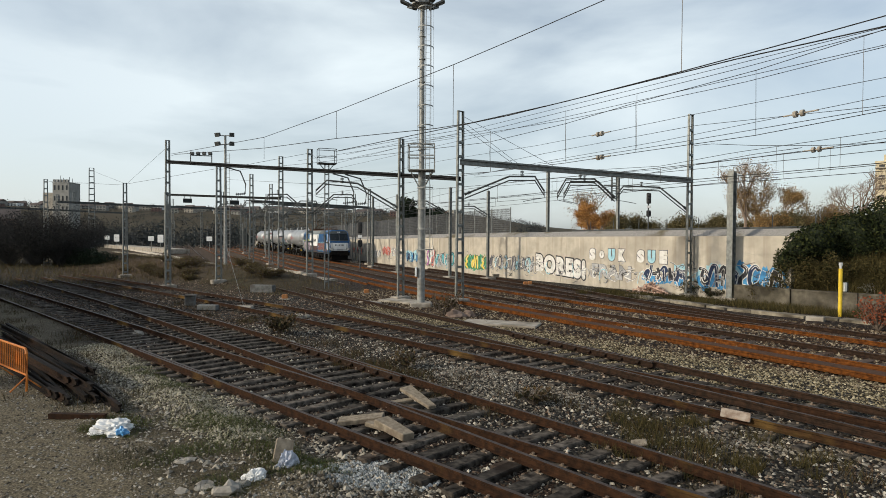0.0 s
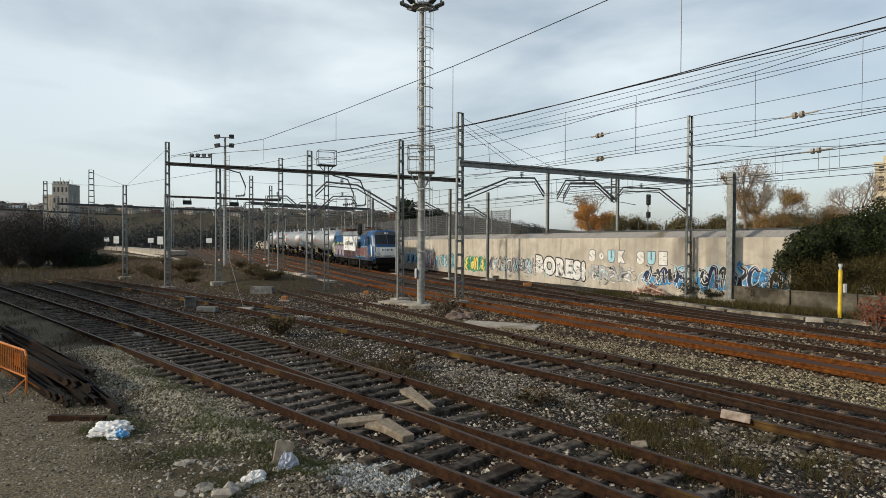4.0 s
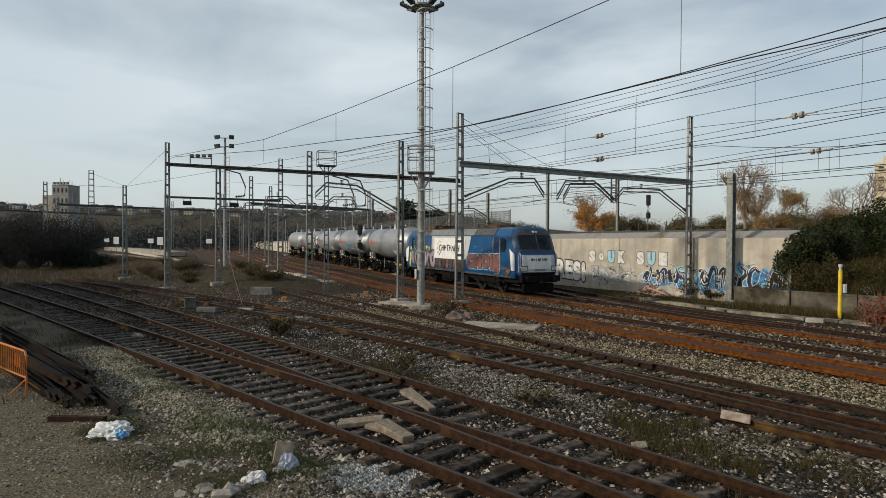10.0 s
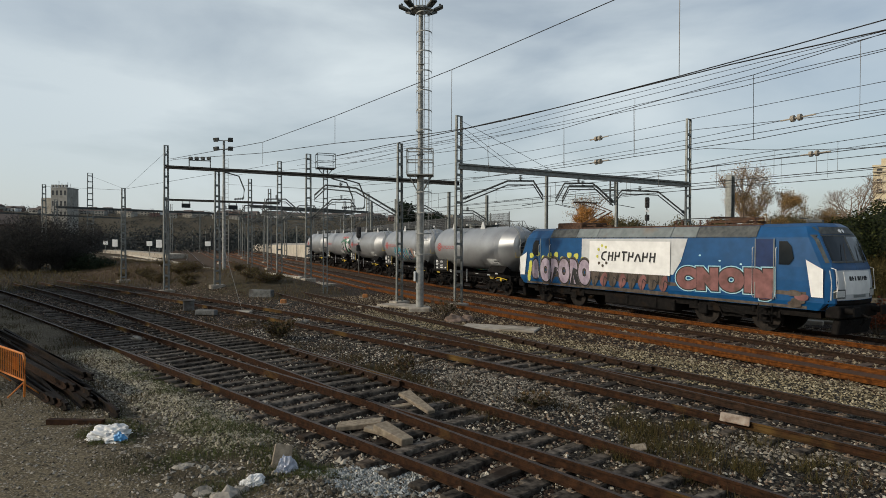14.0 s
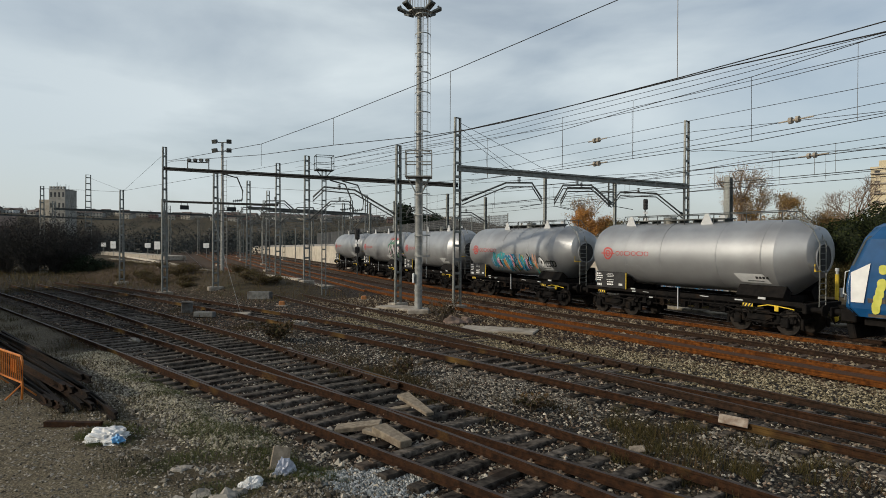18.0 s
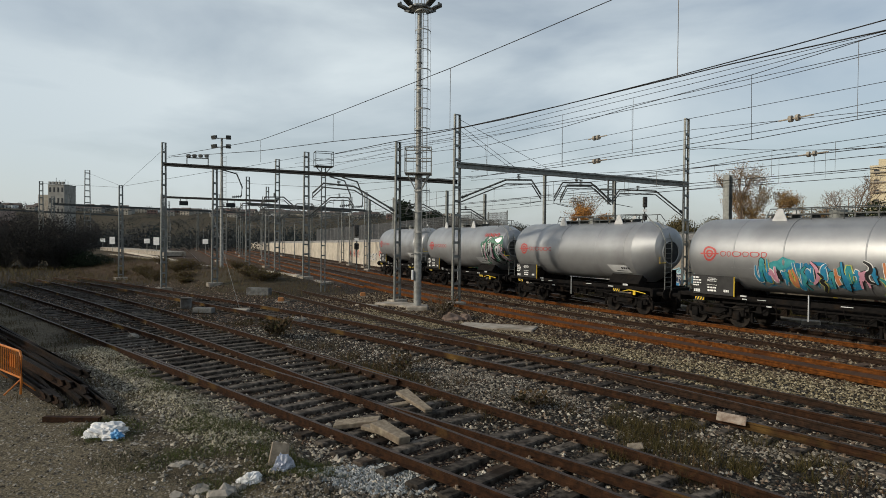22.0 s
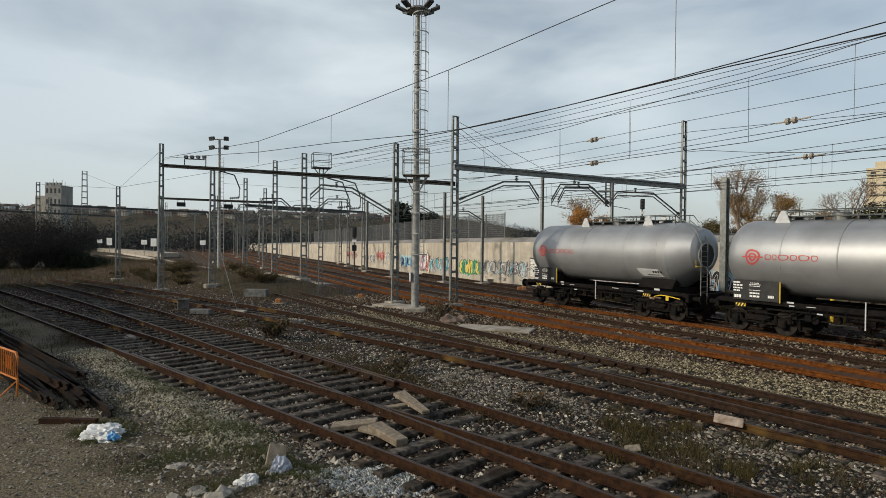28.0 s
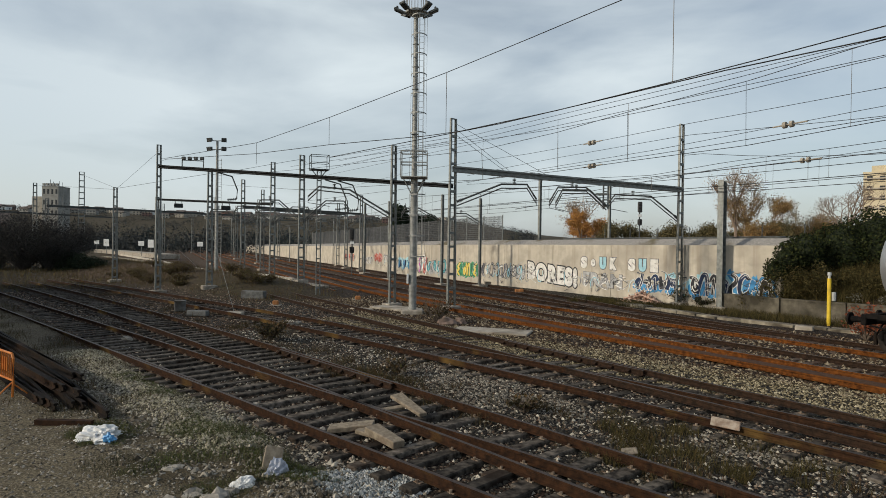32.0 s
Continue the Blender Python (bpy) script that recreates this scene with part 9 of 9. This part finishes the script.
# ---- loose ballast stones ----
def ballast():
    rng = np.random.default_rng(8)
    base = np.array([(1, 0, 0), (-1, 0, 0), (0, 1, 0), (0, -1, 0), (0, 0, 1), (0, 0, -1)], float)
    tri = np.array([(0, 2, 4), (2, 1, 4), (1, 3, 4), (3, 0, 4), (2, 0, 5), (1, 2, 5), (3, 1, 5), (0, 3, 5)])

    def heap(name, label, n, u_rng, w_rng, size, cols, seed, dens=None):
        g = np.random.default_rng(seed)
        us, ws = g.uniform(*u_rng, n * 3), g.uniform(*w_rng, n * 3)
        pos = []
        for u, w in zip(us, ws):
            q = yard(u, w)
            if dens and not dens(q, u, w, g):
                continue
            pos.append((q.x, q.y, ground_height(q.x, q.y)))
            if len(pos) >= n:
                break
        p = np.array(pos)
        m = len(p)
        s = size * g.uniform(0.5, 1.5, (m, 1, 1)) * g.uniform(0.7, 1.3, (m, 1, 3))
        jit = base[None] * s + g.normal(0, 0.18, (m, 6, 3)) * s
        a = g.uniform(0, 6.28, m)
        c, sn = np.cos(a)[:, None], np.sin(a)[:, None]
        x, y = jit[:, :, 0] * c - jit[:, :, 1] * sn, jit[:, :, 0] * sn + jit[:, :, 1] * c
        jit = np.stack([x, y, jit[:, :, 2] * 0.75], 2) + p[:, None, :]
        faces = (tri[None] + (np.arange(m) * 6)[:, None, None]).reshape(-1, 3)
        me = bpy.data.meshes.new(name)
        me.from_pydata(jit.reshape(-1, 3).tolist(), [], faces.tolist())
        me.materials.append(island_colours(name + " stones", cols, 0.95))
        tagged(new(name, me), label, "ballast", "", "stuff")

    grey = [(0.009, 0.008, 0.007), (0.024, 0.022, 0.018), (0.061, 0.054, 0.043), (0.162, 0.144, 0.115), (0.540, 0.493, 0.405)]
    brown = [(0.018, 0.013, 0.008), (0.042, 0.027, 0.018), (0.073, 0.048, 0.032), (0.126, 0.088, 0.062), (0.336, 0.266, 0.203)]
    pale = [(0.06, 0.052, 0.042), (0.12, 0.106, 0.085), (0.2, 0.178, 0.145), (0.3, 0.27, 0.222), (0.035, 0.03, 0.024)]
    heap("yard_ballast", "dark grey and brown ballast stones among the yard tracks", 26000, (-24, 1), (5.6, 13.8), 0.034, grey, 1)
    heap("bed_ballast", "rust brown ballast stones between the sleepers", 14000, (-26, 1), (5.4, 14.5), 0.03, brown, 2)
    heap("mid_ballast", "grey brown ballast further along the yard", 14000, (-50, -24), (5, 17), 0.042, brown, 3)
    heap("shoulder_ballast", "pale ballast shoulder beside the main tracks", 26000, (-26, 3), (15.3, 18.4), 0.034, [(0.018, 0.014, 0.008), (0.065, 0.052, 0.030), (0.143, 0.117, 0.070), (0.247, 0.208, 0.130), (0.403, 0.351, 0.240)], 4, lambda q, u, w, g: g.random() < 0.8)
    spots = ((1.3, 15.6, 1.6), (0.6, 16.6, 1.6), (2.4, 15.0, 1.4), (0.8, 14.5, 1.5), (2.6, 13.8, 1.3), (-1.0, 9.0, 0.8), (-1.6, 8.7, 0.6), (-10.4, 17.2, 1.5), (-9.0, 16.0, 1.3), (-7.6, 14.6, 1.0), (5.6, 11.2, 1.0), (7.4, 10.4, 1.0), (6.4, 10.9, 0.9), (-5.2, 12.2, 0.9), (-14.5, 28.5, 1.6), (0.2, 17.8, 1.2))

    def patchy(q, u, w, g):
        return any((q - Vector((x, y))).length < r * g.uniform(0.3, 1.1) for x, y, r in spots)
    heap("pale_ballast", "patches of pale clean ballast", 20000, (-34, 3), (2, 12.5), 0.036, pale, 5, lambda q, u, w, g: patchy(q, u, w, g))
    heap("gravel_mound", "pale gravel heaped along the nearest rail", 13000, (-22, -10.2), (3.7, 5.6), 0.03, [(0.05, 0.043, 0.028), (0.13, 0.115, 0.075), (0.24, 0.215, 0.145), (0.36, 0.325, 0.23), (0.46, 0.42, 0.32)], 9, lambda q, u, w, g: g.random() < math.exp(-((w - 4.6) / 0.55) ** 2))
    heap("white_gravel", "bluish white crushed gravel at the end of the sleepers", 3500, (-9, -5), (4.6, 6.6), 0.034, [(0.10, 0.11, 0.11), (0.2, 0.215, 0.21), (0.34, 0.35, 0.34), (0.48, 0.48, 0.46)], 10, lambda q, u, w, g: ((q.x + 0.95) / 0.95) ** 2 + ((q.y - 9.35) / 0.65) ** 2 < g.uniform(0.4, 1.2))
    heap("verge_stones", "small stones scattered on the dirt verge", 28000, (-22, 1), (0.0, 5.6), 0.021, [(0.03, 0.025, 0.018), (0.10, 0.085, 0.065), (0.17, 0.15, 0.12), (0.25, 0.225, 0.185), (0.36, 0.33, 0.28)], 6, lambda q, u, w, g: g.random() < 0.4 + 0.6 * smooth(w, 2.0, 5.0))
    heap("verge_rubble", "coarse pale rubble scattered along the weedy verge", 4200, (-20, 0), (2.6, 5.9), 0.042, [(0.02, 0.017, 0.012), (0.06, 0.05, 0.036), (0.15, 0.13, 0.10), (0.30, 0.27, 0.215), (0.42, 0.38, 0.31)], 12, lambda q, u, w, g: g.random() < 0.25 + 0.75 * smooth(w, 2.8, 4.6))
    heap("main_ballast", "rust stained ballast between the main tracks", 30000, (-34, 2), (17.5, 29), 0.05, [(0.018, 0.010, 0.006), (0.044, 0.026, 0.015), (0.125, 0.094, 0.059), (0.312, 0.263, 0.188)], 7)


ballast()


def rubble_heap():
    """Broken bricks and slabs with a plank across, at the foot of the wall."""
    t = thing("rubble_heap", pose(13.45, 39.7, -0.25, 0, 0, -57.8), "heap of pinkish brick rubble with planks against the wall", "rubble heap")
    rng = random.Random(14)
    pink = surface("dusty broken brick", (0.36, 0.20, 0.14), (0.58, 0.42, 0.33), 9, 0.95, 0, 0.4, (0.55, 0.50, 0.44), 2.0, vary=0.35)
    for k in range(130):
        u = rng.gauss(0, 0.62)
        w = rng.gauss(0, 0.28)
        z = max(0.0, (0.8 - abs(u) * 0.45 - abs(w) * 0.8)) * rng.random() ** 0.5
        bm = bmesh.new()
        box(bm, (0, 0, 0), (rng.uniform(0.12, 0.32), rng.uniform(0.1, 0.2), rng.uniform(0.06, 0.12)), bevel=0.012)
        part("brick", bm, pink, t, m=pose(u, w, z + 0.04, rng.uniform(-40, 40), rng.uniform(-40, 40), rng.uniform(0, 360)))
    for k, (u, w, rz, ry) in enumerate(((0.75, -0.3, 4, 16), (0.9, -0.15, -6, 12), (-0.2, -0.35, 8, 5))):
        bm = bmesh.new()
        box(bm, (0, 0, 0), (1.7, 0.16, 0.06), bevel=0.008)
        part("plank", bm, pink, t, m=pose(u, w, 0.42 - 0.1 * k, 0, ry, rz))


rubble_heap()


def cable_trough():
    t = thing("cable_trough", Matrix.Identity(4), "pale concrete cable trough along the tracks far down the yard", "cable trough", "", "structure")
    line = [Vector(p) for p in ((-63.7, 119.4), (-37.9, 88.2), (-30.2, 76.9), (-21.8, 63.9), (-19.9, 61.6))]
    for p, d in walk_along(line, 2.0):
        bm = bmesh.new()
        box(bm, (0, 0, 0), (1.94, 0.55, 0.35), bevel=0.02)
        part("lid", bm, TAN_CONCRETE, t, m=pose(p.x, p.y, max(-0.1, ground_height(p.x, p.y) + 0.05), 0, 0, math.degrees(math.atan2(d.y, d.x))))


cable_trough()


# ---- what moves ----
def motions():
    """The train rolls along the main track; its wheels turn."""
    times = [0.5 * k for k in range(65)]

    def rows_for(s0, base):
        out = []
        for t in times:
            s = s0 + travelled(t)
            (a, _), (b, _) = train_place(s - base), train_place(s + base)
            c, d = (a + b) / 2, (b - a)
            out.append((t, pose(c.x, c.y, 0, 0, 0, math.degrees(math.atan2(d.y, d.x)))))
        return out

    # wheels: one row every 0.1 s, as they turn less than a right angle in that time
    spin = [0.1 * k for k in range(321)]
    for axles in AXLES_OF.values():
        for w, x, r in axles:
            walk(w, [(t, pose(x, 0, r, 0, math.degrees(travelled(t) / r) % 360, 0)) for t in spin])
    walk(LOCO, rows_for(147.7, 5.2))
    for k, (w, _) in enumerate(WAGONS):
        walk(w, rows_for(132.05 - 12.3 * k, 3.75))


motions()
